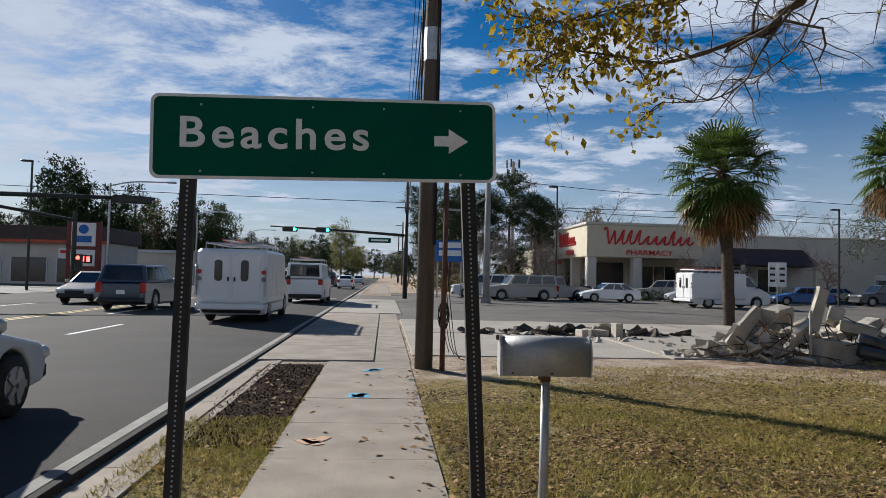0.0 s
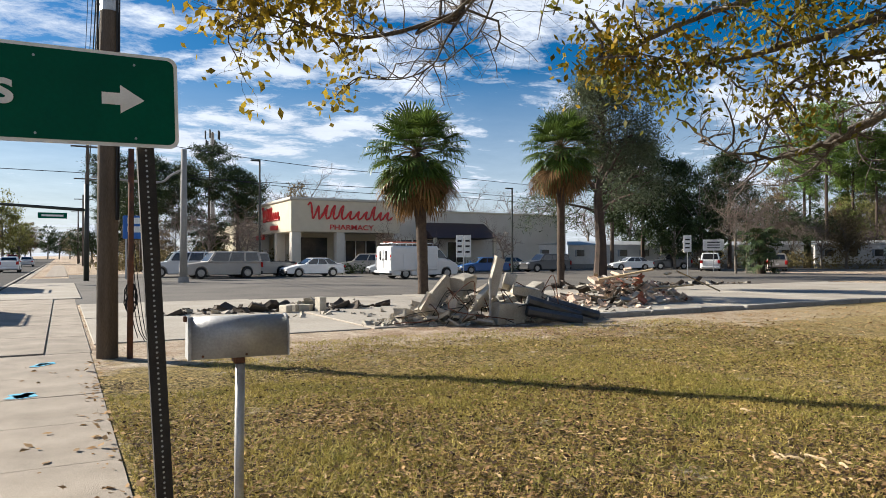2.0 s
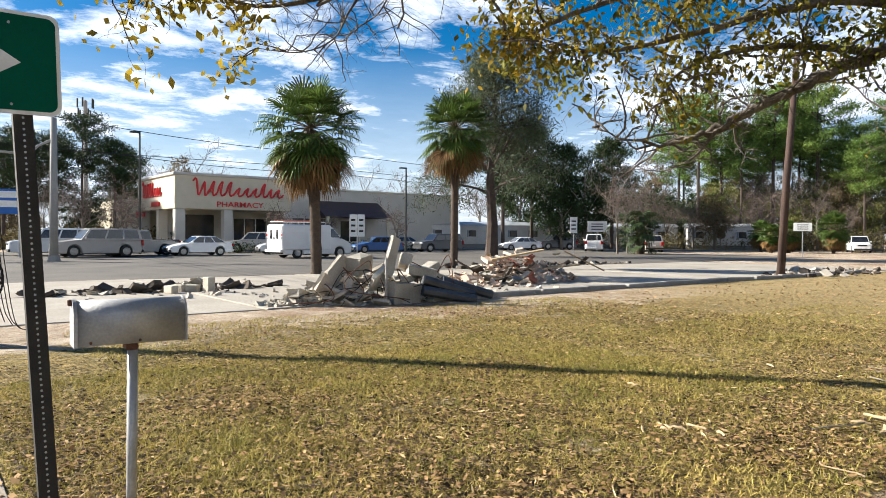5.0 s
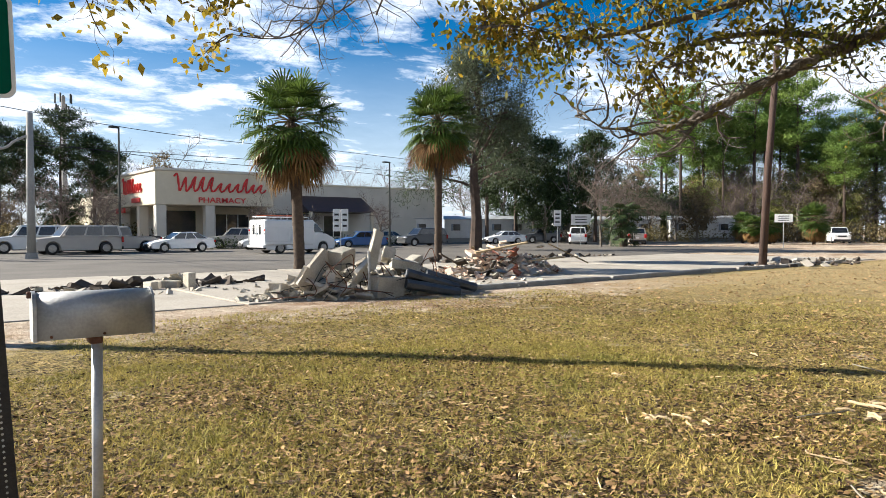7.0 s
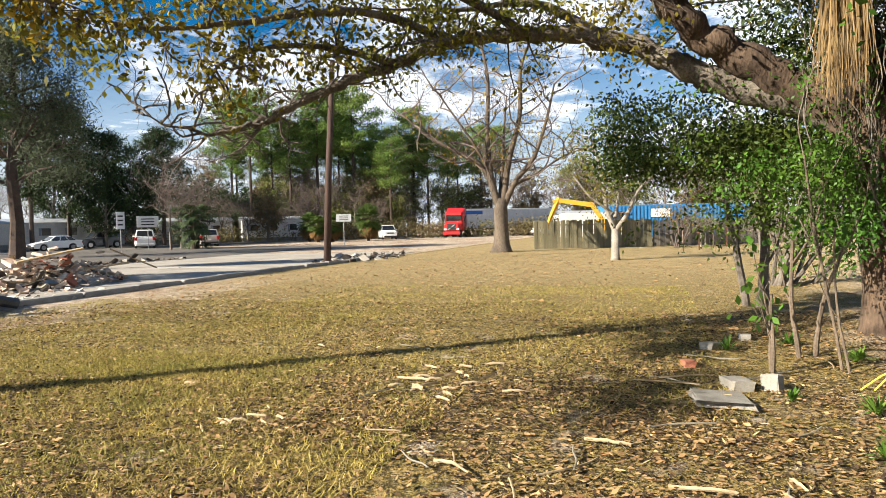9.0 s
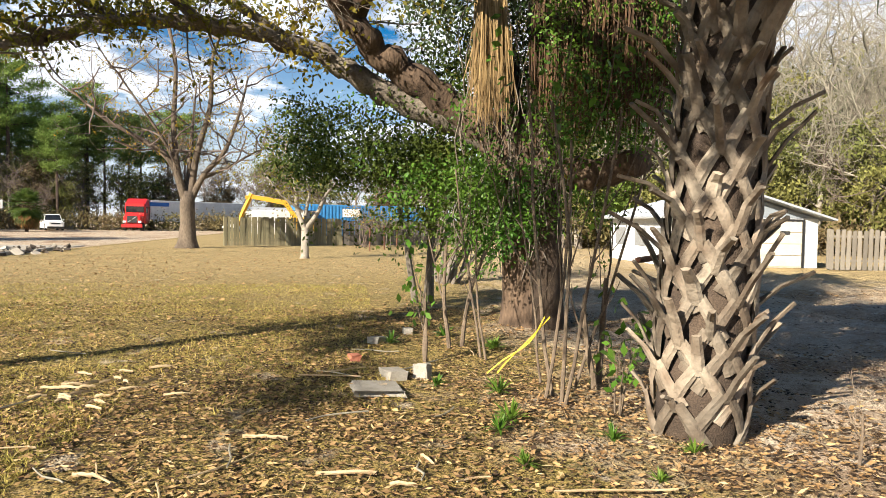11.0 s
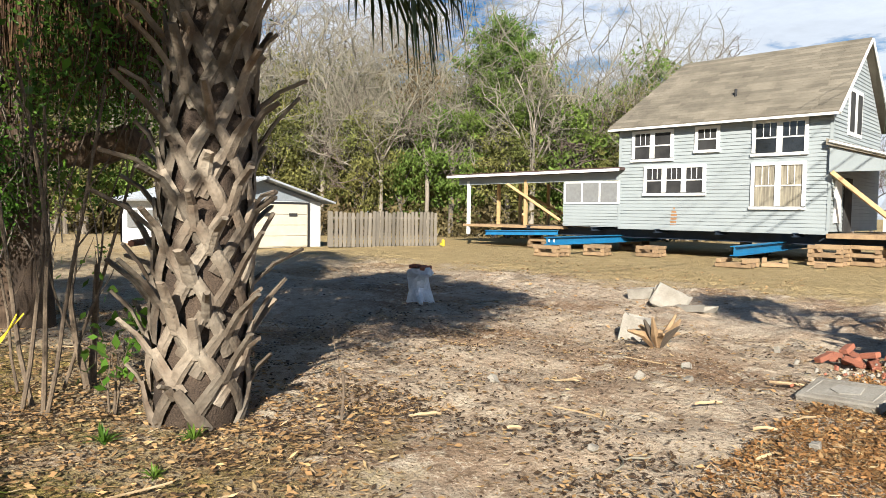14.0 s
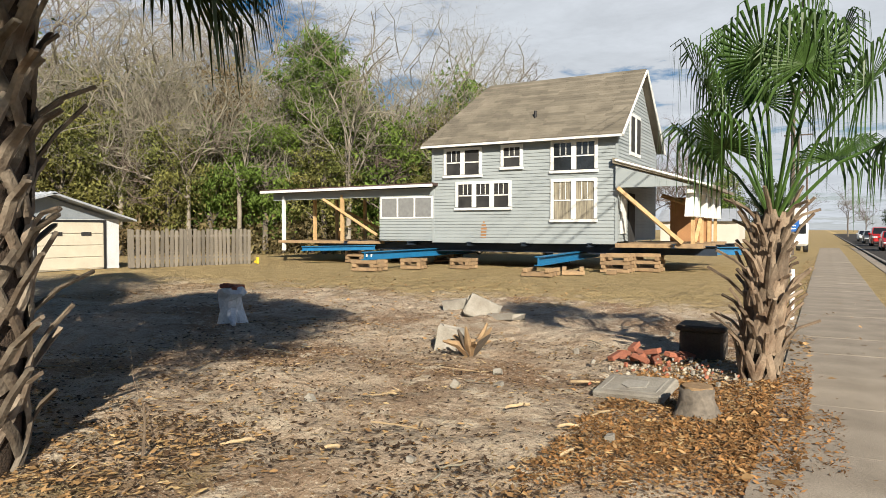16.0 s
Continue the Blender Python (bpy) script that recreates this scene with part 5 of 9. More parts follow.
for seed, h, r, spread in ((1, 9, 0.14, 0.9), (2, 13, 0.145, 0.6), (3, 11, 0.125, 0.75), (4, 6, 0.11, 1.1), (5, 15, 0.155, 0.55)):
    a, b, _ = bare_tree_meshes(seed, h, r, (7, 8, 5, 4), spread)
    BARE.append([a, b, None])


def bare_tree(kind, x, y, s=1.0, rz=0, pale=False, label="leafless winter tree with fine grey-brown twigs", group="bare trees", z=0.0):
    key = ("pale" if pale else "dark")
    store = BARE[kind]
    if not isinstance(store[2], dict):
        store[2] = {}
    if key not in store[2]:
        store[2][key] = (store[0].mesh("trunk", BARK_PALE if pale else BARK_GREY, True), store[1].mesh("twigwork", TWIG_PALE if pale else TWIG))
    t = thing("bare_tree", label, "tree", (x, y, z), rz, group)
    t.scale = (s, s, s * (0.9 + 0.2 * ((x * 7.3) % 1)))
    part("trunk", store[2][key][0], None, t)
    part("twigwork", store[2][key][1], None, t)
    return t


def clump_crown(seed, clumps, size, n, rx, ry, rz, zc, ratio=0.4, hollow=0.35):
    """Leaves gathered in clumps over an uneven ellipsoid."""
    rng = np.random.default_rng(seed)
    g = Geo()
    for _ in range(clumps):
        d = rng.normal(size=3); d /= np.linalg.norm(d)
        f = rng.uniform(hollow, 1) ** 0.6 * rng.uniform(0.8, 1.12)
        c = np.array([d[0] * rx * f, d[1] * ry * f, zc + d[2] * rz * f])
        k = int(n * rng.uniform(0.5, 1.4))
        pts = c + rng.normal(size=(k, 3)) * np.array([1, 1, 0.55]) * 0.16 * (rx + ry) / 2 * rng.uniform(0.6, 1.3)
        g.leaves(pts, size, rng, 0.1, ratio, True)
    return g


def pine_meshes(seed, h, crown):
    rnd = random.Random(seed); rng = np.random.default_rng(seed)
    t, lv = Geo(), Geo()
    t.tube([(0, 0, -0.2), (0.1, 0, h * 0.5), (0.0, 0.15, h * 0.97)], [0.24, 0.17, 0.05], 8)
    for k in range(26):
        z = h * (crown + (0.98 - crown) * (k + rnd.random()) / 26)
        a = k * 2.4 + rnd.random()
        f = (z / h - crown) / (1 - crown)
        L = (0.35 + 0.65 * math.sin(math.pi * min(1, 0.22 + 0.72 * f))) * h * 0.21 * rnd.uniform(0.5, 1.15)
        end = Vector((math.cos(a) * L, math.sin(a) * L, z + L * 0.25))
        t.tube([(0, 0, z), tuple(end * 0.55 + Vector((0, 0, z * 0.45 - L * 0.05))), tuple(end)], [0.05, 0.035, 0.015], 4, caps=False)
        for j in range(5):
            f = 0.45 + 0.6 * j / 4
            c = np.array([end.x * f, end.y * f, z + (end.z - z) * f + 0.1])
            lv.leaves(c + rng.normal(size=(76, 3)) * np.array([0.5, 0.5, 0.27]), 0.42, rng, -0.3, 0.25, True)
    return t, lv


PINES = []
for seed, h, c in ((1, 16, 0.5), (2, 19, 0.55), (3, 13, 0.4)):
    a, b = pine_meshes(seed, h, c)
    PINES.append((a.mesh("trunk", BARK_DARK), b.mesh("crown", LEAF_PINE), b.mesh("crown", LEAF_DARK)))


def pine(kind, x, y, s=1.0, rz=0, dark=False, label="tall dark green pine with a clumped open crown"):
    t = thing("pine_tree", label, "tree", (x, y, 0), rz, "pines")
    t.scale = (s, s, s)
    part("trunk", PINES[kind][0], None, t)
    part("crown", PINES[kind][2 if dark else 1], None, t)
    return t


EVER = {}
for key, m, seed in (("mid", LEAF_MID, 31), ("dark", LEAF_DARK, 32), ("tan", LEAF_TAN, 33), ("olive", LEAF_PINE, 34)):
    tr = Geo().tube([(0, 0, -0.2), (0.1, 0, 3), (0.0, 0.2, 6)], [0.2, 0.15, 0.05], 7)
    rnd = random.Random(seed)
    for k in range(9):
        a = k * 2.4
        tr.tube([(0, 0, 1.6 + 0.4 * k), (math.cos(a) * 1.0, math.sin(a) * 1.0, 2.6 + 0.45 * k), (math.cos(a) * 2.1, math.sin(a) * 2.1, 3.3 + 0.5 * k)], [0.08, 0.05, 0.02], 4)
    EVER[key] = (tr.mesh("trunk", BARK_GREY), clump_crown(seed, 95, 0.26, 62, 2.6, 2.6, 3.5, 4.6, 0.5, 0.25).mesh("crown", m))


def leafy_tree(key, x, y, s=1.0, rz=0, sz=1.0, label="dense woodland tree in winter leaf"):
    t = thing("leafy_tree", label, "tree", (x, y, 0), rz, "leafy trees")
    t.scale = (s, s, s * sz)
    part("trunk", EVER[key][0], None, t)
    part("crown", EVER[key][1], None, t)
    return t


# woods all round, drawn in rings by bearing (degrees clockwise from the road's far end) and distance
rnd = random.Random(77)


def at_bearing(az, d):
    return d * math.sin(radians(az)), d * math.cos(radians(az))


def wood(a0, a1, step, d0, d1, mix, s0=0.8, s1=1.2):
    az = a0
    while az < a1:
        x, y = at_bearing(az + rnd.uniform(-0.5, 0.5) * step, rnd.uniform(d0, d1))
        k, s, rz = rnd.choice(mix), rnd.uniform(s0, s1), rnd.uniform(0, 360)
        if k[0] == "b":
            bare_tree(int(k[1]), x, y, s, rz, len(k) > 2)
        elif k[0] == "p":
            pine(int(k[1]), x, y, s, rz, len(k) > 2)
        else:
            leafy_tree(k, x, y, s, rz, rnd.uniform(0.8, 1.45))
        az += step


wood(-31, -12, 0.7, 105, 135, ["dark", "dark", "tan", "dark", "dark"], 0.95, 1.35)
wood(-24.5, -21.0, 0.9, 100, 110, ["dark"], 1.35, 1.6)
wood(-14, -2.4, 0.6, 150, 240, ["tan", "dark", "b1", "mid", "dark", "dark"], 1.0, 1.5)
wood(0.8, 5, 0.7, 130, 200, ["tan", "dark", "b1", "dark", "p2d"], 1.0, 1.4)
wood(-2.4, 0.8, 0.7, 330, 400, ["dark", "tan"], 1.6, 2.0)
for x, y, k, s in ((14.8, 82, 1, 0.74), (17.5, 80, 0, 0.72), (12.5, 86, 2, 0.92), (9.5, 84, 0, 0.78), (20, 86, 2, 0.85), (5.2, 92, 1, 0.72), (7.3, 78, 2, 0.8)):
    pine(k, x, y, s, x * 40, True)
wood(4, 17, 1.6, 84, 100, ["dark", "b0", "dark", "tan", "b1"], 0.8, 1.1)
for x, y, k, s in ((13.5, 57.9, 0, 0.72), (26.2, 56.8, 3, 0.98), (36.2, 54.0, 0, 0.66), (31.5, 59.5, 3, 0.7), (11.2, 62, 0, 0.8), (9.0, 66, 2, 0.7), (16.0, 72, 0, 0.85)):
    bare_tree(k, x, y, s, x * 31, False, "bare branching crape tree beside the car park")
wood(17, 44, 2.4, 95, 115, ["b1", "b2", "b1"], 0.9, 1.15)
wood(43, 52, 1.0, 82, 96, ["dark", "b2", "p2d", "dark", "b1", "p2d"], 0.9, 1.2)
wood(50, 86, 1.1, 106, 114, ["tan", "mid", "b2", "b1", "dark", "tan", "b0", "mid"], 0.9, 1.25)
wood(51, 70, 1.9, 93, 99, ["b0", "b2", "tan", "b1", "b0"], 0.75, 1.0)
wood(56, 72.5, 0.95, 98, 116, ["p1", "p0", "p1", "p0"], 0.85, 1.18)
wood(54, 70.5, 0.9, 103, 108, ["mid", "tan", "b0", "tan", "dark", "b2"], 0.8, 1.15)
wood(73, 79, 1.6, 110, 120, ["p0", "p1"], 0.8, 1.0)
wood(86, 112, 1.5, 74, 92, ["b1", "tan", "b2", "mid", "b0", "b4"], 0.9, 1.2)
wood(106, 158, 0.75, 46, 54, ["b1p", "b4p", "mid", "b2p", "b1p", "olive", "b2", "b4p", "tan", "b1"], 0.75, 1.2)
wood(106, 158, 1.2, 54, 60, ["mid", "olive", "dark", "b4p", "mid", "dark"], 0.95, 1.35)
wood(107, 158, 2.1, 47, 53, ["mid", "mid", "olive"], 0.75, 1.1)
wood(107, 146, 2.4, 62, 70, ["mid", "olive"], 1.3, 1.6)
wood(106, 146, 0.85, 60, 74, ["b4p", "b4", "b2p", "mid", "b4p"], 1.25, 1.7)
wood(146, 160, 1.1, 60, 74, ["b4p", "b2p", "b1p", "b4p"], 1.0, 1.3)
wood(156, 172, 1.7, 62, 80, ["b2", "b0", "b1", "b0"], 0.75, 1.0)
wood(172, 179, 1.2, 120, 160, ["dark", "olive", "b2"], 1.0, 1.3)
wood(181, 196, 1.5, 150, 210, ["dark", "olive", "b2", "mid"], 1.0, 1.3)
pine(0, 30.6, -37.4, 0.9, 30, False, "tall bushy yellow-green pine behind the carport")
leafy_tree("olive", 26.5, -40.5, 1.25, 20, 1.0, "dense green magnolia behind the house")
leafy_tree("mid", 29.0, -36.5, 0.95, 70)
bare_tree(4, 32.0, -37.0, 0.95, 140, True, "tall pale-barked bare tree leaning over the carport")
bare_tree(2, 24.2, -44, 1.1, 10, True)

# undergrowth at the foot of the woods
def undergrowth():
    g, rng = Geo(), np.random.default_rng(9)
    for a0, a1, d0, d1, n, h in ((44, 88, 94, 103, 520, 1.9), (86, 112, 66, 80, 260, 1.6), (108, 158, 46, 58, 620, 1.8), (3, 18, 76, 92, 200, 1.7), (-30, -10, 98, 118, 160, 1.6)):
        for _ in range(n):
            x, y = at_bearing(rng.uniform(a0, a1), rng.uniform(d0, d1))
            c = np.array([x, y, rng.uniform(0.2, h)])
            g.leaves(c + rng.normal(size=(46, 3)) * np.array([0.9, 0.9, 0.5]), 0.36, rng, 0.1, 0.5, True)
    return g


tagged(part("undergrowth", undergrowth(), leaf("brown-green undergrowth", (0.108, 0.1, 0.0347), (0.154, 0.115, 0.0616), 0.15, 0.45, 0.8, 0.25)), "tangled brown-green undergrowth at the foot of the woods", "undergrowth", kind="stuff")

# the feathery grey-green tree behind the second palm
gt = thing("feathery_tree", "tall grey-green feathery tree with a dark trunk", "tree", (36.6, 41.2, 0))
rnd = random.Random(8)
g, tips = Geo(), []
g.tube([(0, 0, -0.2), (0.1, 0, 2.5), (-0.2, 0, 6), (0.5, 0.2, 10), (0.4, 0.2, 14)], [0.55, 0.42, 0.34, 0.2, 0.06], 9)
lv, rng = Geo(), np.random.default_rng(8)
for k in range(26):
    z = 4.5 + 9.5 * k / 26
    a = k * 2.4
    tips = []
    grow(g, (0.1, 0, z), (math.cos(a), math.sin(a), 0.55), 3.6 * (1.15 - 0.5 * k / 26), 0.12, 2, rnd, tips, 0.05, 0.22, (4, 3), 0.8, 3)
    for p, d in tips:
        lv.leaves(np.array(p) + rng.normal(size=(64, 3)) * 0.42, 0.34, rng, 0.2, 0.22, True)
part("trunk", g, BARK_DARK, gt)
part("crown", lv, LEAF_GREY, gt)

# the large pale forked tree at the back of the lawn
bt = thing("forked_tree", "large pale bare tree with a flared trunk and few yellow leaves", "tree", (40.0, 8.7, 0))
g, tw, lv, rnd, rng = Geo(), Geo(), Geo(), random.Random(15), np.random.default_rng(15)
g.tube([(0, 0, -0.2), (0, 0, 0.1), (0.01, -0.02, 0.5), (0.02, -0.02, 1.4), (0.0, 0.0, 2.4), (0.05, -0.05, 3.1)], [0.85, 0.62, 0.48, 0.40, 0.40, 0.34], 14)


def across(*pts):
    """Points given as (sideways, height, depth) in the plane that the tree's limbs spread in."""
    return [(0.21 * q + 0.98 * d, -0.98 * q + 0.21 * d, z) for q, z, d in pts]


for pts, r in ((across((-0.1, 2.6, 0), (-0.9, 4.8, 0.2), (-2.4, 5.9, 0.3), (-4.2, 6.9, 0), (-5.6, 8.2, -0.3)), 0.25), (across((-0.15, 2.8, 0), (-0.5, 4.2, -0.1), (-0.7, 6.5, 0), (-0.6, 9.9, 0.2), (-0.9, 12, 0)), 0.30),
               (across((-0.5, 4.4, 0), (-1.3, 6.0, -0.5), (-2.7, 8.1, -0.9), (-3.6, 9.4, -1)), 0.14), (across((0.15, 2.8, 0), (0.5, 5.2, 0.2), (1.2, 7.9, 0.3), (1.3, 10.5, 0.4), (1.8, 12, 0)), 0.27),
               (across((0.2, 2.7, 0), (0.9, 4.1, -0.2), (1.95, 5.4, -0.4), (2.7, 7.5, -0.3), (3.2, 9.6, -0.2)), 0.24), (across((0.7, 3.8, 0), (2.2, 4.6, 0.8), (3.8, 5.6, 1.2), (5.0, 6.0, 1.2)), 0.12), (across((0, 3, 0), (0.2, 6, 1.5), (0.5, 9.5, 2.5)), 0.2)):
    line = curve_points(pts, 4)
    g.tube(line, [0.8 * r * (1 - 0.75 * i / (len(line) - 1)) for i in range(len(line))], 8, caps=False)
    tips = []
    for i in range(4, len(line), 1):
        d = Vector((rnd.gauss(0, 1), rnd.gauss(0, 1), rnd.uniform(-0.1, 1)))
        grow(tw, line[i], d, rnd.uniform(1.8, 3.2), 0.05, 2, rnd, tips, 0.08, 0.28, (4, 4), 0.9, 4)
    for p, d in tips:
        if rnd.random() < 0.3:
            lv.leaves(np.array(p) + rng.normal(size=(5, 3)) * 0.18, 0.16, rng, 0.4, 0.5, True)
part("trunk", g, mat("grey-brown furrowed bark", (0.139, 0.108, 0.077), (0.0577, 0.0439, 0.0323), 0.95, 1.8, 1.0, fine=9, grain=0.4, stretch=(1, 1, 0.4)), bt, "", True)
part("twigwork", tw, TWIG, bt)
part("leaves", lv, LEAF_GOLD, bt, "sparse yellow leaves")

# the small white-stemmed tree
wt = thing("small_tree", "small forked tree with a whitish trunk and olive leaves", "tree", (30.45, 1.75, 0))
g, tw, lv, rnd, rng = Geo(), Geo(), Geo(), random.Random(18), np.random.default_rng(18)
g.tube([(0, 0, -0.1), (0, 0, 0.1), (0.02, 0.0, 1.3)], [0.26, 0.18, 0.15], 9)
for pts, r in (([(0, 0, 1.2), (0, -0.55, 2.0), (0, -0.9, 2.8), (0.2, -1.6, 3.6)], 0.11), ([(0, 0, 1.2), (0, 0.35, 2.2), (0.1, 0.5, 3.6), (0, 0.9, 5)], 0.12), ([(0, 0.1, 2.0), (-0.3, 1.0, 2.7), (-0.2, 1.7, 3.6)], 0.07), ([(0, 0, 1.8), (0.8, -0.2, 3.5), (0.9, 0.3, 5)], 0.08)):
    line = curve_points(pts, 3)
    g.tube(line, [r * (1 - 0.6 * i / (len(line) - 1)) for i in range(len(line))], 7, caps=False)
    tips = []
    for i in range(3, len(line)):
        grow(tw, line[i], Vector((rnd.gauss(0, 1), rnd.gauss(0, 1), rnd.uniform(0, 1))), 1.2, 0.03, 2, rnd, tips, 0.05, 0.25, (4, 3), 0.9, 3)
    for p, d in tips:
        lv.leaves(np.array(p) + rng.normal(size=(5, 3)) * 0.2, 0.13, rng, 0.3, 0.5)
part("trunk", g, BARK_PALE, wt, "", True)
part("twigwork", tw, TWIG, wt)
part("leaves", lv, LEAF_OAK, wt)
for x, y, s in ((46.3, -1.6, 0.5), (47.2, -3.0, 0.45), (44.9, -2.6, 0.4)):
    bare_tree(3, x, y, s, x * 50, True, "thin bare sapling thicket by the fence")
sb = thing("yellow_shrub", "thin shrub with dull yellow leaves before the fence", "shrub", (43.6, -1.2, 0))
g, lv, rnd, rng, tips = Geo(), Geo(), random.Random(3), np.random.default_rng(3), []
for k in range(9):
    grow(g, (rnd.uniform(-0.2, 0.2), rnd.uniform(-0.2, 0.2), 0), (rnd.gauss(0, 0.3), rnd.gauss(0, 0.3), 1), 2.2, 0.03, 1, rnd, tips, 0.1, 0.15, (6,), 0.8, 4)
for p, d in tips:
    lv.leaves(np.array(p) + rng.normal(size=(9, 3)) * 0.25, 0.13, rng, 0.2, 0.5, True)
part("stemwork", g, TWIG, sb); part("leaves", lv, LEAF_GOLD, sb)


# ---- palms ----
def fan(g, base, d, petiole, R, rnd, n=22, open_=125, droop=0.5, stem=None, w=0.05, sag_=0.25):
    """A fan leaf: a bowed stalk, and narrow blades spread from its end that fold down at their tips."""
    base, d = Vector(base), Vector(d).normalized()
    hub = base + d * petiole + Vector((0, 0, -sag_ * petiole * petiole * 0.5))
    if stem is not None:
        stem.tube([base, base.lerp(hub, 0.5) + Vector((0, 0, 0.1 * petiole)), hub], [0.022, 0.018, 0.012], 5, caps=False)
    out = (d + Vector((0, 0, -0.6 * sag_ * petiole))).normalized()
    side = out.cross(Vector((0, 0, 1)))
    side = side.normalized() if side.length > 0.05 else Vector((1, 0, 0))
    nrm = side.cross(out)
    for k in range(n):
        a = radians(open_) * (2 * (k + 0.5) / n - 1)
        v = (out * math.cos(a) + side * math.sin(a) + nrm * 0.18 * abs(math.sin(a))).normalized()
        L = R * (0.72 + 0.28 * math.cos(a * 0.8)) * rnd.uniform(0.88, 1.08)
        across = v.cross(nrm).normalized() * w * 0.5
        mid = hub + v * L * 0.55
        tip = hub + v * L * 0.85 + Vector((0, 0, -droop * L * rnd.uniform(0.35, 0.75))) 
        q = hub + v * L * 0.78 + Vector((0, 0, -droop * L * 0.16))
        fold = nrm * w * 0.22
        g.add([tuple(hub - across * 0.3), tuple(hub + across * 0.3), tuple(mid + across), tuple(mid - fold), tuple(mid - across), tuple(q + across * 0.7), tuple(q - across * 0.7), tuple(tip)],
              [(0, 1, 2, 3), (0, 3, 4), (3, 2, 5), (3, 5, 6), (3, 6, 4), (5, 7, 6)])


def cabbage_palm(x, y, h, crown, seed, lean=(0, 0), label="cabbage palm with a round green crown and brown hanging fronds", trunk_r=0.2):
    rnd = random.Random(seed)
    t = thing("palm_tree", label, "palm", (x, y, 0), 0, "lot palms")
    top = Vector((lean[0], lean[1], h))
    line = curve_points([(0, 0, -0.2), (lean[0] * 0.2, lean[1] * 0.2, h * 0.35), tuple(top)], 7)
    part("trunk", Geo().tube(line, [trunk_r * (1.25 if i == 0 else 1.0) * (1 + 0.06 * math.sin(i * 2.1)) for i in range(len(line))], 10), PALM_TRUNK, t, "", True)
    green, dead, stem = Geo(), Geo(), Geo()
    for k in range(72):
        el = radians(84 - 150 * (k / 71) ** 0.8 + rnd.uniform(-9, 9))
        a = k * 2.399 + rnd.random() * 0.5
        d = Vector((math.cos(a) * math.cos(el), math.sin(a) * math.cos(el), math.sin(el)))
        fan(green, top + Vector((0, 0, 0.1)), d, crown * rnd.uniform(0.46, 0.62), crown * rnd.uniform(0.42, 0.56), rnd, 20, 118, 0.42, stem, 0.085, 0.16)
    for k in range(40):
        el = radians(rnd.uniform(-76, -34))
        a = k * 2.399
        d = Vector((math.cos(a) * math.cos(el), math.sin(a) * math.cos(el), math.sin(el)))
        fan(dead, top, d, crown * rnd.uniform(0.46, 0.66), crown * rnd.uniform(0.40, 0.54), rnd, 16, 80, 0.55, stem, 0.08)
    part("crown", green, FROND, t, "", False)
    part("dead_fronds", dead, FROND_DEAD, t, "brown hanging dead fronds")
    part("stalkwork", stem, LEAF_TAN, t)
    return t


cabbage_palm(13.35, 25.9, 5.9, 2.45, 41, (-0.25, 0.1), trunk_r=0.23)
cabbage_palm(21.9, 27.55, 6.9, 2.3, 42, (0.05, 0), trunk_r=0.19)
for k, (x, y, s) in enumerate(((78, 41, 0.82), (74.5, 36.2, 0.78), (76.6, 32.5, 1.0), (73.2, 37.4, 0.7))):
    cabbage_palm(x, y, 2.6 * s, 2.1 * s, 50 + k, label="small cabbage palm at the far edge of the lot")
sp = thing("shaggy_palm_clump", "dark shaggy palm clump with hanging fronds", "palm", (53.8, 40, 0))
g, st, rnd = Geo(), Geo(), random.Random(61)
for k in range(70):
    a, el = k * 2.4, radians(rnd.uniform(-60, 70))
    b = Vector((rnd.gauss(0, 0.8), rnd.gauss(0, 0.8), rnd.uniform(1.2, 3.6)))
    fan(g, b, (math.cos(a) * math.cos(el), math.sin(a) * math.cos(el), math.sin(el)), 0.8, 1.0, rnd, 12, 100, 0.8, st, 0.1)
part("trunk", Geo().tube([(0, 0, -0.1), (0.1, 0, 3.4)], [0.3, 0.22], 8).tube([(0.8, 0.3, -0.1), (0.9, 0.3, 2.6)], [0.25, 0.2], 8), PALM_TRUNK, sp)
part("crown", g, LEAF_DARK, sp); part("stalkwork", st, LEAF_TAN, sp)
bare_tree(2, 52.6, 41.5, 0.85, 33); bare_tree(1, 56, 43, 0.7, 12)


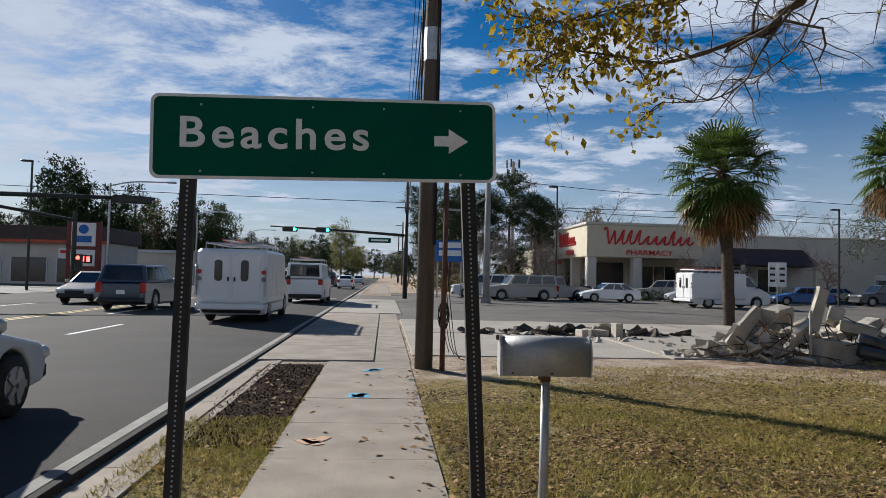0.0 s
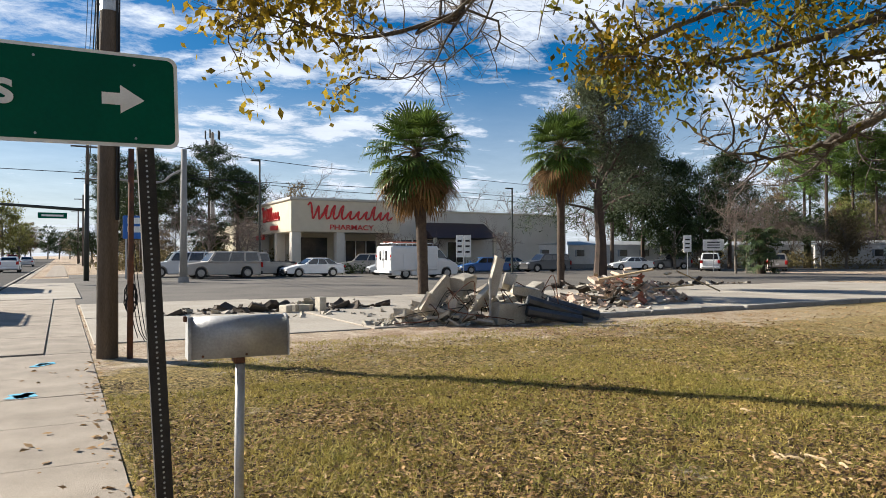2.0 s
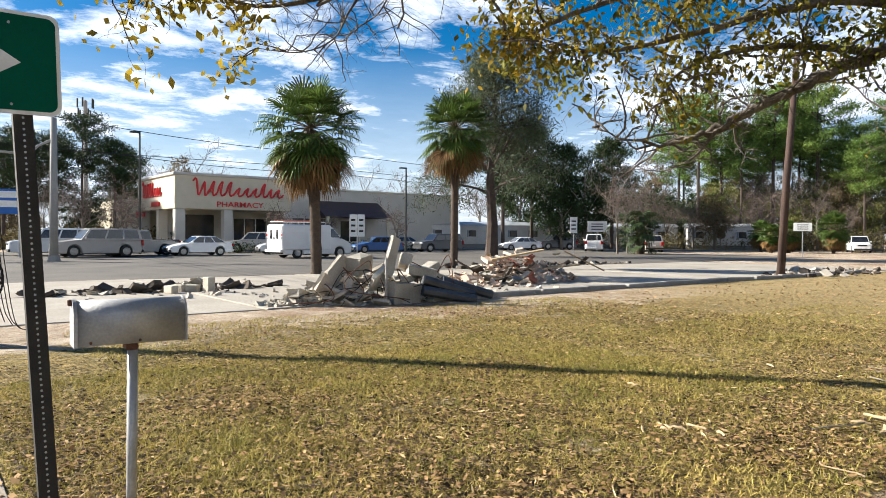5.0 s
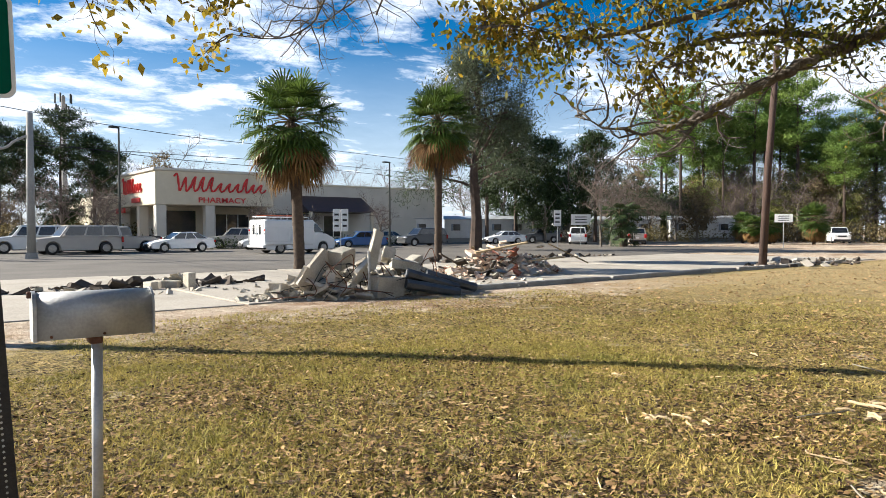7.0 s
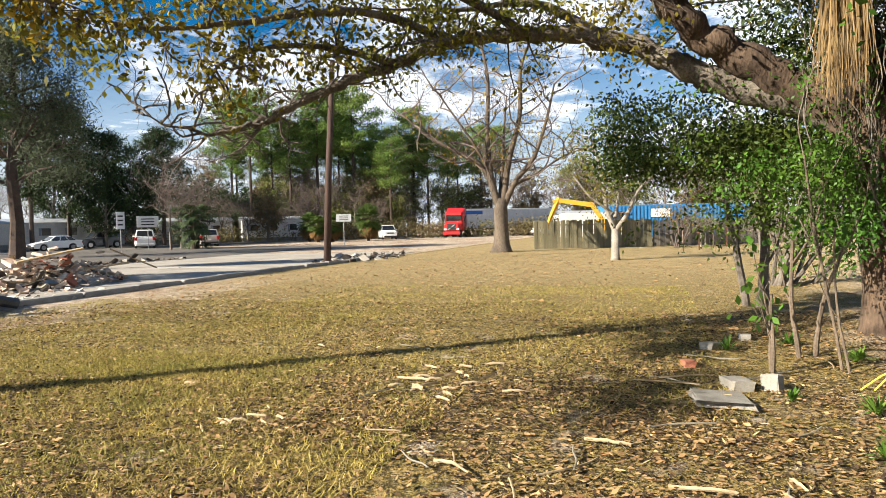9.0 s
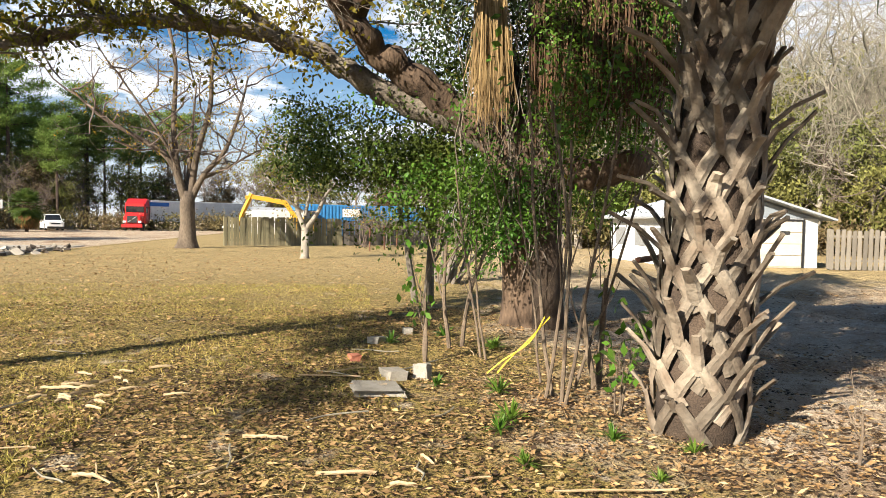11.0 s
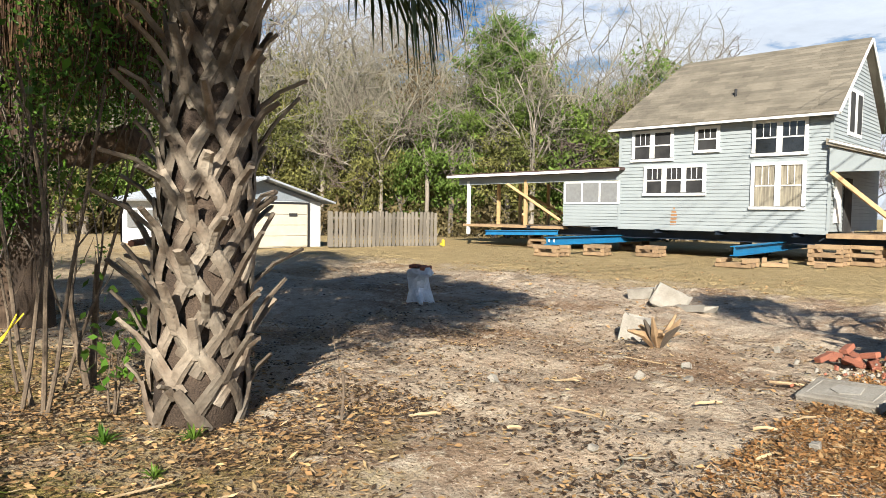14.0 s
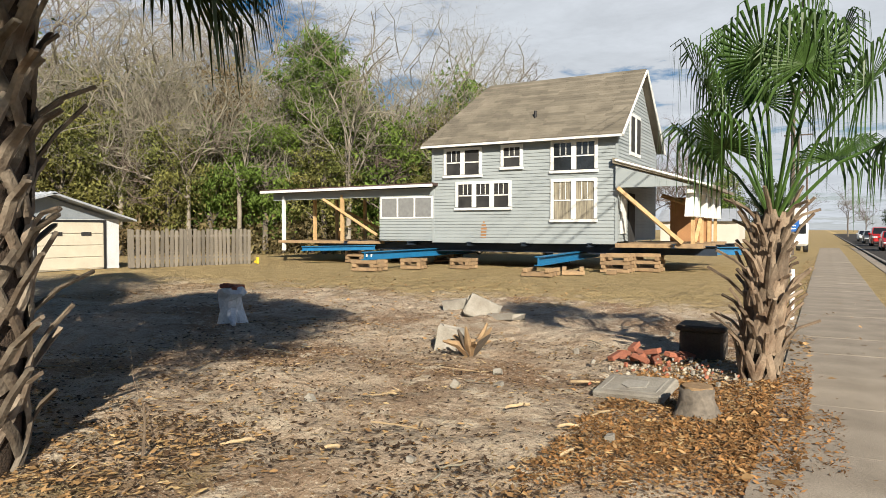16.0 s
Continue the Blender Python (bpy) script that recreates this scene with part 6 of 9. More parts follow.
def boot(g, c, r, a, z, rnd, out, length, width, legs=True, rise=0.8):
    """One cut frond base: two legs that clasp the trunk, and a strap that stands out from where they meet."""
    def on(ang, zz, rr):
        return Vector((c[0] + rr * math.cos(ang), c[1] + rr * math.sin(ang), zz))
    def strap(line, ws, th):
        v, f = [], []
        for i, (p, w) in enumerate(zip(line, ws)):
            dv = (line[min(i + 1, len(line) - 1)] - line[max(i - 1, 0)]).normalized()
            rad = Vector((p.x - c[0], p.y - c[1], 0)).normalized()
            nn = (rad - dv * rad.dot(dv)).normalized()
            s = dv.cross(nn).normalized() * w / 2
            v += [tuple(p - s), tuple(p - s * 0.5 + nn * th), tuple(p + s * 0.5 + nn * th), tuple(p + s), tuple(p - nn * th * 0.4)]
        for i in range(len(line) - 1):
            f += [(5 * i + j, 5 * i + (j + 1) % 5, 5 * i + 5 + (j + 1) % 5, 5 * i + 5 + j) for j in range(5)]
        f += [(4, 3, 2, 1, 0), tuple(range(5 * len(line) - 5, 5 * len(line)))]
        g.add(v, f)
    half = rnd.uniform(0.5, 0.66)
    zt = z + 0.34 * rise
    if legs:
        for s in (-1, 1):
            strap([on(a + s * half, z - 0.06, r + 0.005), on(a + s * half * 0.5, z + 0.15 * rise, r + 0.035), on(a + s * 0.05, zt, r + 0.05)], (0.12, 0.105, 0.085), 0.024)
    b0 = on(a, zt - 0.06, r + 0.035)
    tw = rnd.uniform(-0.12, 0.12)
    e = on(a + tw * 0.6, zt + length * 0.4, r + 0.03 + out * 0.45)
    t = on(a + tw, zt + length * rnd.uniform(0.65, 0.95), r + 0.03 + out)
    strap([b0, e, t], (width * 1.15, width, width * 0.75), 0.022)


def booted_palm(name, label, x, y, z1, r0, r1, rows, per, seed, out, length, width, lean, material, top_rows_brown=0):
    rnd = random.Random(seed)
    t = thing(name, label, "palm", (x, y, 0))
    line = [Vector((lean[0] * k / 8, lean[1] * k / 8, -0.15 + (z1 + 0.15) * k / 8)) for k in range(9)]
    part("trunk", Geo().tube(line, [r0 + (r1 - r0) * k / 8 for k in range(9)], 14), PALM_TRUNK, t, "brown fibrous trunk", True)
    for j in range(rows):
        f = (j + 0.2) / rows
        z = 0.02 + f * z1
        r = r0 + (r1 - r0) * f
        c = (lean[0] * f, lean[1] * f)
        for k in range(per):
            a = 2 * math.pi * (k + 0.5 * (j % 2)) / per + rnd.uniform(-0.1, 0.1) + j * 0.06
            g = Geo()
            broken = 0.45 if rnd.random() < 0.22 else 1.0
            boot(g, c, r, a + rnd.uniform(-0.12, 0.12), z + rnd.uniform(-0.06, 0.06), rnd, broken * out * rnd.uniform(0.4, 1.35), broken * length * rnd.uniform(0.6, 1.3), width * rnd.uniform(0.75, 1.2))
            part("boot", g, material, t)
    return t


pb = booted_palm("booted_palm", "stout palm trunk latticed with grey cut frond boots", 5.2, -2.78, 4.5, 0.34, 0.26, 23, 6, 5, 0.34, 0.34, 0.088, (-0.10, -0.18), BOOT)
green, stem, rnd = Geo(), Geo(), random.Random(71)
for k in range(52):
    a = k * 2.399
    reach = 185 < math.degrees(a) % 360 < 265
    el = radians(76 - (95 if reach else 52) * k / 51 + rnd.uniform(-8, 8))
    fan(green, (-0.1, -0.18, 4.5), (math.cos(a) * math.cos(el), math.sin(a) * math.cos(el), math.sin(el)), rnd.uniform(1.3, 1.8), rnd.uniform(0.95, 1.2), rnd, 32, 125, 0.9, stem, 0.05)
for a, el in ((190, 8), (204, 4), (222, 8), (238, 2), (252, 8), (176, 10), (200, -14), (215, -18), (232, -12), (250, -22), (208, -30), (240, -8)):
    fan(green, (-0.1, -0.18, 4.4), (math.cos(radians(a)) * math.cos(radians(el)), math.sin(radians(a)) * math.cos(radians(el)), math.sin(radians(el))), 2.1 if el > 0 else 1.2, 1.25 if el > 0 else 1.0, rnd, 32, 120, 0.5 if el > 0 else 1.0, stem, 0.07 if el > 0 else 0.05, 0.12 if el > 0 else 0.25)
part("crown", green, LEAF_DARK, pb, "dark hanging green fronds"); part("stalkwork", stem, FROND, pb)

pc = booted_palm("short_palm", "short palm with bristling brown boots and green fan fronds", 0.72, -8.5, 1.62, 0.17, 0.12, 11, 7, 6, 0.30, 0.30, 0.055, (-0.12, 0.0), BOOT_BROWN)
green, stem, rnd = Geo(), Geo(), random.Random(81)
for a, el, L, R in ((15, 70, 2.05, 1.05), (75, 80, 2.25, 1.05), (120, 74, 2.1, 1.0), (165, 64, 2.0, 1.05), (185, 46, 1.7, 1.0), (210, 76, 2.35, 1.05), (290, 70, 2.0, 1.0), (345, 52, 1.3, 0.85), (160, 82, 2.4, 1.05), (330, 78, 2.35, 1.0), (240, 42, 1.5, 0.95), (50, 54, 1.15, 0.85)):
    fan(green, (-0.12, 0, 1.66), (math.cos(radians(a)) * math.cos(radians(el)), math.sin(radians(a)) * math.cos(radians(el)), math.sin(radians(el))), L, R, rnd, 34, 140, 1.7, stem, 0.04, 0.2)
part("crown", green, FROND_NEAR, pc, "fresh green fan fronds"); part("stalkwork", stem, FROND_NEAR, pc)


# ---- the old oak ----
oak = thing("oak_tree", "old spreading oak with a thick leaning limb and yellowing leaves", "tree", (0, 0, 0))
rnd, rng = random.Random(91), np.random.default_rng(91)
big = Geo()
base = Vector((11.05, -2.98, 0))
trunk_line = [(11.05, -2.98, -0.2), (11.05, -2.98, 0.1), (11.04, -2.95, 0.7), (11.0, -2.9, 1.6), (10.95, -2.75, 2.5), (10.95, -2.6, 3.1)]
big.tube(curve_points(trunk_line, 4), [0.62, 0.58, 0.54, 0.51, 0.49, 0.47, 0.45, 0.44, 0.43, 0.43, 0.43, 0.44, 0.45, 0.47, 0.49, 0.51, 0.52, 0.52, 0.50, 0.46, 0.4][:21], 18)
part("trunk", big, BARK_OAK, oak, "deeply ridged brown bark", True)
OAK_LIMBS = {
    "long": ([(10.95, -2.75, 2.75), (11.1, -1.8, 3.23), (11.1, -0.8, 3.59), (11.06, -0.19, 3.88), (11.0, 0.44, 4.21), (10.8, 1.3, 4.41), (10.44, 2.2, 4.41), (9.9, 2.95, 4.25), (9.2, 3.6, 3.84), (8.53, 4.14, 3.48), (8.05, 4.63, 3.13), (7.78, 4.89, 2.93), (7.51, 5.14, 2.81), (7.14, 5.49, 2.79), (6.71, 5.86, 2.98)], 0.36, 0.006, BARK_LIMB),
    "tail": ([(7.82, 4.83, 2.96), (7.67, 5.08, 2.61), (7.47, 5.37, 2.45)], 0.03, 0.005, BARK_LIMB),
    "thick": ([(10.95, -2.8, 2.6), (10.99, -2.2, 3.12), (10.97, -1.27, 3.71), (10.83, -0.54, 4.17), (10.54, -0.02, 4.6), (10.1, 0.6, 5.2), (9.0, 2.0, 6.0), (7.2, 4.0, 6.2), (5.6, 5.4, 5.7), (4.31, 6.1, 4.85), (3.67, 6.19, 4.12), (3.1, 6.16, 3.81)], 0.48, 0.012, BARK_OAK),
    "cut": ([(10.9, -2.9, 2.35), (10.5, -3.4, 2.42), (10.16, -3.77, 2.43), (9.65, -4.22, 2.62)], 0.30, 0.2, BARK_OAK),
    "upright": ([(10.95, -2.7, 2.9), (11.1, -2.4, 4.5), (11.3, -2.0, 6.5), (11.0, -1.5, 8.5)], 0.3, 0.1, BARK_OAK),
    "back": ([(11.0, -2.9, 2.8), (12.0, -3.5, 4.2), (13.2, -4.2, 5.6), (14.2, -5, 7)], 0.28, 0.08, BARK_OAK),
    "leafy_a": ([(9.82, 2.9, 4.23), (8.37, 3.76, 4.32), (7.11, 4.64, 3.95), (6.03, 5.11, 3.64), (5.27, 5.35, 3.7)], 0.075, 0.008, BARK_LIMB),
    "leafy_b": ([(9.23, 3.55, 3.84), (7.89, 4.3, 3.84), (7.01, 4.81, 3.52), (6.71, 4.88, 3.09)], 0.055, 0.008, BARK_LIMB),
    "leafy_c": ([(10.5, 2.0, 4.42), (9.19, 2.95, 4.79), (7.62, 4.17, 4.66), (5.84, 4.87, 4.08), (4.9, 5.18, 3.62), (4.55, 5.2, 3.5)], 0.08, 0.006, BARK_LIMB),
    "leafy_d": ([(10.22, 2.5, 4.34), (9.2, 3.1, 4.1), (8.57, 3.54, 3.9)], 0.06, 0.008, BARK_LIMB),
    "leafy_e": ([(10.93, 0.97, 4.4), (10.52, 1.87, 4.85), (9.88, 2.87, 4.69), (8.83, 4.0, 4.53)], 0.10, 0.01, BARK_LIMB),
    "twig_a": ([(3.67, 6.19, 4.12), (3.0, 6.2, 3.82), (2.5, 6.2, 3.68), (2.07, 6.16, 3.71), (1.58, 6.1, 3.71), (1.31, 6.06, 3.55)], 0.028, 0.005, BARK_LIMB),
    "twig_b": ([(3.9, 6.15, 4.35), (3.0, 6.1, 4.3), (2.3, 6.05, 4.15), (1.6, 6.15, 4.0), (1.1, 6.2, 4.05)], 0.024, 0.005, BARK_LIMB),
    "twig_c": ([(3.75, 6.14, 4.22), (3.5, 6.2, 3.85), (3.35, 6.25, 3.55), (3.0, 6.25, 3.36), (2.55, 6.25, 3.32)], 0.016, 0.004, BARK_LIMB),
    "twig_d": ([(4.1, 6.12, 4.6), (3.95, 6.3, 4.0), (3.7, 6.4, 3.75), (3.55, 6.45, 3.6)], 0.014, 0.004, BARK_LIMB),
}
tips_gold, tips_olive, leafy_lines = [], [], []
twig_geo = Geo()
for key, (pts, r0, r1, m) in OAK_LIMBS.items():
    line = curve_points(pts, 6)
    n = len(line) - 1
    wobble = [p + Vector((rnd.gauss(0, 0.02), rnd.gauss(0, 0.02), rnd.gauss(0, 0.02))) * (r0 * 3) for p in line]
    radii = [(r0 + (r1 - r0) * (i / n) ** (0.45 if key == "thick" else 0.42 if key == "long" else 0.75)) * (1 + 0.08 * math.sin(i * 1.9)) for i in range(n + 1)]
    part("limb", Geo().tube(wobble, radii, 12 if r0 > 0.1 else 7), m, oak, "lichen-grey limb" if m is BARK_LIMB else "ridged brown limb", True)
    if key in ("cut",):
        continue
    if key.startswith("leafy"):
        leafy_lines.append((key, wobble))
    thin = r0 < 0.05
    start = 2 if thin else int(n * (0.3 if key in ("long", "thick") else 0.25))
    for i in range(start, n + 1, 1 if not thin else 2):
        if key == "thick" and i > n * 0.62 and i % 3:
            continue
        for _ in range(1 if key in ("thick", "upright", "back", "long") or key.startswith("leafy") else 2):
            d = Vector((rnd.gauss(0, 0.9), rnd.gauss(0, 0.9), rnd.gauss(0.1, 0.6)))
            L = rnd.uniform(0.25, 0.55) if thin else rnd.uniform(0.25, 0.6) if key.startswith("leafy") else rnd.uniform(0.35, 0.8) if key == "long" else rnd.uniform(0.7, 1.7)
            tips = []
            grow(twig_geo, wobble[i], d, L, 0.016 if not thin else 0.007, 2 if not thin else 1, rnd, tips, -0.02, 0.3, (4, 3) if not thin else (5,), 0.9, 4)
            if thin:
                tips_gold += tips
            elif key in ("upright", "back") or (key.startswith("leafy") and rnd.random() < 0.6) or (key in ("long", "thick") and i < n * 0.5 and rnd.random() < 0.5):
                tips_olive += tips
part("twigwork", twig_geo, BARK_LIMB, oak, "thin drooping twigs")
lv = Geo()
for p, d in tips_olive:
    if rnd.random() < 0.62:
        k = rnd.randint(3, 9)
        lv.leaves(np.array(p) + rng.normal(size=(k, 3)) * 0.11, 0.10, rng, 0.5, 0.5)
part("leaves", lv, LEAF_OAK, oak, "small olive-green leaves")
lv = Geo()
for p, d in tips_gold:
    if p.x < 2.6 and rnd.random() < 0.55:
        k = rnd.randint(4, 9)
        lv.leaves(np.array(p) + rng.normal(size=(k, 3)) * np.array([0.08, 0.08, 0.08]), 0.085, rng, 0.7, 0.55)
part("leaves", lv, LEAF_GOLD, oak, "yellowing leaves")
# bunched leaves on the reaching limbs
lv, lg = Geo(), Geo()
for key, line in leafy_lines:
    n = len(line) - 1
    for i in range(int(n * 0.18), n + 1):
        gold = 0.25 + 0.65 * max(0.0, (7.2 - line[i].x) / 3)
        for _ in range(4):
            q = np.array(line[i]) + rng.normal(size=3) * 0.22 * np.array([1, 1, 0.7])
            (lg if rng.random() < gold else lv).leaves(q + rng.normal(size=(13, 3)) * 0.085, 0.085, rng, 0.6, 0.5)
for c, s, k in (((1.05, 6.2, 4.2), 0.12, 60), ((1.4, 6.12, 3.95), 0.15, 90), ((1.6, 6.1, 3.75), 0.12, 60), ((1.85, 6.1, 3.95), 0.15, 90), ((1.95, 6.1, 3.62), 0.08, 40), ((2.2, 6.05, 4.1), 0.17, 90), ((2.5, 6.0, 4.2), 0.18, 80), ((2.25, 6.15, 3.85), 0.14, 50)):
    lg.leaves(np.array(c) + rng.normal(size=(k, 3)) * s * np.array([0.8, 0.8, 0.7]), 0.10, rng, 0.7, 0.5)
part("leaves", lv, LEAF_OAK, oak, "bunches of olive-green leaves")
part("leaves", lg, LEAF_GOLD, oak, "bunches of yellowing leaves")
# unseen limb and foliage added on the near side, high over the plot, to shade the dirt beyond the booted palm
lv = Geo()
over = Geo().tube(curve_points([(10.6, -0.1, 4.7), (8.6, -0.6, 5.6), (6.0, -0.6, 5.6), (3.6, 0.6, 5.3), (1.4, 2.0, 5.2)], 5), [0.16 - 0.006 * i for i in range(21)], 8)
part("limb", over, BARK_OAK, oak, "ridged brown limb", True)
for _ in range(820):
    c = np.array([rng.uniform(1.2, 6.8), rng.uniform(-3.4, 1.8), rng.uniform(4.5, 5.5)])
    lv.leaves(c + rng.normal(size=(24, 3)) * np.array([0.2, 0.2, 0.14]), 0.12, rng, 0.3, 0.55)
for _ in range(560):
    c = np.array([rng.uniform(0.0, 4.2), rng.uniform(-0.8, 4.2), rng.uniform(4.8, 5.7)])
    # a band is left open so that sun still reaches the booted palm
    if not 1.45 < 0.755 * c[0] + 0.655 * c[1] < 2.45:
        lv.leaves(c + rng.normal(size=(24, 3)) * np.array([0.2, 0.2, 0.14]), 0.12, rng, 0.3, 0.55)
part("leaves", lv, LEAF_OAK, oak, "olive leaves added unseen overhead to shade the dirt")
# inner crown over and behind the trunk: dense to block sun, its own shade put into a dark leaf colour
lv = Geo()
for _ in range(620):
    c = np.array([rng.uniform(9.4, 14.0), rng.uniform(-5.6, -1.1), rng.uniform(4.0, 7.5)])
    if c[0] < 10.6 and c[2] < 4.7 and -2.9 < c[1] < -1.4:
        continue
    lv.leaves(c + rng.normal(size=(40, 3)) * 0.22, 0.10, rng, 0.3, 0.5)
part("leaves", lv, LEAF_DARK, oak, "dense inner leaves, coloured dark for shade in the crown")

# vines over the trunk
vine = thing("climbing_vine", "glossy green vine hanging over the oak trunk", "vine", (0, 0, 0))
lv, st = Geo(), Geo()
for _ in range(640):
    z = 0.9 + 2.6 * rng.random() ** 0.75
    c = np.array([rng.uniform(9.9, 10.75), -2.35 + rng.normal() * 0.75 + (0.3 if z > 2 else 0), z])
    if (c[1] > -1.3 and z < 1.6) or (z > 2.55 and -2.9 < c[1] < -0.6 and rng.random() < 0.88) or (z < 1.5 and c[1] < -2.5 and rng.random() < 0.7):
        continue
    lv.leaves(c + rng.normal(size=(22, 3)) * 0.10, 0.07, rng, 0.5, 0.5)
for _ in range(420):
    c = np.array([rng.uniform(8.9, 10.2), rng.uniform(-4.4, -2.7), rng.uniform(2.7, 5.2)])
    lv.leaves(c + rng.normal(size=(16, 3)) * 0.12, 0.075, rng, 0.5, 0.5)
for k in range(26):
    y = -2.4 + rng.normal() * 0.7
    x = 10.2 + rng.normal() * 0.15
    pts = [(x + rng.normal() * 0.05, y + rng.normal() * 0.08, z) for z in np.linspace(rng.uniform(3.2, 5.2), rng.uniform(0.6, 2.2), 7)]
    st.tube(curve_points(pts, 3), 0.009, 4, caps=False)
for _ in range(300):
    c = np.array([rng.uniform(8.45, 9.0), rng.uniform(-4.7, -2.45), rng.uniform(2.9, 5.3)])
    lv.leaves(c + rng.normal(size=(15, 3)) * np.array([0.1, 0.1, 0.16]), 0.07, rng, 0.4, 0.5)
part("leaves", lv, LEAF_VINE, vine)
# inner leaves behind the vine, shade inside the foliage put into their colour
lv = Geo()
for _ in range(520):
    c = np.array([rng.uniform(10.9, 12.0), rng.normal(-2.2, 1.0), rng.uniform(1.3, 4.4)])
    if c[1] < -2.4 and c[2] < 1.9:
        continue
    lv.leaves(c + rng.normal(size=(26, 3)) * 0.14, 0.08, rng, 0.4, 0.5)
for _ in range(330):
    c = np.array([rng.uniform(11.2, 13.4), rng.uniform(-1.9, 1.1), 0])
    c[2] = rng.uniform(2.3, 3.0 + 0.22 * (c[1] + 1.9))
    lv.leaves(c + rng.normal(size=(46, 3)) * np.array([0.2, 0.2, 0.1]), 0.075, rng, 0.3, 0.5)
part("inner_leaves", lv, leaf("olive leaves with shade in the colour", (0.06, 0.095, 0.018), (0.095, 0.12, 0.02), 0.8, 0.5, 0.6, 0.35), vine, "inner leaves, their shade put into a darker olive")
part("stemwork", st, BARK_LIMB, vine)

# a second palm hidden in the oak: its skirt of dead fronds hangs over the fork
sk = thing("skirted_palm", "palm with a thick skirt of tan dead fronds beside the oak", "palm", (10.55, -3.15, 0))
part("trunk", Geo().tube([(0, 0, -0.1), (0.1, 0.1, 3), (0.0, 0.3, 7.6)], [0.26, 0.24, 0.2], 10), PALM_TRUNK, sk, "", True)
dead, dark = Geo(), Geo()
for k in range(1900):
    a = rnd.uniform(0, 2 * math.pi)
    r = rnd.uniform(0.35, 1.15)
    x, y = math.cos(a) * r * 0.9 - 0.95, math.sin(a) * r * 0.9 - 0.45
    z1 = rnd.uniform(4.6, 6.4)
    z0 = rnd.uniform(2.7, 3.8) + 0.2 * abs(math.sin(3 * a))
    w = rnd.uniform(0.004, 0.015)
    ang = rnd.uniform(0, math.pi)
    u = Vector((math.cos(ang), math.sin(ang), 0)) * w
    p1, p2, p3 = Vector((x * 0.6, y * 0.6, z1)), Vector((x, y, (z1 + z0) / 2)), Vector((x + rnd.gauss(0, 0.06), y + rnd.gauss(0, 0.06), z0))
    g = dark
    g.add([tuple(p1 - u), tuple(p1 + u), tuple(p2 + u), tuple(p2 - u), tuple(p3 + u * 0.3), tuple(p3 - u * 0.3)], [(0, 1, 2, 3), (3, 2, 4, 5)])
for k in range(330):
    y = rnd.uniform(1.28, 1.64) - 0.35
    x = rnd.uniform(-0.75, -0.25)
    z1, z0 = rnd.uniform(4.7, 5.6), rnd.uniform(3.1, 3.6)
    u = Vector((rnd.uniform(-0.3, 0.3), 1, 0)).normalized() * rnd.uniform(0.004, 0.012)
    p1, p3 = Vector((x, y, z1)), Vector((x + rnd.gauss(0, 0.10), y + rnd.gauss(0, 0.10), z0 + rnd.gauss(0, 0.12)))
    p2 = p1.lerp(p3, 0.5) + Vector((-0.06, rnd.gauss(0, 0.04), 0))
    dead.add([tuple(p1 - u), tuple(p1 + u), tuple(p2 + u), tuple(p2 - u), tuple(p3 + u * 0.3), tuple(p3 - u * 0.3)], [(0, 1, 2, 3), (3, 2, 4, 5)])
part("skirt", dead, mat("pale hanging dead fronds", (0.339, 0.239, 0.108), (0.208, 0.135, 0.0616), 0.85, 1.5, 0.1, island=0.45, thru=0.2), sk, "tan hanging dead fronds")
part("skirt", dark, mat("dark hanging dead fronds", (0.1, 0.0539, 0.0246), (0.0462, 0.0262, 0.0139), 0.9, 1.5, 0.1, island=0.4), sk, "brown hanging dead fronds")
green, stem = Geo(), Geo()
for k in range(24):
    el, a = radians(rnd.uniform(-10, 70)), k * 2.4
    fan(green, (0, 0.3, 7.6), (math.cos(a) * math.cos(el), math.sin(a) * math.cos(el), math.sin(el)), 1.1, 1.0, rnd, 20, 120, 0.7, stem, 0.06)
part("crown", green, FROND, sk); part("stalkwork", stem, FROND, sk)

# shrubs and saplings at its foot
SAPLING_BARK = mat("thin brown-grey bark", (0.162, 0.123, 0.0847), (0.077, 0.0577, 0.0423), 0.95, 4, 0.5, fine=10, grain=0.35)
def sapling(x, y, stems, h, r, seed, label, leaves=0, m=LEAF_BRIGHT, bark=SAPLING_BARK, name="sapling"):
    rnd, rng = random.Random(seed), np.random.default_rng(seed)
    t = thing(name, label, "sapling", (x, y, 0), 0, "saplings")
    lv = Geo()
    for k in range(stems):
        g, tips = Geo(), []
        grow(g, (rnd.gauss(0, 0.08), rnd.gauss(0, 0.08), -0.05), (rnd.gauss(0, 0.12), rnd.gauss(0, 0.12), 1), h * rnd.uniform(0.6, 1.05), r * rnd.uniform(0.7, 1.1), 2, rnd, tips, 0.2, 0.07, (2, 2), 0.55, 6, 0.6)
        part("stem", g, bark, t)
        for p, d in tips:
            if rnd.random() < leaves:
                lv.leaves(np.array(p) + rng.normal(size=(rnd.randint(2, 6), 3)) * 0.09, 0.11, rng, 0.4, 0.55)
    if leaves:
        part("leaves", lv, m, t)
    return t


sapling(6.15, -1.95, 4, 3.0, 0.022, 1, "cluster of thin pale sapling stems in front of the oak", 0.75, LEAF_VINE)
sapling(6.9, -2.2, 2, 3.3, 0.017, 8, "leafy green sapling stems between oak and palm", 0.95, LEAF_VINE)
sapling(8.3, -1.7, 2, 2.6, 0.018, 9, "leafy green sapling stems at the oak's foot", 1.0, LEAF_VINE)
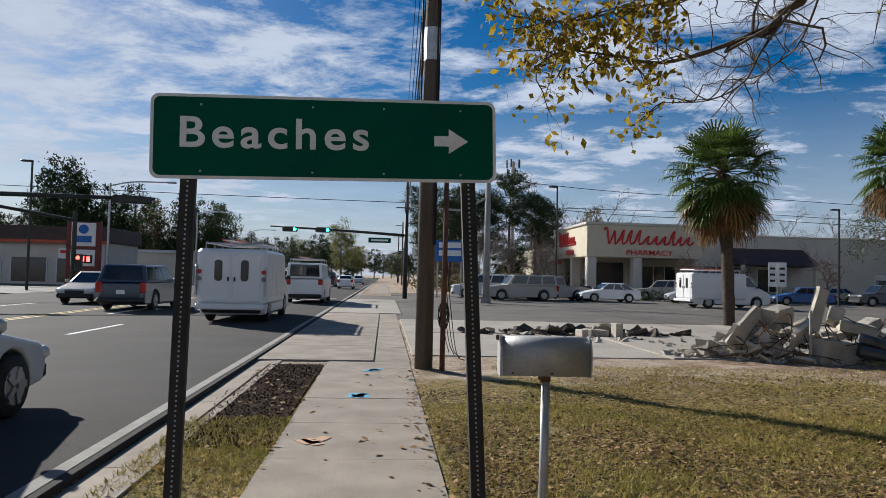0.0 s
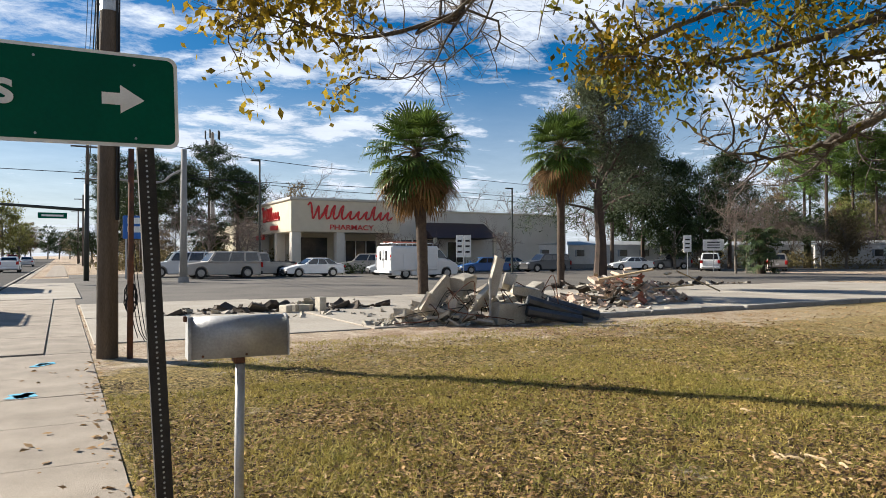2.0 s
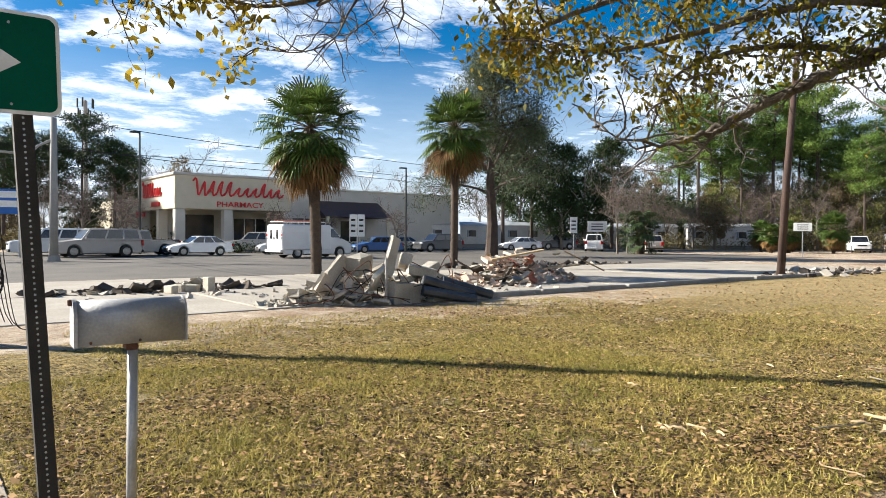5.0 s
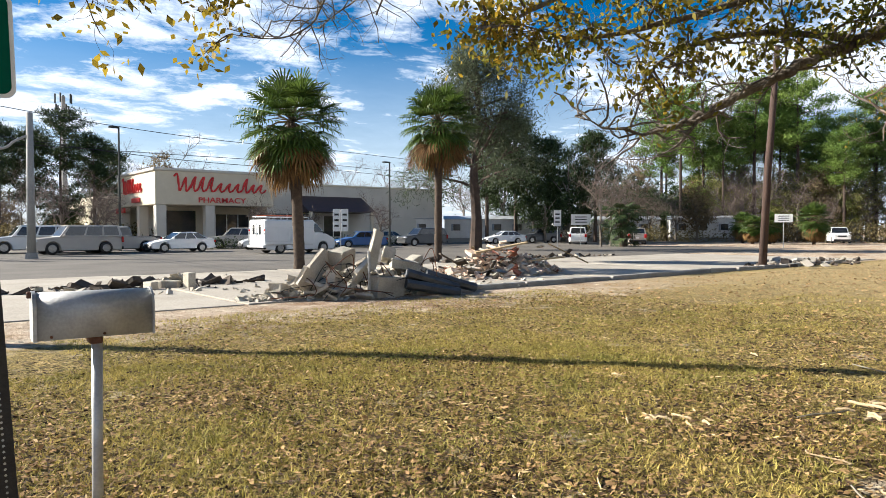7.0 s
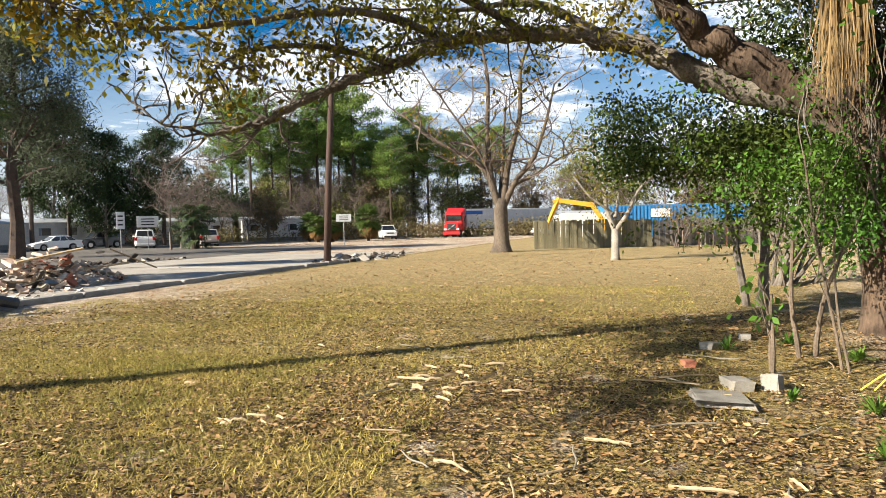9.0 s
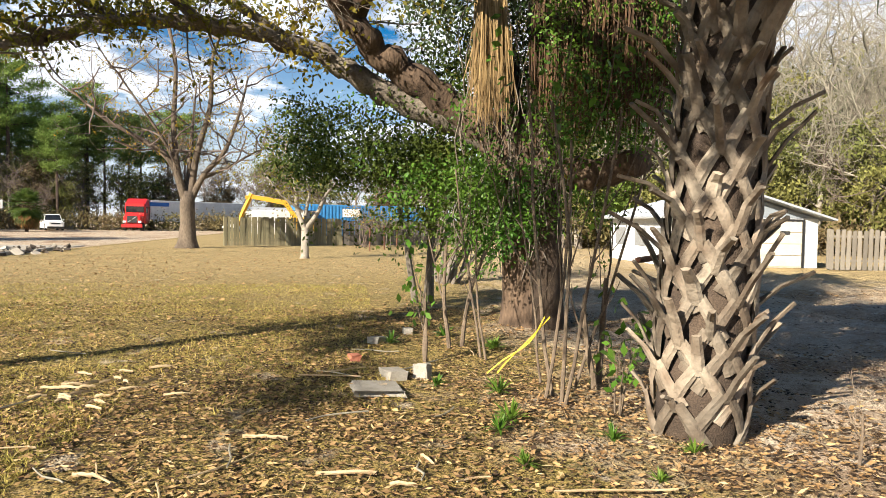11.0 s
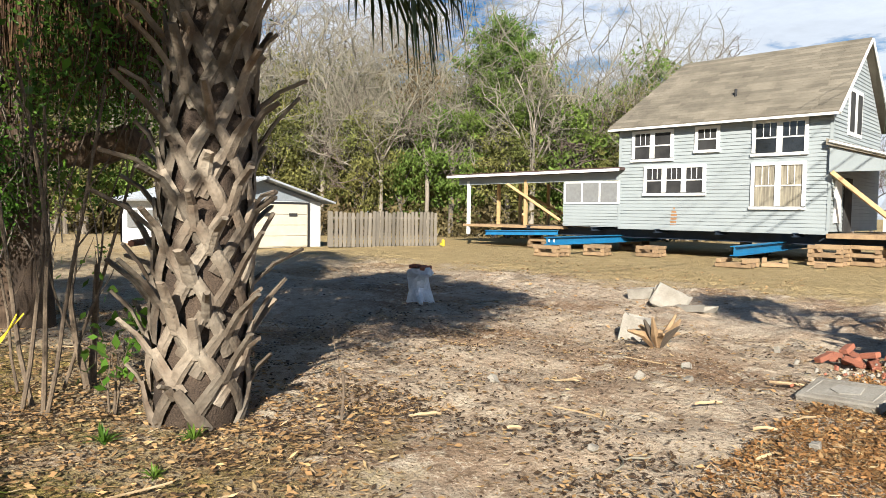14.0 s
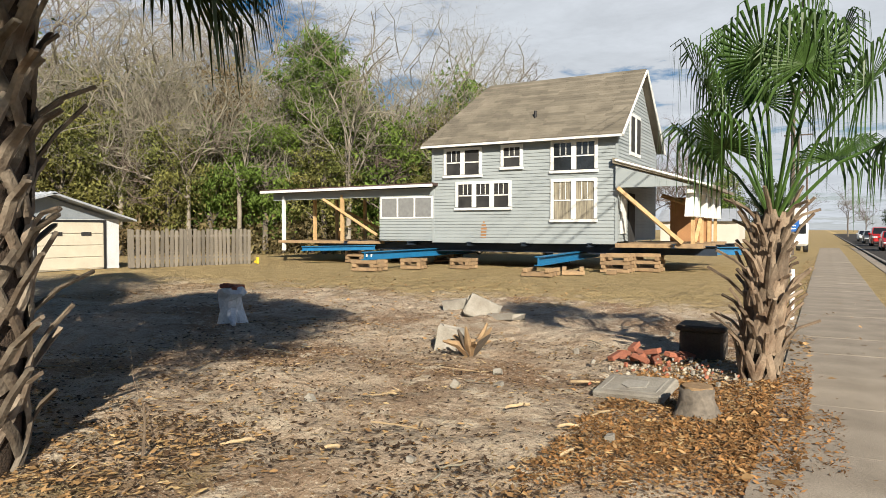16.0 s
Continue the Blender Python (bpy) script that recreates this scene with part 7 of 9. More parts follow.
sapling(6.6, -2.5, 2, 1.2, 0.04, 2, "short crooked grey sapling beside the booted palm", 0.2)
sapling(9.0, -1.45, 2, 1.6, 0.045, 3, "thin pale cut sapling at the oak's foot", 0.3, LEAF_VINE)
sapling(8.0, -0.95, 2, 0.9, 0.03, 4, "small leafy shoot among the litter", 0.9, LEAF_VINE)
sapling(4.4, -3.4, 1, 0.45, 0.012, 5, "single dry grey stalk in the dirt", 0)
sapling(14.2, -1.6, 3, 3.4, 0.07, 6, "dark leaning stems of an evergreen shrub", 0.8, LEAF_VINE, BARK_GREY)
sapling(5.75, -2.35, 3, 0.55, 0.012, 7, "broad-leaved green seedling at the palm's foot", 1.0, LEAF_VINE)
shrub = thing("dark_shrub", "dark many-stemmed evergreen shrub behind the oak", "shrub", (18.6, -2.7, 0))
g, lv, tips, rnd = Geo(), Geo(), [], random.Random(12)
for k in range(12):
    grow(g, (rnd.gauss(0, 0.3), rnd.gauss(0, 0.4), -0.05), (rnd.gauss(0, 0.4), rnd.gauss(0, 0.5), 1), 2.6, 0.06, 2, rnd, tips, 0.1, 0.15, (4, 4), 0.8, 5)
for p, d in tips:
    lv.leaves(np.array(p) + rng.normal(size=(12, 3)) * 0.2, 0.12, rng, 0.3, 0.5)
part("stemwork", g, BARK_GREY, shrub); part("leaves", lv, LEAF_PINE, shrub)
for k, (x, y, s) in enumerate(((5.6, -1.35, 0.32), (5.35, -1.2, 0.24), (6.5, -1.45, 0.3), (5.0, -2.0, 0.22), (4.7, -2.5, 0.2), (6.9, -0.9, 0.22), (4.55, -1.2, 0.2), (9.3, -0.6, 0.3), (8.8, -1.9, 0.34), (9.9, -1.4, 0.34), (4.2, -2.0, 0.16))):
    g = Geo().add([(0, 0, 0)], [])
    for _ in range(38):
        az, lift, L = rng.uniform(0, 2 * np.pi), rng.uniform(0.35, 1.35), s * rng.uniform(0.4, 0.85)
        d = Vector((math.cos(az) * math.cos(lift), math.sin(az) * math.cos(lift), math.sin(lift)))
        w = Vector((-math.sin(az), math.cos(az), 0)) * L * 0.07
        i = len(g.v)
        g.v += [tuple(d * L * 0.5 + w), tuple(d * L - Vector((0, 0, 0.3 * L * math.cos(lift)))), tuple(d * L * 0.5 - w)]
        g.f.append((0, i, i + 1, i + 2))
    solid("weed_tuft", g, LEAF_BRIGHT if k % 2 == 0 else LEAF_VINE, "tuft of bright green weeds among dry leaves", "weeds", (x, y, soil(x, y)), 0, "weed tufts")


# ---- vehicles ----
def arc(cy, r, z0, n=7):
    return [(cy + r * math.cos(radians(a)), z0 + r * math.sin(radians(a))) for a in np.linspace(180, 0, n)]


def pane(g, quad, u0, u1, v0, v1, push, th=0.012):
    """A thin slab on part of a quad (a, b along the bottom; d, c along the top)."""
    a, b, c, d = (Vector(p) for p in quad)
    def at(u, v):
        return a.lerp(b, u).lerp(d.lerp(c, u), v)
    n = (b - a).cross(d - a).normalized() * push
    front = [at(u0, v0) + n, at(u1, v0) + n, at(u1, v1) + n, at(u0, v1) + n]
    back = [p - n.normalized() * th for p in front]
    g.add([tuple(p) for p in front + back], [(0, 1, 2, 3), (7, 6, 5, 4), (0, 4, 5, 1), (1, 5, 6, 2), (2, 6, 7, 3), (3, 7, 4, 0)])


SPEC = {
    "sedan": dict(L=4.75, W=1.80, belt=0.93, roof=1.45, nose=0.72, tail=1.0, wr=0.33, wb=2.75, base=(1.05, -1.95), top=(0.25, -1.05), hood=1.15),
    "hatch": dict(L=4.45, W=1.75, belt=0.95, roof=1.49, nose=0.72, tail=1.12, wr=0.32, wb=2.7, base=(1.25, -2.1), top=(0.2, -1.35), hood=1.3),
    "suv": dict(L=4.9, W=1.95, belt=1.12, roof=1.78, nose=0.98, tail=1.12, wr=0.38, wb=2.85, base=(1.15, -2.38), top=(0.55, -2.12), hood=1.2),
    "large_suv": dict(L=5.5, W=2.0, belt=1.18, roof=1.92, nose=1.02, tail=1.18, wr=0.40, wb=3.3, base=(1.25, -2.68), top=(0.7, -2.5), hood=1.35),
    "pickup": dict(L=5.6, W=1.98, belt=1.15, roof=1.86, nose=1.02, tail=1.15, wr=0.40, wb=3.5, base=(1.2, -0.75), top=(0.65, -0.6), hood=1.35),
    "van": dict(L=5.7, W=2.0, belt=1.35, roof=2.15, nose=1.05, tail=1.35, wr=0.38, wb=3.5, base=(2.0, -2.83), top=(1.25, -2.78), hood=2.1),
}


def soften(ob, width, segments=3):
    """Rounded edges and smooth panels, as on pressed sheet metal."""
    ob.data.polygons.foreach_set("use_smooth", [True] * len(ob.data.polygons))
    b = ob.modifiers.new("rounded", "BEVEL")
    b.width, b.segments, b.limit_method, b.angle_limit, b.harden_normals = width, segments, "ANGLE", radians(18), True
    return ob


def vehicle(kind, colour, label, x, y, rz, glassy=True, name=None, box=False, z=0.0, group=""):
    """A car facing its own +y, standing on its wheels."""
    s = SPEC[kind]
    L, W, wr = s["L"], s["W"], s["wr"]
    t = thing(name or {"van": "van", "pickup": "pickup_truck"}.get(kind, "car"), label, {"van": "van", "pickup": "pickup truck"}.get(kind, "car"), (x, y, z), rz, group)
    f, r = L / 2, -L / 2
    fy, ry = s["wb"] / 2 + 0.05, -s["wb"] / 2 + 0.05
    lo = 0.24
    bottom = [(r + 0.12, lo)] + [(ry - wr - 0.07, lo)] + arc(ry, wr + 0.06, wr + 0.0)[0:] + [(ry + wr + 0.07, lo), (fy - wr - 0.07, lo)] + arc(fy, wr + 0.06, wr) + [(fy + wr + 0.07, lo), (f - 0.10, lo + 0.02)]
    topline = [(f, lo + 0.22), (f - 0.03, s["nose"] - 0.08), (f - 0.18, s["nose"]), (s["hood"], s["belt"] - 0.01), (0, s["belt"] + 0.01), (r + 0.35, s["tail"] + 0.0), (r + 0.06, s["tail"] - 0.06), (r, 0.62), (r + 0.02, lo + 0.2)]
    body = Geo().prism(bottom + topline, -W / 2, W / 2, "x", inset=0.035)
    body.v = [(x * (1 - 0.14 * (abs(y) / f) ** 5 - 0.07 * max(0.0, (z - 0.6) / 0.5)) if kind != "van" else x, y, z) for x, y, z in body.v]
    soften(part("body", body, colour, t), 0.07)
    b0, b1 = s["base"]; t0, t1 = s["top"]
    wb_, wt_ = W / 2 - 0.05, W / 2 - (0.20 if kind not in ("van",) else 0.12)
    zb, zt = s["belt"] - 0.02, s["roof"]
    P = {"fl": (-wb_, b0, zb), "fr": (wb_, b0, zb), "rl": (-wb_, b1, zb), "rr": (wb_, b1, zb), "tfl": (-wt_, t0, zt - 0.03), "tfr": (wt_, t0, zt - 0.03), "trl": (-wt_, t1, zt - 0.03), "trr": (wt_, t1, zt - 0.03)}
    cab = Geo().add(list(P.values()) + [(-wt_ + 0.12, t0 - 0.15, zt), (wt_ - 0.12, t0 - 0.15, zt), (-wt_ + 0.12, t1 + 0.12, zt), (wt_ - 0.12, t1 + 0.12, zt)],
                    [(0, 1, 5, 4), (1, 3, 7, 5), (3, 2, 6, 7), (2, 0, 4, 6), (4, 5, 9, 8), (5, 7, 11, 9), (7, 6, 10, 11), (6, 4, 8, 10), (8, 9, 11, 10)])
    soften(part("cabin", cab, colour, t), 0.06)
    g = Geo(); pane(g, [P["fl"], P["fr"], P["tfr"], P["tfl"]][::1], 0.05, 0.95, 0.08, 0.94, 0.01); part("windscreen", g, CAR_GLASS, t)
    if not box:
        g = Geo(); pane(g, [P["rr"], P["rl"], P["trl"], P["trr"]], 0.08, 0.92, 0.12, 0.92, 0.01); part("rear_window", g, CAR_GLASS, t)
    spans = {"van": ((0.02, 0.17),), "pickup": ((0.04, 0.47), (0.51, 0.96))}.get(kind, ((0.05, 0.36), (0.39, 0.66), (0.69, 0.95)))
    for u0, u1 in spans:
        g = Geo(); pane(g, [P["fr"], P["rr"], P["trr"], P["tfr"]], u0, u1, 0.12, 0.9, 0.01); part("side_window", g, CAR_GLASS, t)
        g = Geo(); pane(g, [P["rl"], P["fl"], P["tfl"], P["trl"]], 1 - u1, 1 - u0, 0.12, 0.9, 0.01); part("side_window", g, CAR_GLASS, t)
    for sx in (-1, 1):
        part("headlight", Geo().box((sx * (W / 2 - 0.28), f - 0.10, s["nose"] - 0.13), (0.42, 0.18, 0.15), (8, 0, -sx * 14), bev=0.04), HEAD, t)
        part("tail_light", Geo().box((sx * (W / 2 - 0.16), r + 0.045, s["tail"] - 0.22), (0.24, 0.12, 0.40 if kind in ("suv", "large_suv") else 0.30 if kind != "sedan" else 0.16), bev=0.03), TAIL, t)
        part("mirror", Geo().box((sx * (W / 2 + 0.09), b0 - 0.25, s["belt"] + 0.07), (0.2, 0.12, 0.15), bev=0.04), colour if kind != "van" else TRIM_BLACK, t)
        part("sill", Geo().box((sx * (W / 2 - 0.06), 0.05, lo + 0.03), (0.08, s["wb"] - 2 * wr - 0.2, 0.1), bev=0.02), TRIM_BLACK, t)
    part("bumper", Geo().box((0, f - 0.05, lo + 0.14), (W * 0.86, 0.14, 0.22), bev=0.05), TRIM_BLACK, t)
    part("bumper", Geo().box((0, r + 0.05, lo + 0.16), (W * 0.9, 0.16, 0.2), bev=0.05), TRIM_BLACK if kind in ("van", "suv", "large_suv") else colour, t)
    part("plate", Geo().box((0, r - 0.012 if not box else r - 0.02, 0.72), (0.31, 0.02, 0.16)), SIGN_WHITE, t, "plain number plate")
    part("grille", Geo().box((0, f - 0.01, s["nose"] - 0.2), (W * 0.45, 0.05, 0.16), bev=0.02), TRIM_BLACK, t)
    for wx in (-W / 2 + 0.12, W / 2 - 0.12):
        for wy in (fy, ry):
            ty = part("tyre", Geo().tube([(wx - 0.11, wy, wr), (wx - 0.08, wy, wr), (wx + 0.08, wy, wr), (wx + 0.11, wy, wr)], [wr - 0.03, wr, wr, wr - 0.03], 20), TYRE, t, "", True)
            o = 0.112 if wx > 0 else -0.112
            rim = Geo().tube([(wx + o * 0.9, wy, wr), (wx + o * 1.04, wy, wr)], [wr * 0.66, wr * 0.6], 16)
            for k in range(5):
                a = radians(72 * k)
                rim.box((wx + o * 1.08, wy + math.cos(a) * wr * 0.34, wr + math.sin(a) * wr * 0.34), (0.03, 0.07, wr * 0.52), (math.degrees(a) * 1 + 90, 0, 0))
            part("rim", rim, RIM, ty)
    if kind == "pickup":
        part("bed_floor", Geo().box((0, -1.75, 1.08), (W - 0.3, 1.9, 0.16)), TRIM_BLACK, t)
    return t


silver = vehicle("sedan", SILVER, "silver sedan driving in the kerb lane", -4.72, 6.25, 0, z=0.06)
suv = vehicle("suv", DARK_BLUE, "dark blue SUV seen from behind in traffic", -9.95, 29.7, 0, z=0.06)


def ladder_rack(t, z, y0, y1, w):
    for x in (-w, w):
        part("rack_rail", Geo().tube([(x, y0, z), (x, y1, z)], 0.03, 6), GALV, t)
    for y in np.linspace(y0, y1, 4):
        part("rack_bar", Geo().tube([(-w, y, z - 0.18), (-w, y, z), (w, y, z), (w, y, z - 0.18)], 0.025, 6), GALV, t)
    lad = part("ladder", Geo().tube([(-0.35, y0, z + 0.1), (-0.35, y1, z + 0.1)], 0.035, 5), ORANGE_BAND, t, "orange ladder")
    part("ladder_rail", Geo().tube([(0.05, y0, z + 0.1), (0.05, y1, z + 0.1)], 0.035, 5), ORANGE_BAND, lad)
    for y in np.linspace(y0 + 0.2, y1 - 0.2, 9):
        part("rung", Geo().tube([(-0.35, y, z + 0.1), (0.05, y, z + 0.1)], 0.02, 5), GALV, lad)


def utility_van(x, y, rz, label, z=0.06):
    """A service van: cab in front, a tall box of side lockers behind, two rear doors with rounded windows."""
    t = vehicle("van", WHITE_PAINT, label, x, y, rz, box=True, z=z, name="utility_van")
    part("service_body", Geo().box((0, -0.95, 1.42), (2.16, 3.9, 1.75), bev=0.10), WHITE_PAINT, t)
    for sx in (-1, 1):
        for k in range(4):
            part("locker_door", Geo().box((sx * 1.085, -2.5 + k * 0.98, 1.3), (0.03, 0.9, 0.95), bev=0.02), WHITE_PAINT, t)
    for sx in (-1, 1):
        d = part("rear_door", Geo().box((sx * 0.46, -2.905, 1.40), (0.86, 0.04, 1.45), bev=0.03), WHITE_PAINT, t)
        part("rear_window", Geo().prism([(sx * 0.40 + p, 1.62 + q) for p, q in rounded(0.24, 0.66, 0.1)], -2.94, -2.925, "y"), SHOP_GLASS, d)
        part("handle", Geo().box((sx * 0.1, -2.94, 1.35), (0.05, 0.03, 0.14), bev=0.01), TRIM_BLACK, d)
        part("round_lamp", Geo().tube([(sx * 0.98, -2.94, 1.58), (sx * 0.98, -2.9, 1.58)], 0.07, 12), TAIL, t)
        part("round_lamp", Geo().tube([(sx * 0.98, -2.94, 1.36), (sx * 0.98, -2.9, 1.36)], 0.07, 12), SCREEN, t)
    part("rear_bumper", Geo().box((0, -2.95, 0.5), (2.1, 0.22, 0.18), bev=0.03), WHITE_PAINT, t)
    ladder_rack(t, 2.48, -2.7, 0.6, 0.85)
    return t


utility_van(-4.72, 24.9, 0, "white utility van with ladder rack driving away")
utility_van(22.6, 44.6, -84, "white utility van with ladder rack on the side street", 0.0)
v2 = vehicle("van", WHITE_PAINT, "white panel van with ladders, seen from behind", -4.2, 40.0, 0, z=0.06)
for sx in (-1, 1):
    part("rear_window", Geo().box((sx * 0.42, -2.85, 1.72), (0.66, 0.03, 0.5), bev=0.03), CAR_GLASS, v2)
ladder_rack(v2, 2.36, -2.6, 1.0, 0.8)
for kind, c, lab, x, y, rz in (
        ("hatch", WHITE_PAINT, "small white car far along the road", -4.2, 78, 0), ("pickup", BLACK_CAR, "dark pickup far along the road", -7.2, 92, 0),
        ("sedan", SILVER, "far car among the traffic", -4.3, 118, 0), ("suv", BLACK_CAR, "dark far car in the inner lane", -9.3, 66, 0), ("sedan", WHITE_PAINT, "far white sedan in the road", -9, 130, 0), ("suv", RED_CAR, "far red car on the road", -8.2, 160, 0),
        ("sedan", TAN_CAR, "far tan car waiting in the opposite lanes", -13.5, 34, 180)):
    vehicle(kind, c, lab, x, y, rz, z=0.06, group="traffic")
for kind, c, lab, x, y, rz in (
        ("large_suv", TAN_CAR, "tan-grey large SUV on the side street", 10.2, 51.6, 96), ("pickup", TAN_CAR, "tan pickup behind a white sedan", 13.4, 53.9, 90),
        ("sedan", WHITE_PAINT, "white sedan on the side street", 17.0, 51.6, 94), ("hatch", SILVER, "silver hatchback parked by the hedge", 24.4, 52.8, 80),
        ("large_suv", SILVER, "silver van behind the grey SUV", 8.2, 56.0, 90), ("suv", TAN_CAR, "grey car behind the hatchback", 24.0, 57.8, 60),
        ("sedan", BLUE_CAR, "blue car parked past the palm", 33.4, 53.2, 80), ("sedan", TAN_CAR, "beige sedan parked before the pharmacy wall", 40.8, 60.5, 90), ("suv", BLACK_CAR, "dark SUV parked beside the lamp post", 41.5, 54.6, 85),
        ("sedan", WHITE_PAINT, "white car parked under bare trees", 54.5, 56.5, 70), ("suv", BLACK_CAR, "black SUV parked under bare trees", 61.5, 57.6, 70),
        ("pickup", WHITE_PAINT, "white pickup parked by the mobile homes", 60, 50.5, -50), ("suv", TAN_CAR, "tan SUV by the shaggy palms", 63.6, 45.5, -50),
        ("pickup", WHITE_PAINT, "white pickup facing the lot", 86, 33.8, 120), ("suv", BLACK_CAR, "dark car behind the lorry", 101, 17.4, 80), ("sedan", WHITE_PAINT, "white car behind the fence", 93, 14.3, 80),
        ("sedan", SILVER, "white sedan beside the hedge", 31.0, 61.8, 80)):
    vehicle(kind, c, lab, x, y, rz, z=0.012 if 46 < y < 57 else (0.016 if y >= 57 else 0.006), group="parked cars")
for k, (kind, c, lab, x, y) in enumerate((("sedan", RED_CAR, "red sedan queuing on the road behind", -4.4, -62), ("suv", RED_CAR, "red SUV queuing on the road behind", -4.6, -78), ("suv", BLACK_CAR, "black car queuing behind", -7.9, -66),
                                          ("pickup", WHITE_PAINT, "white pickup in the queue behind", -8, -84), ("sedan", BLACK_CAR, "dark sedan queuing behind", -4.5, -92), ("hatch", SILVER, "silver car queuing behind", -4.5, -108), ("suv", BLUE_CAR, "blue car queuing behind", -8, -100))):
    vehicle(kind, c, lab, x, y, 0, z=0.06, group="queue behind")

# hedge before the pharmacy
hg = Geo(); hr = np.random.default_rng(44)
for x in np.arange(20.5, 40, 0.55):
    c = np.array([x, 57.0 + hr.normal() * 0.2, 0.45])
    hg.leaves(c + hr.normal(size=(70, 3)) * np.array([0.4, 0.35, 0.26]), 0.2, hr, 0.0, 0.5, True)
tagged(part("hedge", hg, LEAF_DARK), "low dark clipped hedge along the car park", "hedge", kind="stuff")

# articulated lorry
lorry = thing("lorry", "red truck tractor with a long pale grey trailer", "truck", (91.6, 27.8, 0), 0)
lorry.rotation_euler = (0, 0, radians(42))
# faces its own +y: nose to the lot
RED_TRUCK = paint("red truck paint", (0.50, 0.02, 0.02))
# the tractor is turned against its trailer
HITCH, TURN = Vector((0, -2.4, 0)), Matrix.Rotation(radians(50), 4, "Z")


def tractor(name, g, m, label=""):
    ob = part(name, g, m, lorry, label)
    ob.matrix_local = Matrix.Translation(HITCH) @ TURN @ Matrix.Translation(-HITCH)
    return ob


tractor("hood", Geo().box((0, 0.7, 1.35), (2.1, 1.5, 1.15), bev=0.2), RED_TRUCK)
tractor("cab", Geo().box((0, -1.0, 2.15), (2.45, 2.3, 2.7), bev=0.18), RED_TRUCK)
tractor("roof_fairing", Geo().prism([(0.1, 3.3), (-2.1, 3.3), (-2.1, 4.0), (-1.2, 4.0)], -1.15, 1.15, "x", 0.05), RED_TRUCK)
tractor("windscreen", Geo().box((0, 0.16, 2.62), (2.15, 0.08, 0.8), (-6, 0, 0), bev=0.05), CAR_GLASS)
tractor("grille", Geo().box((0, 1.47, 1.4), (1.2, 0.08, 0.85), bev=0.03), TRIM_BLACK)
tractor("grille_bar", Geo().box((0, 1.52, 1.4), (1.25, 0.04, 0.08), (0, 35, 0)), GALV)
tractor("bumper", Geo().box((0, 1.5, 0.6), (2.4, 0.2, 0.42), bev=0.06), RED_TRUCK)
for sx in (-1, 1):
    tractor("headlight", Geo().box((sx * 0.88, 1.42, 1.1), (0.38, 0.14, 0.26), bev=0.04), HEAD)
    tractor("side_window", Geo().box((sx * 1.22, -0.6, 2.6), (0.05, 0.8, 0.7), bev=0.02), CAR_GLASS)
    tractor("mirror", Geo().box((sx * 1.42, 0.1, 2.5), (0.14, 0.2, 0.7), bev=0.04), TRIM_BLACK)
    tractor("wheel", Geo().tube([(sx * 1.15, 0.75, 0.5), (sx * 0.85, 0.75, 0.5)], 0.5, 16), TYRE)
    for wy in (-13.2, -14.4):
        part("wheel", Geo().tube([(sx * 1.15, wy, 0.5), (sx * 0.85, wy, 0.5)], 0.5, 16), TYRE, lorry)
    for wy in (-3.2, -4.4):
        tractor("wheel", Geo().tube([(sx * 1.1, wy, 0.5), (sx * 0.8, wy, 0.5)], 0.5, 16), TYRE)
tb = part("trailer", Geo().box((0, -10.2, 2.5), (2.5, 14.2, 2.7), bev=0.03), GARAGE_WALL, lorry, "pale grey box trailer")
part("emblem_bar", Geo().box((-1.26, -4.3, 3.35), (0.02, 2.6, 0.5)), BLUE_BOARD, tb)
part("emblem_bar", Geo().box((1.26, -4.3, 3.35), (0.02, 2.6, 0.5)), BLUE_BOARD, tb)

# mobile homes and sheds beyond the lot
def mobile_home(x, y, rz, L, label):
    t = thing("mobile_home", label, "mobile home", (x, y, 0), rz, "mobile homes")
    part("wall", Geo().box((0, 0, 1.75), (L, 3.6, 2.4), bev=0.04), MOBILE, t)
    part("roof", Geo().prism([(-1.95, 2.95), (1.95, 2.95), (0, 3.4)], -L / 2 - 0.15, L / 2 + 0.15, "x"), METAL_ROOF, t)
    part("skirt", Geo().box((0, 0, 0.28), (L - 0.1, 3.5, 0.56)), SCREEN, t)
    for k in range(int(L / 2.6)):
        w = part("window", Geo().box((-L / 2 + 1.5 + k * 2.6, -1.82, 1.9), (0.9, 0.06, 0.8)), SHOP_GLASS, t)
        part("shutter", Geo().box((-L / 2 + 0.9 + k * 2.6, -1.83, 1.9), (0.22, 0.05, 0.85)), GARAGE_GREY, w)


mobile_home(62, 66, -38, 13, "white mobile home behind bare trees")
mobile_home(77, 60, -42, 14, "white mobile home with grey shutters")
mobile_home(84, 50, -50, 8, "small white cabin behind the shaggy palms")
mobile_home(98, 42, -65, 12, "pale mobile home behind small palms")
mobile_home(104, 12, -80, 9, "grey-white building with a pale roof behind the lorry")
mobile_home(49, 69, -10, 9, "white mobile home past the pharmacy")

# digger behind the plank fence
dg = thing("excavator", "yellow excavator with a raised boom behind the fence", "excavator", (55, 3.3, 0), 0)
dg.scale = (0.82, 0.82, 0.82)
part("tracks", Geo().box((0, -1.3, 0.45), (3.4, 0.6, 0.9), bev=0.2).box((0, 1.3, 0.45), (3.4, 0.6, 0.9), bev=0.2), TRIM_BLACK, dg)
part("body", Geo().box((0.5, 0, 1.6), (3.4, 2.6, 1.3), bev=0.2), ORANGE_MACHINE, dg)
part("cab", Geo().box((-0.6, -0.7, 2.2), (1.4, 1.1, 1.4), bev=0.1), CAR_GLASS, dg)
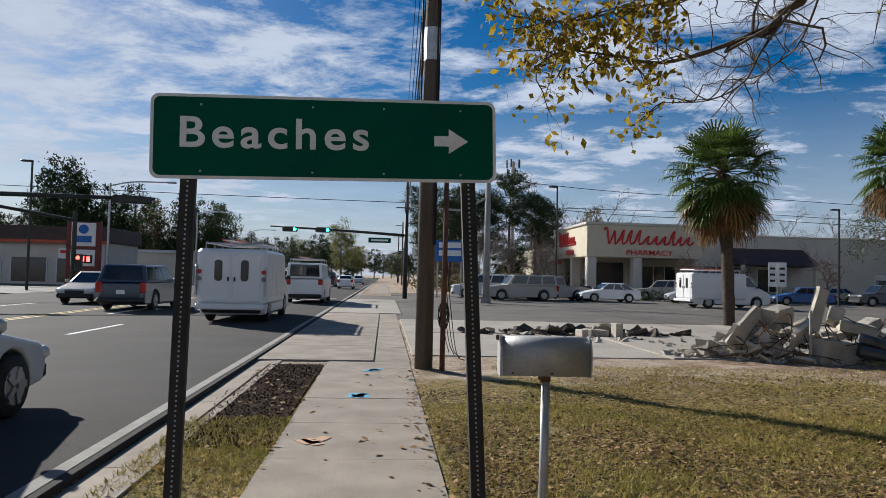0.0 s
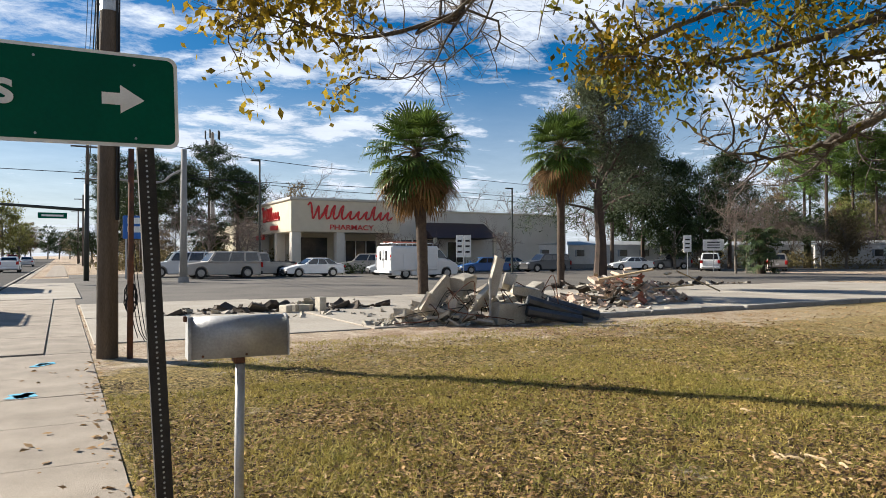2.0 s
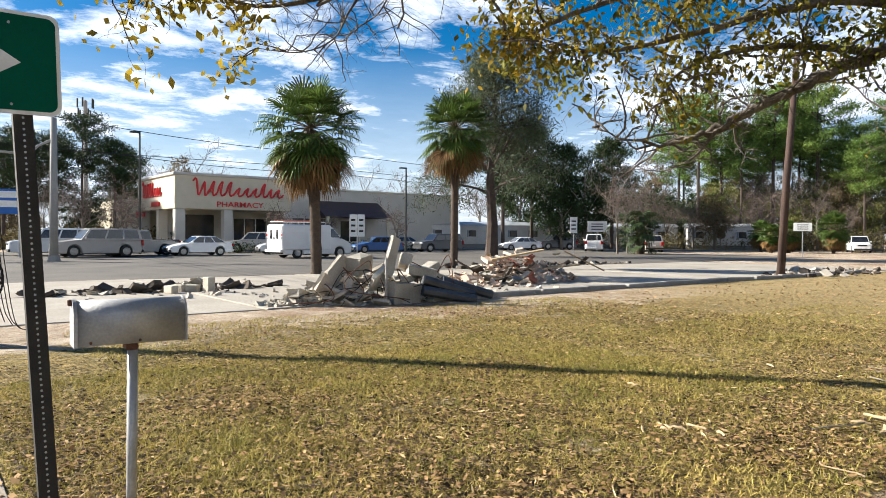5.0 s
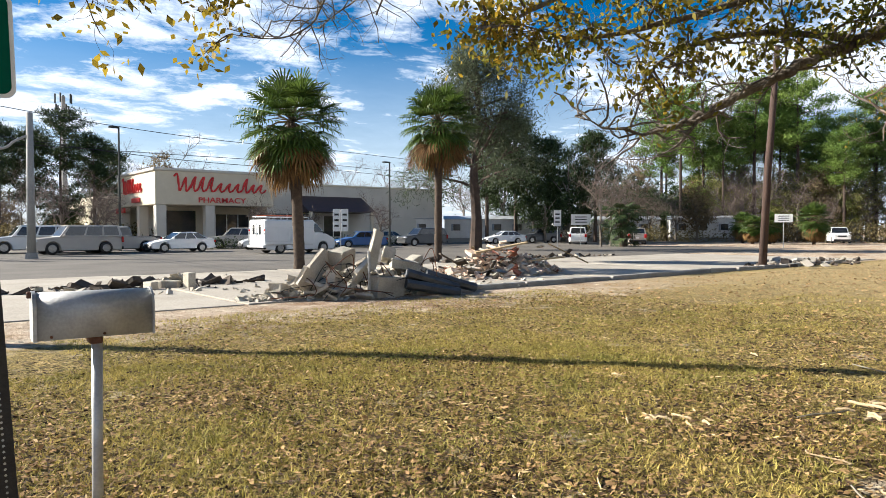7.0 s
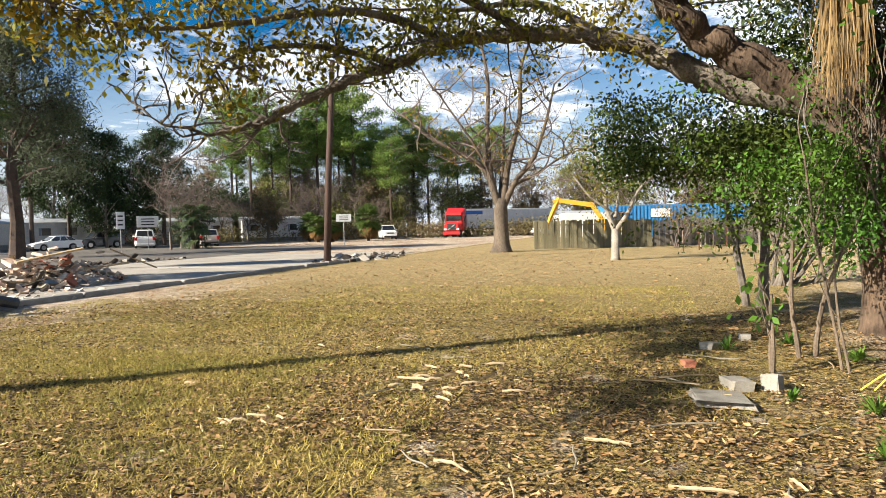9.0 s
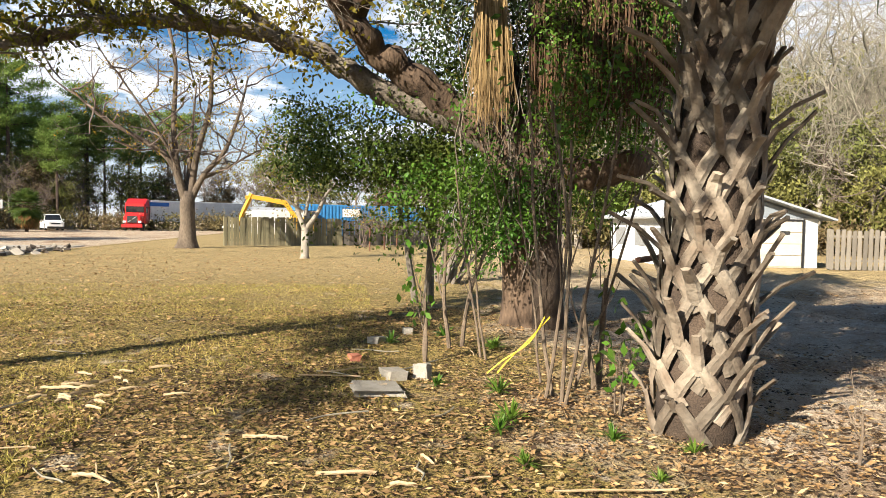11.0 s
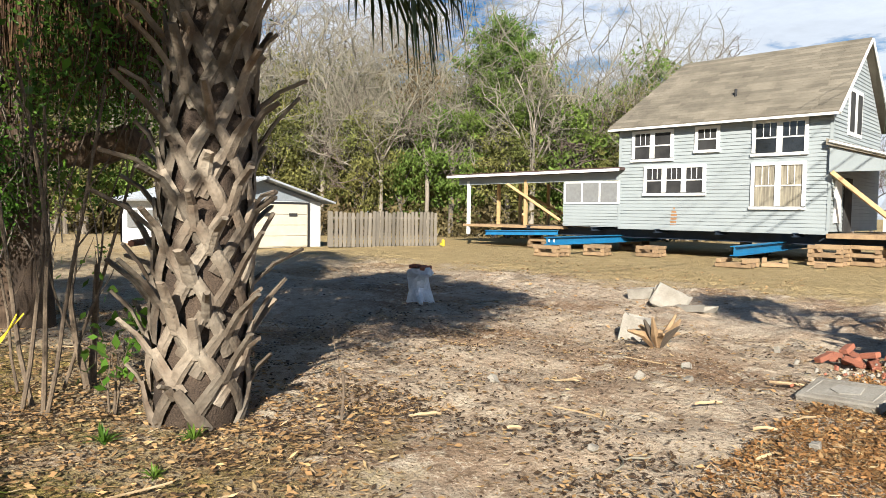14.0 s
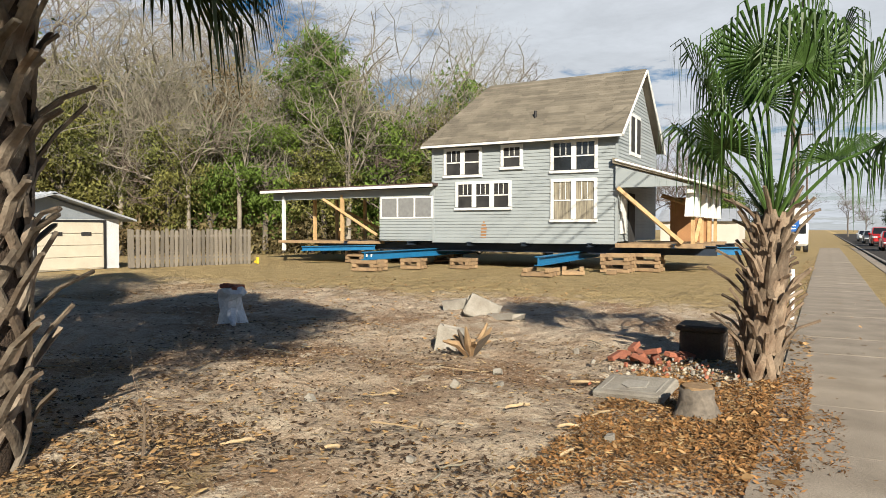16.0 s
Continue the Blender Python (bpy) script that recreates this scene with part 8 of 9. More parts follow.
part("boom", Geo().tube([(-0.6, 0.4, 1.8), (-0.8, 1.6, 3.6), (-1.0, 4.6, 4.1), (-1.1, 5.2, 4.0)], [0.28, 0.32, 0.26, 0.2], 4), ORANGE_MACHINE, dg)
part("stick", Geo().tube([(-1.0, 4.6, 4.35), (-1.1, 5.4, 2.6), (-1.1, 5.9, 1.2)], [0.24, 0.2, 0.15], 4), ORANGE_MACHINE, dg)
blue = thing("blue_container", "long blue metal container behind the fence", "container", (63, -1.5, 0), -72)
part("box", Geo().box((0, 0, 1.65), (12.5, 2.5, 2.7), bev=0.03), BLUE_TARP, blue)
for k in range(40):
    part("rib", Geo().box((-6.1 + k * 0.31, -1.27, 1.65), (0.12, 0.04, 2.5)), BLUE_TARP, blue)
part("emblem_bar", Geo().box((-1.5, -1.3, 2.3), (1.6, 0.02, 0.7)), SIGN_WHITE, blue)
wb = thing("white_trailer", "white box trailer roof behind the fence", "trailer", (60, 5.2, 0), -75)
part("box", Geo().box((0, 0, 1.4), (5, 2.4, 2.0), bev=0.06), MOBILE, wb)
fp = thing("chain_fence", "thin metal fence posts at the lawn's edge", "fence", (38, -1.3, 0))
for k in range(4):
    part("post", Geo().tube([(k * 2.2, -k * 0.9, -0.1), (k * 2.2, -k * 0.9, 1.35)], 0.035, 6), RUST, fp)
# street behind: small signs, a shop, hedge
plate_sign(1.9, -46, 1.5, 2.2, 0.9, 0.7, 180, "blue business sign on a thin post by the sidewalk", 1, BLUE_BOARD)
far_shop = thing("far_shop", "white building with a pale hipped roof down the street", "building", (13.5, -92, 0))
part("wall", Geo().box((0, 0, 1.3), (9, 7, 2.6)), STUCCO_PALE, far_shop)
part("roof", Geo().prism([(-4, 2.6), (4, 2.6), (0, 4.2)], -5, 5, "x", 0.1), METAL_ROOF, far_shop)
bt2 = thing("white_truck", "white box truck parked beside the sidewalk", "truck", (2.6, -58, 0), 8)
part("box", Geo().box((0, -1, 2.0), (2.3, 4.6, 2.4), bev=0.05), MOBILE, bt2)
part("cab", Geo().box((0, 2.2, 1.3), (2.1, 1.8, 1.7), bev=0.15), WHITE_PAINT, bt2)
part("windscreen", Geo().box((0, 3.08, 1.65), (1.8, 0.06, 0.7), bev=0.03), CAR_GLASS, bt2)
for sx in (-1, 1):
    for wy in (2.2, -2):
        part("wheel", Geo().tube([(sx * 1.1, wy, 0.42), (sx * 0.85, wy, 0.42)], 0.42, 14), TYRE, bt2)
hp = solid("white_bollard", Geo().tube([(0, 0, -0.1), (0, 0, 0.9)], 0.04, 8), SIGN_WHITE, "short white marker post beside the sidewalk", "marker post", (0.62, -14.2, 0))
for x, y in ((2.0, -50), (2.4, -72), (2.2, -98)):
    t = thing("utility_pole", "brown wooden utility pole beside the sidewalk", "utility pole", (x, y, 0), 0, "far utility poles")
    part("shaft", far_pole, None, t)


# ---- rubble ----
def chunk(rnd, s, jit=0.22):
    g = Geo()
    g.box((0, 0, 0), s, bev=0.06 * min(s))
    g.v = [tuple(c * (1 + rnd.uniform(-jit, jit)) for c in v) for v in g.v]
    return g


def heap(name, label, cx, cy, rx, ry, h, n, material, seed, big=0.9, small=0.25, flat=0.4, others=()):
    rnd = random.Random(seed)
    t = thing(name, label, "rubble", (cx, cy, 0))
    for k in range(n):
        a, f = rnd.uniform(0, 2 * math.pi), math.sqrt(rnd.random())
        x, y = math.cos(a) * f * rx, math.sin(a) * f * ry
        hh = h * max(0, 1 - f) ** 0.8
        s = small + (big - small) * rnd.random() ** 2.2 * (1.1 - 0.6 * f)
        size = (s * rnd.uniform(0.7, 1.5), s * rnd.uniform(0.6, 1.2), s * rnd.uniform(flat * 0.6, flat * 1.4))
        m = rnd.choice(others) if others and rnd.random() < 0.35 else material
        ob = part("chunk", chunk(rnd, size), m, t)
        ob.matrix_local = pose(x, y, max(size[2] * 0.35, hh * rnd.uniform(0.35, 1.0)), rnd.uniform(-38, 38), rnd.uniform(-38, 38), rnd.uniform(0, 360))
    return t


DUCT = mat("dull crushed duct metal", (0.123, 0.127, 0.131), (0.0616, 0.0631, 0.0678), 0.45, 3, 0.4, metal=0.5)
heap1 = heap("rubble_heap", "heap of broken concrete slabs and blocks with bent bars", 9.7, 15.0, 3.3, 1.15, 0.9, 300, RUBBLE, 3, 0.5, 0.09, 0.32, (RUBBLE, RUBBLE, RUBBLE_DARK, SLAB))
rnd = random.Random(17)
for c, s, rot in (((9.42, 14.4, 1.12), (0.28, 0.12, 0.95), (-8, 26, 10)), ((8.75, 14.8, 0.92), (0.6, 0.4, 0.42), (10, -10, 25)), ((8.15, 14.8, 0.78), (0.72, 0.14, 0.44), (0, -38, 20)), ((9.5, 14.0, 0.24), (0.85, 0.34, 0.5), (0, 3, 8)), ((10.4, 14.5, 0.72), (0.8, 0.34, 0.22), (6, 10, -14)), ((7.75, 14.6, 0.36), (0.72, 0.14, 0.46), (10, 38, 25)), ((10.9, 14.9, 0.72), (0.66, 0.34, 0.26), (0, -18, 20)), ((8.35, 14.5, 0.42), (0.5, 0.2, 0.36), (0, 20, 40)), ((9.0, 14.3, 0.62), (0.8, 0.12, 0.36), (20, -24, 30)), ((10.1, 14.8, 0.95), (0.5, 0.3, 0.3), (15, 20, 60)), ((11.4, 15.0, 0.5), (0.8, 0.4, 0.16), (10, 14, 20)), ((7.2, 14.9, 0.25), (0.6, 0.3, 0.2), (0, 12, 40))):
    part("slab_chunk", chunk(rnd, s, 0.14), RUBBLE, heap1).matrix_local = pose(c[0] - 9.7, c[1] - 15.0, c[2], *rot)
for a, b in (((10.0, 13.85, 0.55), (11.3, 13.5, 0.15)), ((10.6, 13.9, 0.5), (11.9, 13.5, 0.12)), ((9.9, 13.75, 0.3), (11.2, 13.3, 0.05))):
    part("gutter_piece", Geo().tube([tuple(Vector(p) - Vector((9.7, 15.0, 0))) for p in (a, b)], [0.13, 0.12], 8), DUCT, heap1, "grey crushed metal duct")
part("stake", Geo().box((-0.72, -1.05, 0.55), (0.06, 0.04, 1.1), bev=0.01), MAILBOX, heap1)
for k in range(9):
    x, y, z = rnd.uniform(-2.6, 1.6), rnd.uniform(-1.1, 0.2), rnd.uniform(0.2, 0.9)
    part("bent_bar", Geo().tube(curve_points([(x, y, z), (x + rnd.uniform(-0.5, 0.5), y - 0.2, z + rnd.uniform(0.1, 0.5)), (x + rnd.uniform(-1, 1), y - 0.4, z * 0.7), (x + rnd.uniform(-1.1, 1.1), y - 0.3, 0.1)]), 0.012, 5), RUST, heap1)
heap("rubble_heap", "heap of pinkish broken plaster, brick and laths", 17.0, 18.0, 3.1, 1.2, 1.3, 290, RUBBLE_PINK, 5, 0.42, 0.08, 0.28, (RUBBLE_PINK, RUBBLE, BRICK, RUBBLE_DARK))
t = thing("broken_boards", "splintered boards on the rubble", "boards", (17.5, 18, 0))
for k in range(14):
    a = rnd.uniform(-60, 60)
    part("board", Geo().box((rnd.uniform(-2.6, 3.2), rnd.uniform(-1.0, 0.3), rnd.uniform(0.2, 1.0)), (rnd.uniform(0.8, 2.0), 0.12, 0.05), (rnd.uniform(-20, 20), rnd.uniform(-25, 25), a)), RUBBLE_DARK if k % 2 else HUSK, t)
heap("rubble_row", "low row of broken pavement and dark debris on the slab", 5.8, 20.5, 3.6, 0.9, 0.22, 110, RUBBLE_DARK, 7, 0.6, 0.12, 0.25, (RUBBLE, SLAB, RUBBLE_DARK))
heap("rubble_scatter", "scattered concrete blocks and crumbs at the heap's foot", 7.6, 15.1, 1.3, 0.8, 0.16, 60, RUBBLE, 9, 0.32, 0.08, 0.6)
heap("rubble_scatter", "crumbs of concrete and dirt over the slab", 8.0, 18.0, 5.0, 2.2, 0.08, 80, RUBBLE, 21, 0.26, 0.06, 0.4, (RUBBLE_DARK, SLAB))
heap("rubble_scatter", "crumbs of brick and plaster beside the heap", 14.0, 17.0, 3.0, 1.6, 0.12, 70, RUBBLE_PINK, 22, 0.3, 0.07, 0.4, (RUBBLE, RUBBLE_DARK))
heap("rubble_scatter", "scattered concrete crumbs along the lot kerb", 13.2, 14.5, 3.2, 0.6, 0.10, 55, RUBBLE, 10, 0.3, 0.07, 0.5)
heap("rubble_scatter", "dark dirt clods and debris at the far end of the kerb", 33, 14.6, 4.5, 1.6, 0.22, 90, RUBBLE_DARK, 12, 0.5, 0.12, 0.4, (RUBBLE, SLAB))
heap("rubble_scatter", "broken asphalt ridge at the far side of the lot", 26, 27.0, 9.5, 1.0, 0.2, 90, RUBBLE_DARK, 13, 0.6, 0.14, 0.35, (RUBBLE, SLAB))
solid("concrete_block", Geo().box((0, 0, 0.21), (0.22, 0.3, 0.42), (0, 0, 12), bev=0.015), RUBBLE, "upright grey concrete block on the slab", "concrete block", (6.65, 19.35, 0.015))
for x, y in ((6.3, 19.7), (6.0, 19.9), (5.7, 19.6)):
    solid("concrete_block", Geo().box((0, 0, 0.1), (0.4, 0.2, 0.2), (0, 0, x * 50), bev=0.015), RUBBLE, "pale concrete block lying on the slab", "concrete block", (x, y, 0.015), group="concrete blocks")

# black cables looping out of the rubble
rnd = random.Random(64)
for x, y in ((9.0, 14.3), (10.2, 14.1), (7.6, 14.5)):
    g = Geo()
    for k in range(2):
        a, z = rnd.uniform(0, 6.28), rnd.uniform(0.3, 1.0)
        pts = [(0, 0, 0.0), (rnd.uniform(-0.5, 0.5), rnd.uniform(-0.3, 0.2), z), (rnd.uniform(-0.9, 0.9), rnd.uniform(-0.4, 0.3), z * 0.9), (rnd.uniform(-1.0, 1.0), rnd.uniform(-0.5, 0.1), 0.25), (rnd.uniform(-1.3, 1.3), rnd.uniform(-0.5, 0.2), 0.03)]
        g.tube(curve_points(pts, 6), 0.01, 5)
    solid("cable", g, TYRE, "black cable looping out of the concrete rubble", "cable", (x, y, soil(x, y)), 0, "cables in the rubble")

# ---- things lying on the cleared plot ----
def rock(x, y, s, label, material=ROCK, rot=(0, 0, 0), seed=1, lift_=0.3, name="rock", cat="rock"):
    rnd = random.Random(seed)
    ob = part(name, chunk(rnd, s, 0.16), material)
    ob.matrix_world = pose(x, y, soil(x, y) + s[2] * lift_, *rot)
    return tagged(ob, label, cat)


rock(5.9, -12.3, (0.6, 0.4, 0.42), "large pale angular rock slab on the dirt", ROCK, (12, -22, 30), 2)
rock(4.62, -8.65, (0.32, 0.24, 0.36), "pale upright broken concrete lump", ROCK, (5, -12, 20), 3)
rock(5.2, -11.9, (0.6, 0.35, 0.12), "flat pale stone in the dirt", ROCK, (4, 6, -20), 5)
rock(6.6, -12.6, (0.5, 0.3, 0.2), "small flat stone beside the slab", ROCK, (0, 8, 10), 6)
for k, (x, y, s, r) in enumerate(((7.36, -0.50, (0.36, 0.2, 0.12), 15), (7.30, -0.80, (0.16, 0.14, 0.18), 60), (6.78, -0.30, (0.6, 0.45, 0.06), 5), (9.4, -0.42, (0.22, 0.16, 0.10), 40), (10.2, -0.9, (0.16, 0.12, 0.1), 10))):
    rock(x, y, s, "small pale broken rock among dry leaves", ROCK, (3, 4, r), 20 + k)
rock(8.3, -0.1, (0.22, 0.12, 0.07), "single red brick among dry leaves", BRICK, (0, 3, 10), 31, 0.4, "brick", "brick")
for k in range(12):
    a = rnd.uniform(0, 360)
    x, y = rnd.gauss(3.6, 1.6), rnd.gauss(-7.2, 2.4)
    rock(x, y, tuple(rnd.uniform(0.03, 0.09) for _ in range(3)), "small pale stone on the sandy dirt", ROCK, (a, a * 2, a), 40 + k, 0.3, "pebble", "stone")["group"] = "pebbles"
# hollow white stump-like post base in the shade
st = thing("broken_pier", "broken whitewashed pier stump standing in the dirt", "pier", (9.25, -9.15, soil(9.25, -9.15)))
pg = Geo().tube([(0, 0, -0.1), (0, 0, 0.05), (0.02, 0, 0.2), (0.03, 0, 0.4), (0.0, 0, 0.5), (0.02, 0, 0.6)], [0.30, 0.24, 0.19, 0.20, 0.25, 0.22], 11)
rr = random.Random(2); pg.v = [(x * (1 + rr.uniform(-0.18, 0.18)), y * (1 + rr.uniform(-0.18, 0.18)), z + rr.uniform(-0.05, 0.05)) for x, y, z in pg.v]
part("shaft", pg, GARAGE_WALL, st)
for k in range(5):
    a = radians(72 * k + 20)
    part("brick", Geo().box((0.12 * math.cos(a), 0.12 * math.sin(a), 0.6 + rr.uniform(0, 0.03)), (0.2, 0.095, 0.065), (rr.uniform(-12, 12), rr.uniform(-12, 12), rr.uniform(0, 180)), bev=0.008), BRICK, st)
part("root_flare", Geo().tube([(-0.1, 0.1, 0.16), (-0.26, 0.26, 0.07), (-0.45, 0.4, 0.0)], [0.10, 0.08, 0.03], 7), GARAGE_WALL, st)
# split root stump
rs = thing("split_root", "splintered pale root stump in the dirt", "stump", (4.0, -8.05, soil(4.0, -8.05)))
for k in range(15):
    a = radians(k * 26); l = rnd.uniform(0.18, 0.4)
    part("splinter", Geo().tube([(0, 0, 0.0), (math.cos(a) * l * 0.5, math.sin(a) * l * 0.5, 0.16), (math.cos(a) * l, math.sin(a) * l, rnd.uniform(0.12, 0.42))], [0.06, 0.05, 0.015], 5), CUT_WOOD if k % 3 else RUBBLE_DARK, rs)
# carved plaque slab
plaque = thing("stone_plaque", "grey carved stone plaque lying tilted on the dirt", "plaque", (1.72, -7.12, soil(1.72, -7.12) + 0.03))
plaque.rotation_euler = (radians(-14), radians(4), radians(-12))
part("slab", Geo().box((0, 0, 0.05), (0.72, 0.44, 0.09), bev=0.015), ROCK, plaque)
for s in ((0.58, 0.012, 0.15), (0.58, 0.012, -0.15)):
    part("border", Geo().box((0, s[2], 0.098), (s[0], s[1], 0.01)), KERB, plaque)
for x in (-0.28, 0.28):
    part("border", Geo().box((x, 0, 0.098), (0.012, 0.29, 0.01)), KERB, plaque)
part("relief", Geo().prism([(-0.12, -0.08), (0.1, -0.09), (0.13, 0.02), (0.02, 0.09), (-0.14, 0.05)], 0.092, 0.104, "z"), KERB, plaque)
# cut stump
stump = thing("tree_stump", "low freshly cut tree stump ringed by dry leaves", "stump", (1.07, -6.62, soil(1.07, -6.62)))
sg = Geo().tube([(0, 0, -0.1), (0, 0, 0.0), (0, 0, 0.06), (0, 0, 0.15), (0.0, 0, 0.24)], [0.27, 0.21, 0.165, 0.15, 0.145], 26)
sg.v = [(x * (1 + rr.uniform(-0.09, 0.09)), y * (1 + rr.uniform(-0.09, 0.09)), z + rr.uniform(-0.01, 0.02)) for x, y, z in sg.v]
part("bark", sg, BARK_GREY, stump, "", True)
part("cut_face", Geo().tube([(0, 0, 0.22), (0, 0, 0.262)], [0.132, 0.13], 22), CUT_WOOD, stump)
# brick pile with pale crumbs, and the old pier behind it
bp_ = thing("brick_pile", "small spill of red bricks and pale mortar crumbs", "bricks", (1.75, -8.7, soil(1.75, -8.7)))
for k in range(16):
    part("brick", Geo().box((rnd.uniform(-0.15, 0.6), rnd.uniform(-0.8, 0.1), rnd.uniform(0.03, 0.15)), (0.2, 0.095, 0.06), (rnd.uniform(-20, 20), rnd.uniform(-20, 20), rnd.uniform(0, 180)), bev=0.006), BRICK, bp_)
for k in range(170):
    s = rnd.uniform(0.015, 0.055)
    part("crumb", Geo().box((rnd.gauss(-0.2, 0.35), rnd.gauss(0.2, 0.45), rnd.uniform(0.01, 0.06)), (s, s * 0.8, s * 0.6), (rnd.uniform(0, 90), rnd.uniform(0, 90), rnd.uniform(0, 90)), bev=0.006), (ROCK, RUBBLE, BRICK, ROCK)[k % 4], bp_)
pier = thing("old_pier", "low brick pier with a flat cap beside the palm, coloured dark for its shadow", "pier", (1.45, -9.6, soil(1.45, -9.6)))
# core and cap take a dark colour for the shadow the pier stands in
part("core", Geo().box((0, 0, 0.18), (0.52, 0.52, 0.38), bev=0.03), RUBBLE_DARK, pier)
part("cap", Geo().box((0, 0, 0.40), (0.6, 0.6, 0.07), bev=0.02), RUBBLE_DARK, pier)
# yellow hydrant-like marker and ribbon
ym = solid("yellow_marker", Geo().box((0, 0, 0.16), (0.16, 0.12, 0.34), bev=0.04).box((0.12, 0, 0.1), (0.16, 0.1, 0.14), bev=0.03), TAPE, "small yellow plastic marker at the fence end", "marker", (23.2, -24.3, 0))
rb = thing("caution_ribbon", "strip of yellow caution ribbon tied to a sapling", "ribbon", (6.2, -1.85, 0))
for k in range(2):
    pts = [Vector((0.0, 0.05 * k, 0.78)), Vector((0.15, 0.15, 0.55 - 0.03 * k)), Vector((0.25, 0.32 + 0.05 * k, 0.34)), Vector((0.3, 0.42 + 0.1 * k, 0.20))]
    v, f = [], []
    for i, p in enumerate(curve_points(pts, 4)):
        v += [tuple(p + Vector((0.0, 0.0, 0.006))), tuple(p - Vector((0.004, 0.005, 0.006)))]
        if i:
            f.append((2 * i - 2, 2 * i, 2 * i + 1, 2 * i - 1))
    part("strip", Geo().add(v, f), TAPE, rb)
solid("iron_bracket", Geo().tube([(0, 0, 0), (0.5, -0.55, 0.02), (1.0, -1.0, 0.02)], [0.03, 0.03, 0.03], 6), RUST, "rusty iron bar propped across the palm trunk", "iron bar", (6.0, -2.6, 1.32))
part("prop", Geo().tube([(6.3, -3.25, -0.05), (6.0, -3.1, 1.2), (5.75, -2.95, 2.4)], [0.06, 0.055, 0.05], 7), RUBBLE_DARK)
bpy.data.objects["prop"].name = "leaning_pole"
tagged(bpy.data.objects["leaning_pole"], "dark pole leaning against the booted palm", "pole")

# pale palm husks and sticks
def husk(x, y, L, w, rz, seed, m=HUSK, bend=0.06):
    rnd = random.Random(seed)
    L, w = L * 0.7, w * 0.4
    g, v, f = Geo(), [], []
    n = 6
    for i in range(n + 1):
        t = i / n
        ww = w * (0.35 + 0.65 * math.sin(math.pi * min(1, 0.15 + t * 0.8)))
        px, py = (t - 0.5) * L, bend * L * math.sin(math.pi * t)
        z = 0.012 + 0.015 * math.sin(math.pi * t) + rnd.uniform(0, 0.012)
        v += [(px, py - ww / 2, z), (px, py, z + 0.014), (px, py + ww / 2, z), (px, py, z - 0.012)]
    for i in range(n):
        f += [(4 * i + j, 4 * i + (j + 1) % 4, 4 * i + 4 + (j + 1) % 4, 4 * i + 4 + j) for j in range(4)]
    g.add(v, f)
    return solid("palm_husk", g, m, "dry pale palm husk lying on the ground", "palm husk", (x, y, soil(x, y)), rz, "palm husks")


rnd = random.Random(23)
for k in range(26):
    husk(7.1 + rnd.gauss(0, 0.38), 2.35 + rnd.gauss(0, 0.32), rnd.uniform(0.12, 0.4), rnd.uniform(0.012, 0.03), rnd.uniform(40, 150), 100 + k)
for k in range(12):
    husk(5.3 + rnd.gauss(0, 0.22), 3.6 + rnd.gauss(0, 0.2), rnd.uniform(0.1, 0.3), rnd.uniform(0.012, 0.03), rnd.uniform(0, 180), 140 + k)
for k, (x, y, L, w, rz) in enumerate(((4.7, -0.55, 0.42, 0.06, 20), (4.25, -0.35, 0.35, 0.05, 80), (3.9, -1.05, 0.6, 0.06, 100), (4.0, -4.1, 0.55, 0.08, 65), (3.1, -5.3, 0.42, 0.09, 120), (3.2, -4.2, 0.3, 0.06, 60), (3.9, -6.1, 0.3, 0.06, 10), (2.5, -6.0, 0.5, 0.03, 50), (5.3, 0.6, 0.7, 0.04, 80), (4.6, 1.6, 0.5, 0.05, 70), (4.5, 0.0, 0.8, 0.05, 85), (3.6, 3.0, 0.5, 0.03, 40), (8.7, 4.6, 0.45, 0.08, 50), (6.3, 4.9, 0.35, 0.05, 80), (1.9, -5.6, 0.35, 0.05, 30), (2.3, -7.4, 0.7, 0.05, 10), (1.7, -5.0, 0.4, 0.06, 75))):
    husk(x, y, L * 0.7, w * 0.75, rz, 200 + k)
for k in range(46):
    x, y, a = rnd.uniform(1.2, 9), rnd.uniform(-10, 3.4), rnd.uniform(0, 6.28)
    L = rnd.uniform(0.2, 0.8)
    pts = [(x + math.cos(a) * L * t + rnd.gauss(0, 0.02), y + math.sin(a) * L * t + rnd.gauss(0, 0.02), soil(x, y) + 0.025 + 0.02 * rnd.random()) for t in (0, 0.35, 0.7, 1)]
    solid("stick", Geo().tube(curve_points(pts, 2), 0.007, 5), TWIG_PALE if k % 2 else HUSK, "thin dry stick on the ground", "stick", group="sticks")

# ---- litter, turf and mulch ----
rng = np.random.default_rng(123)


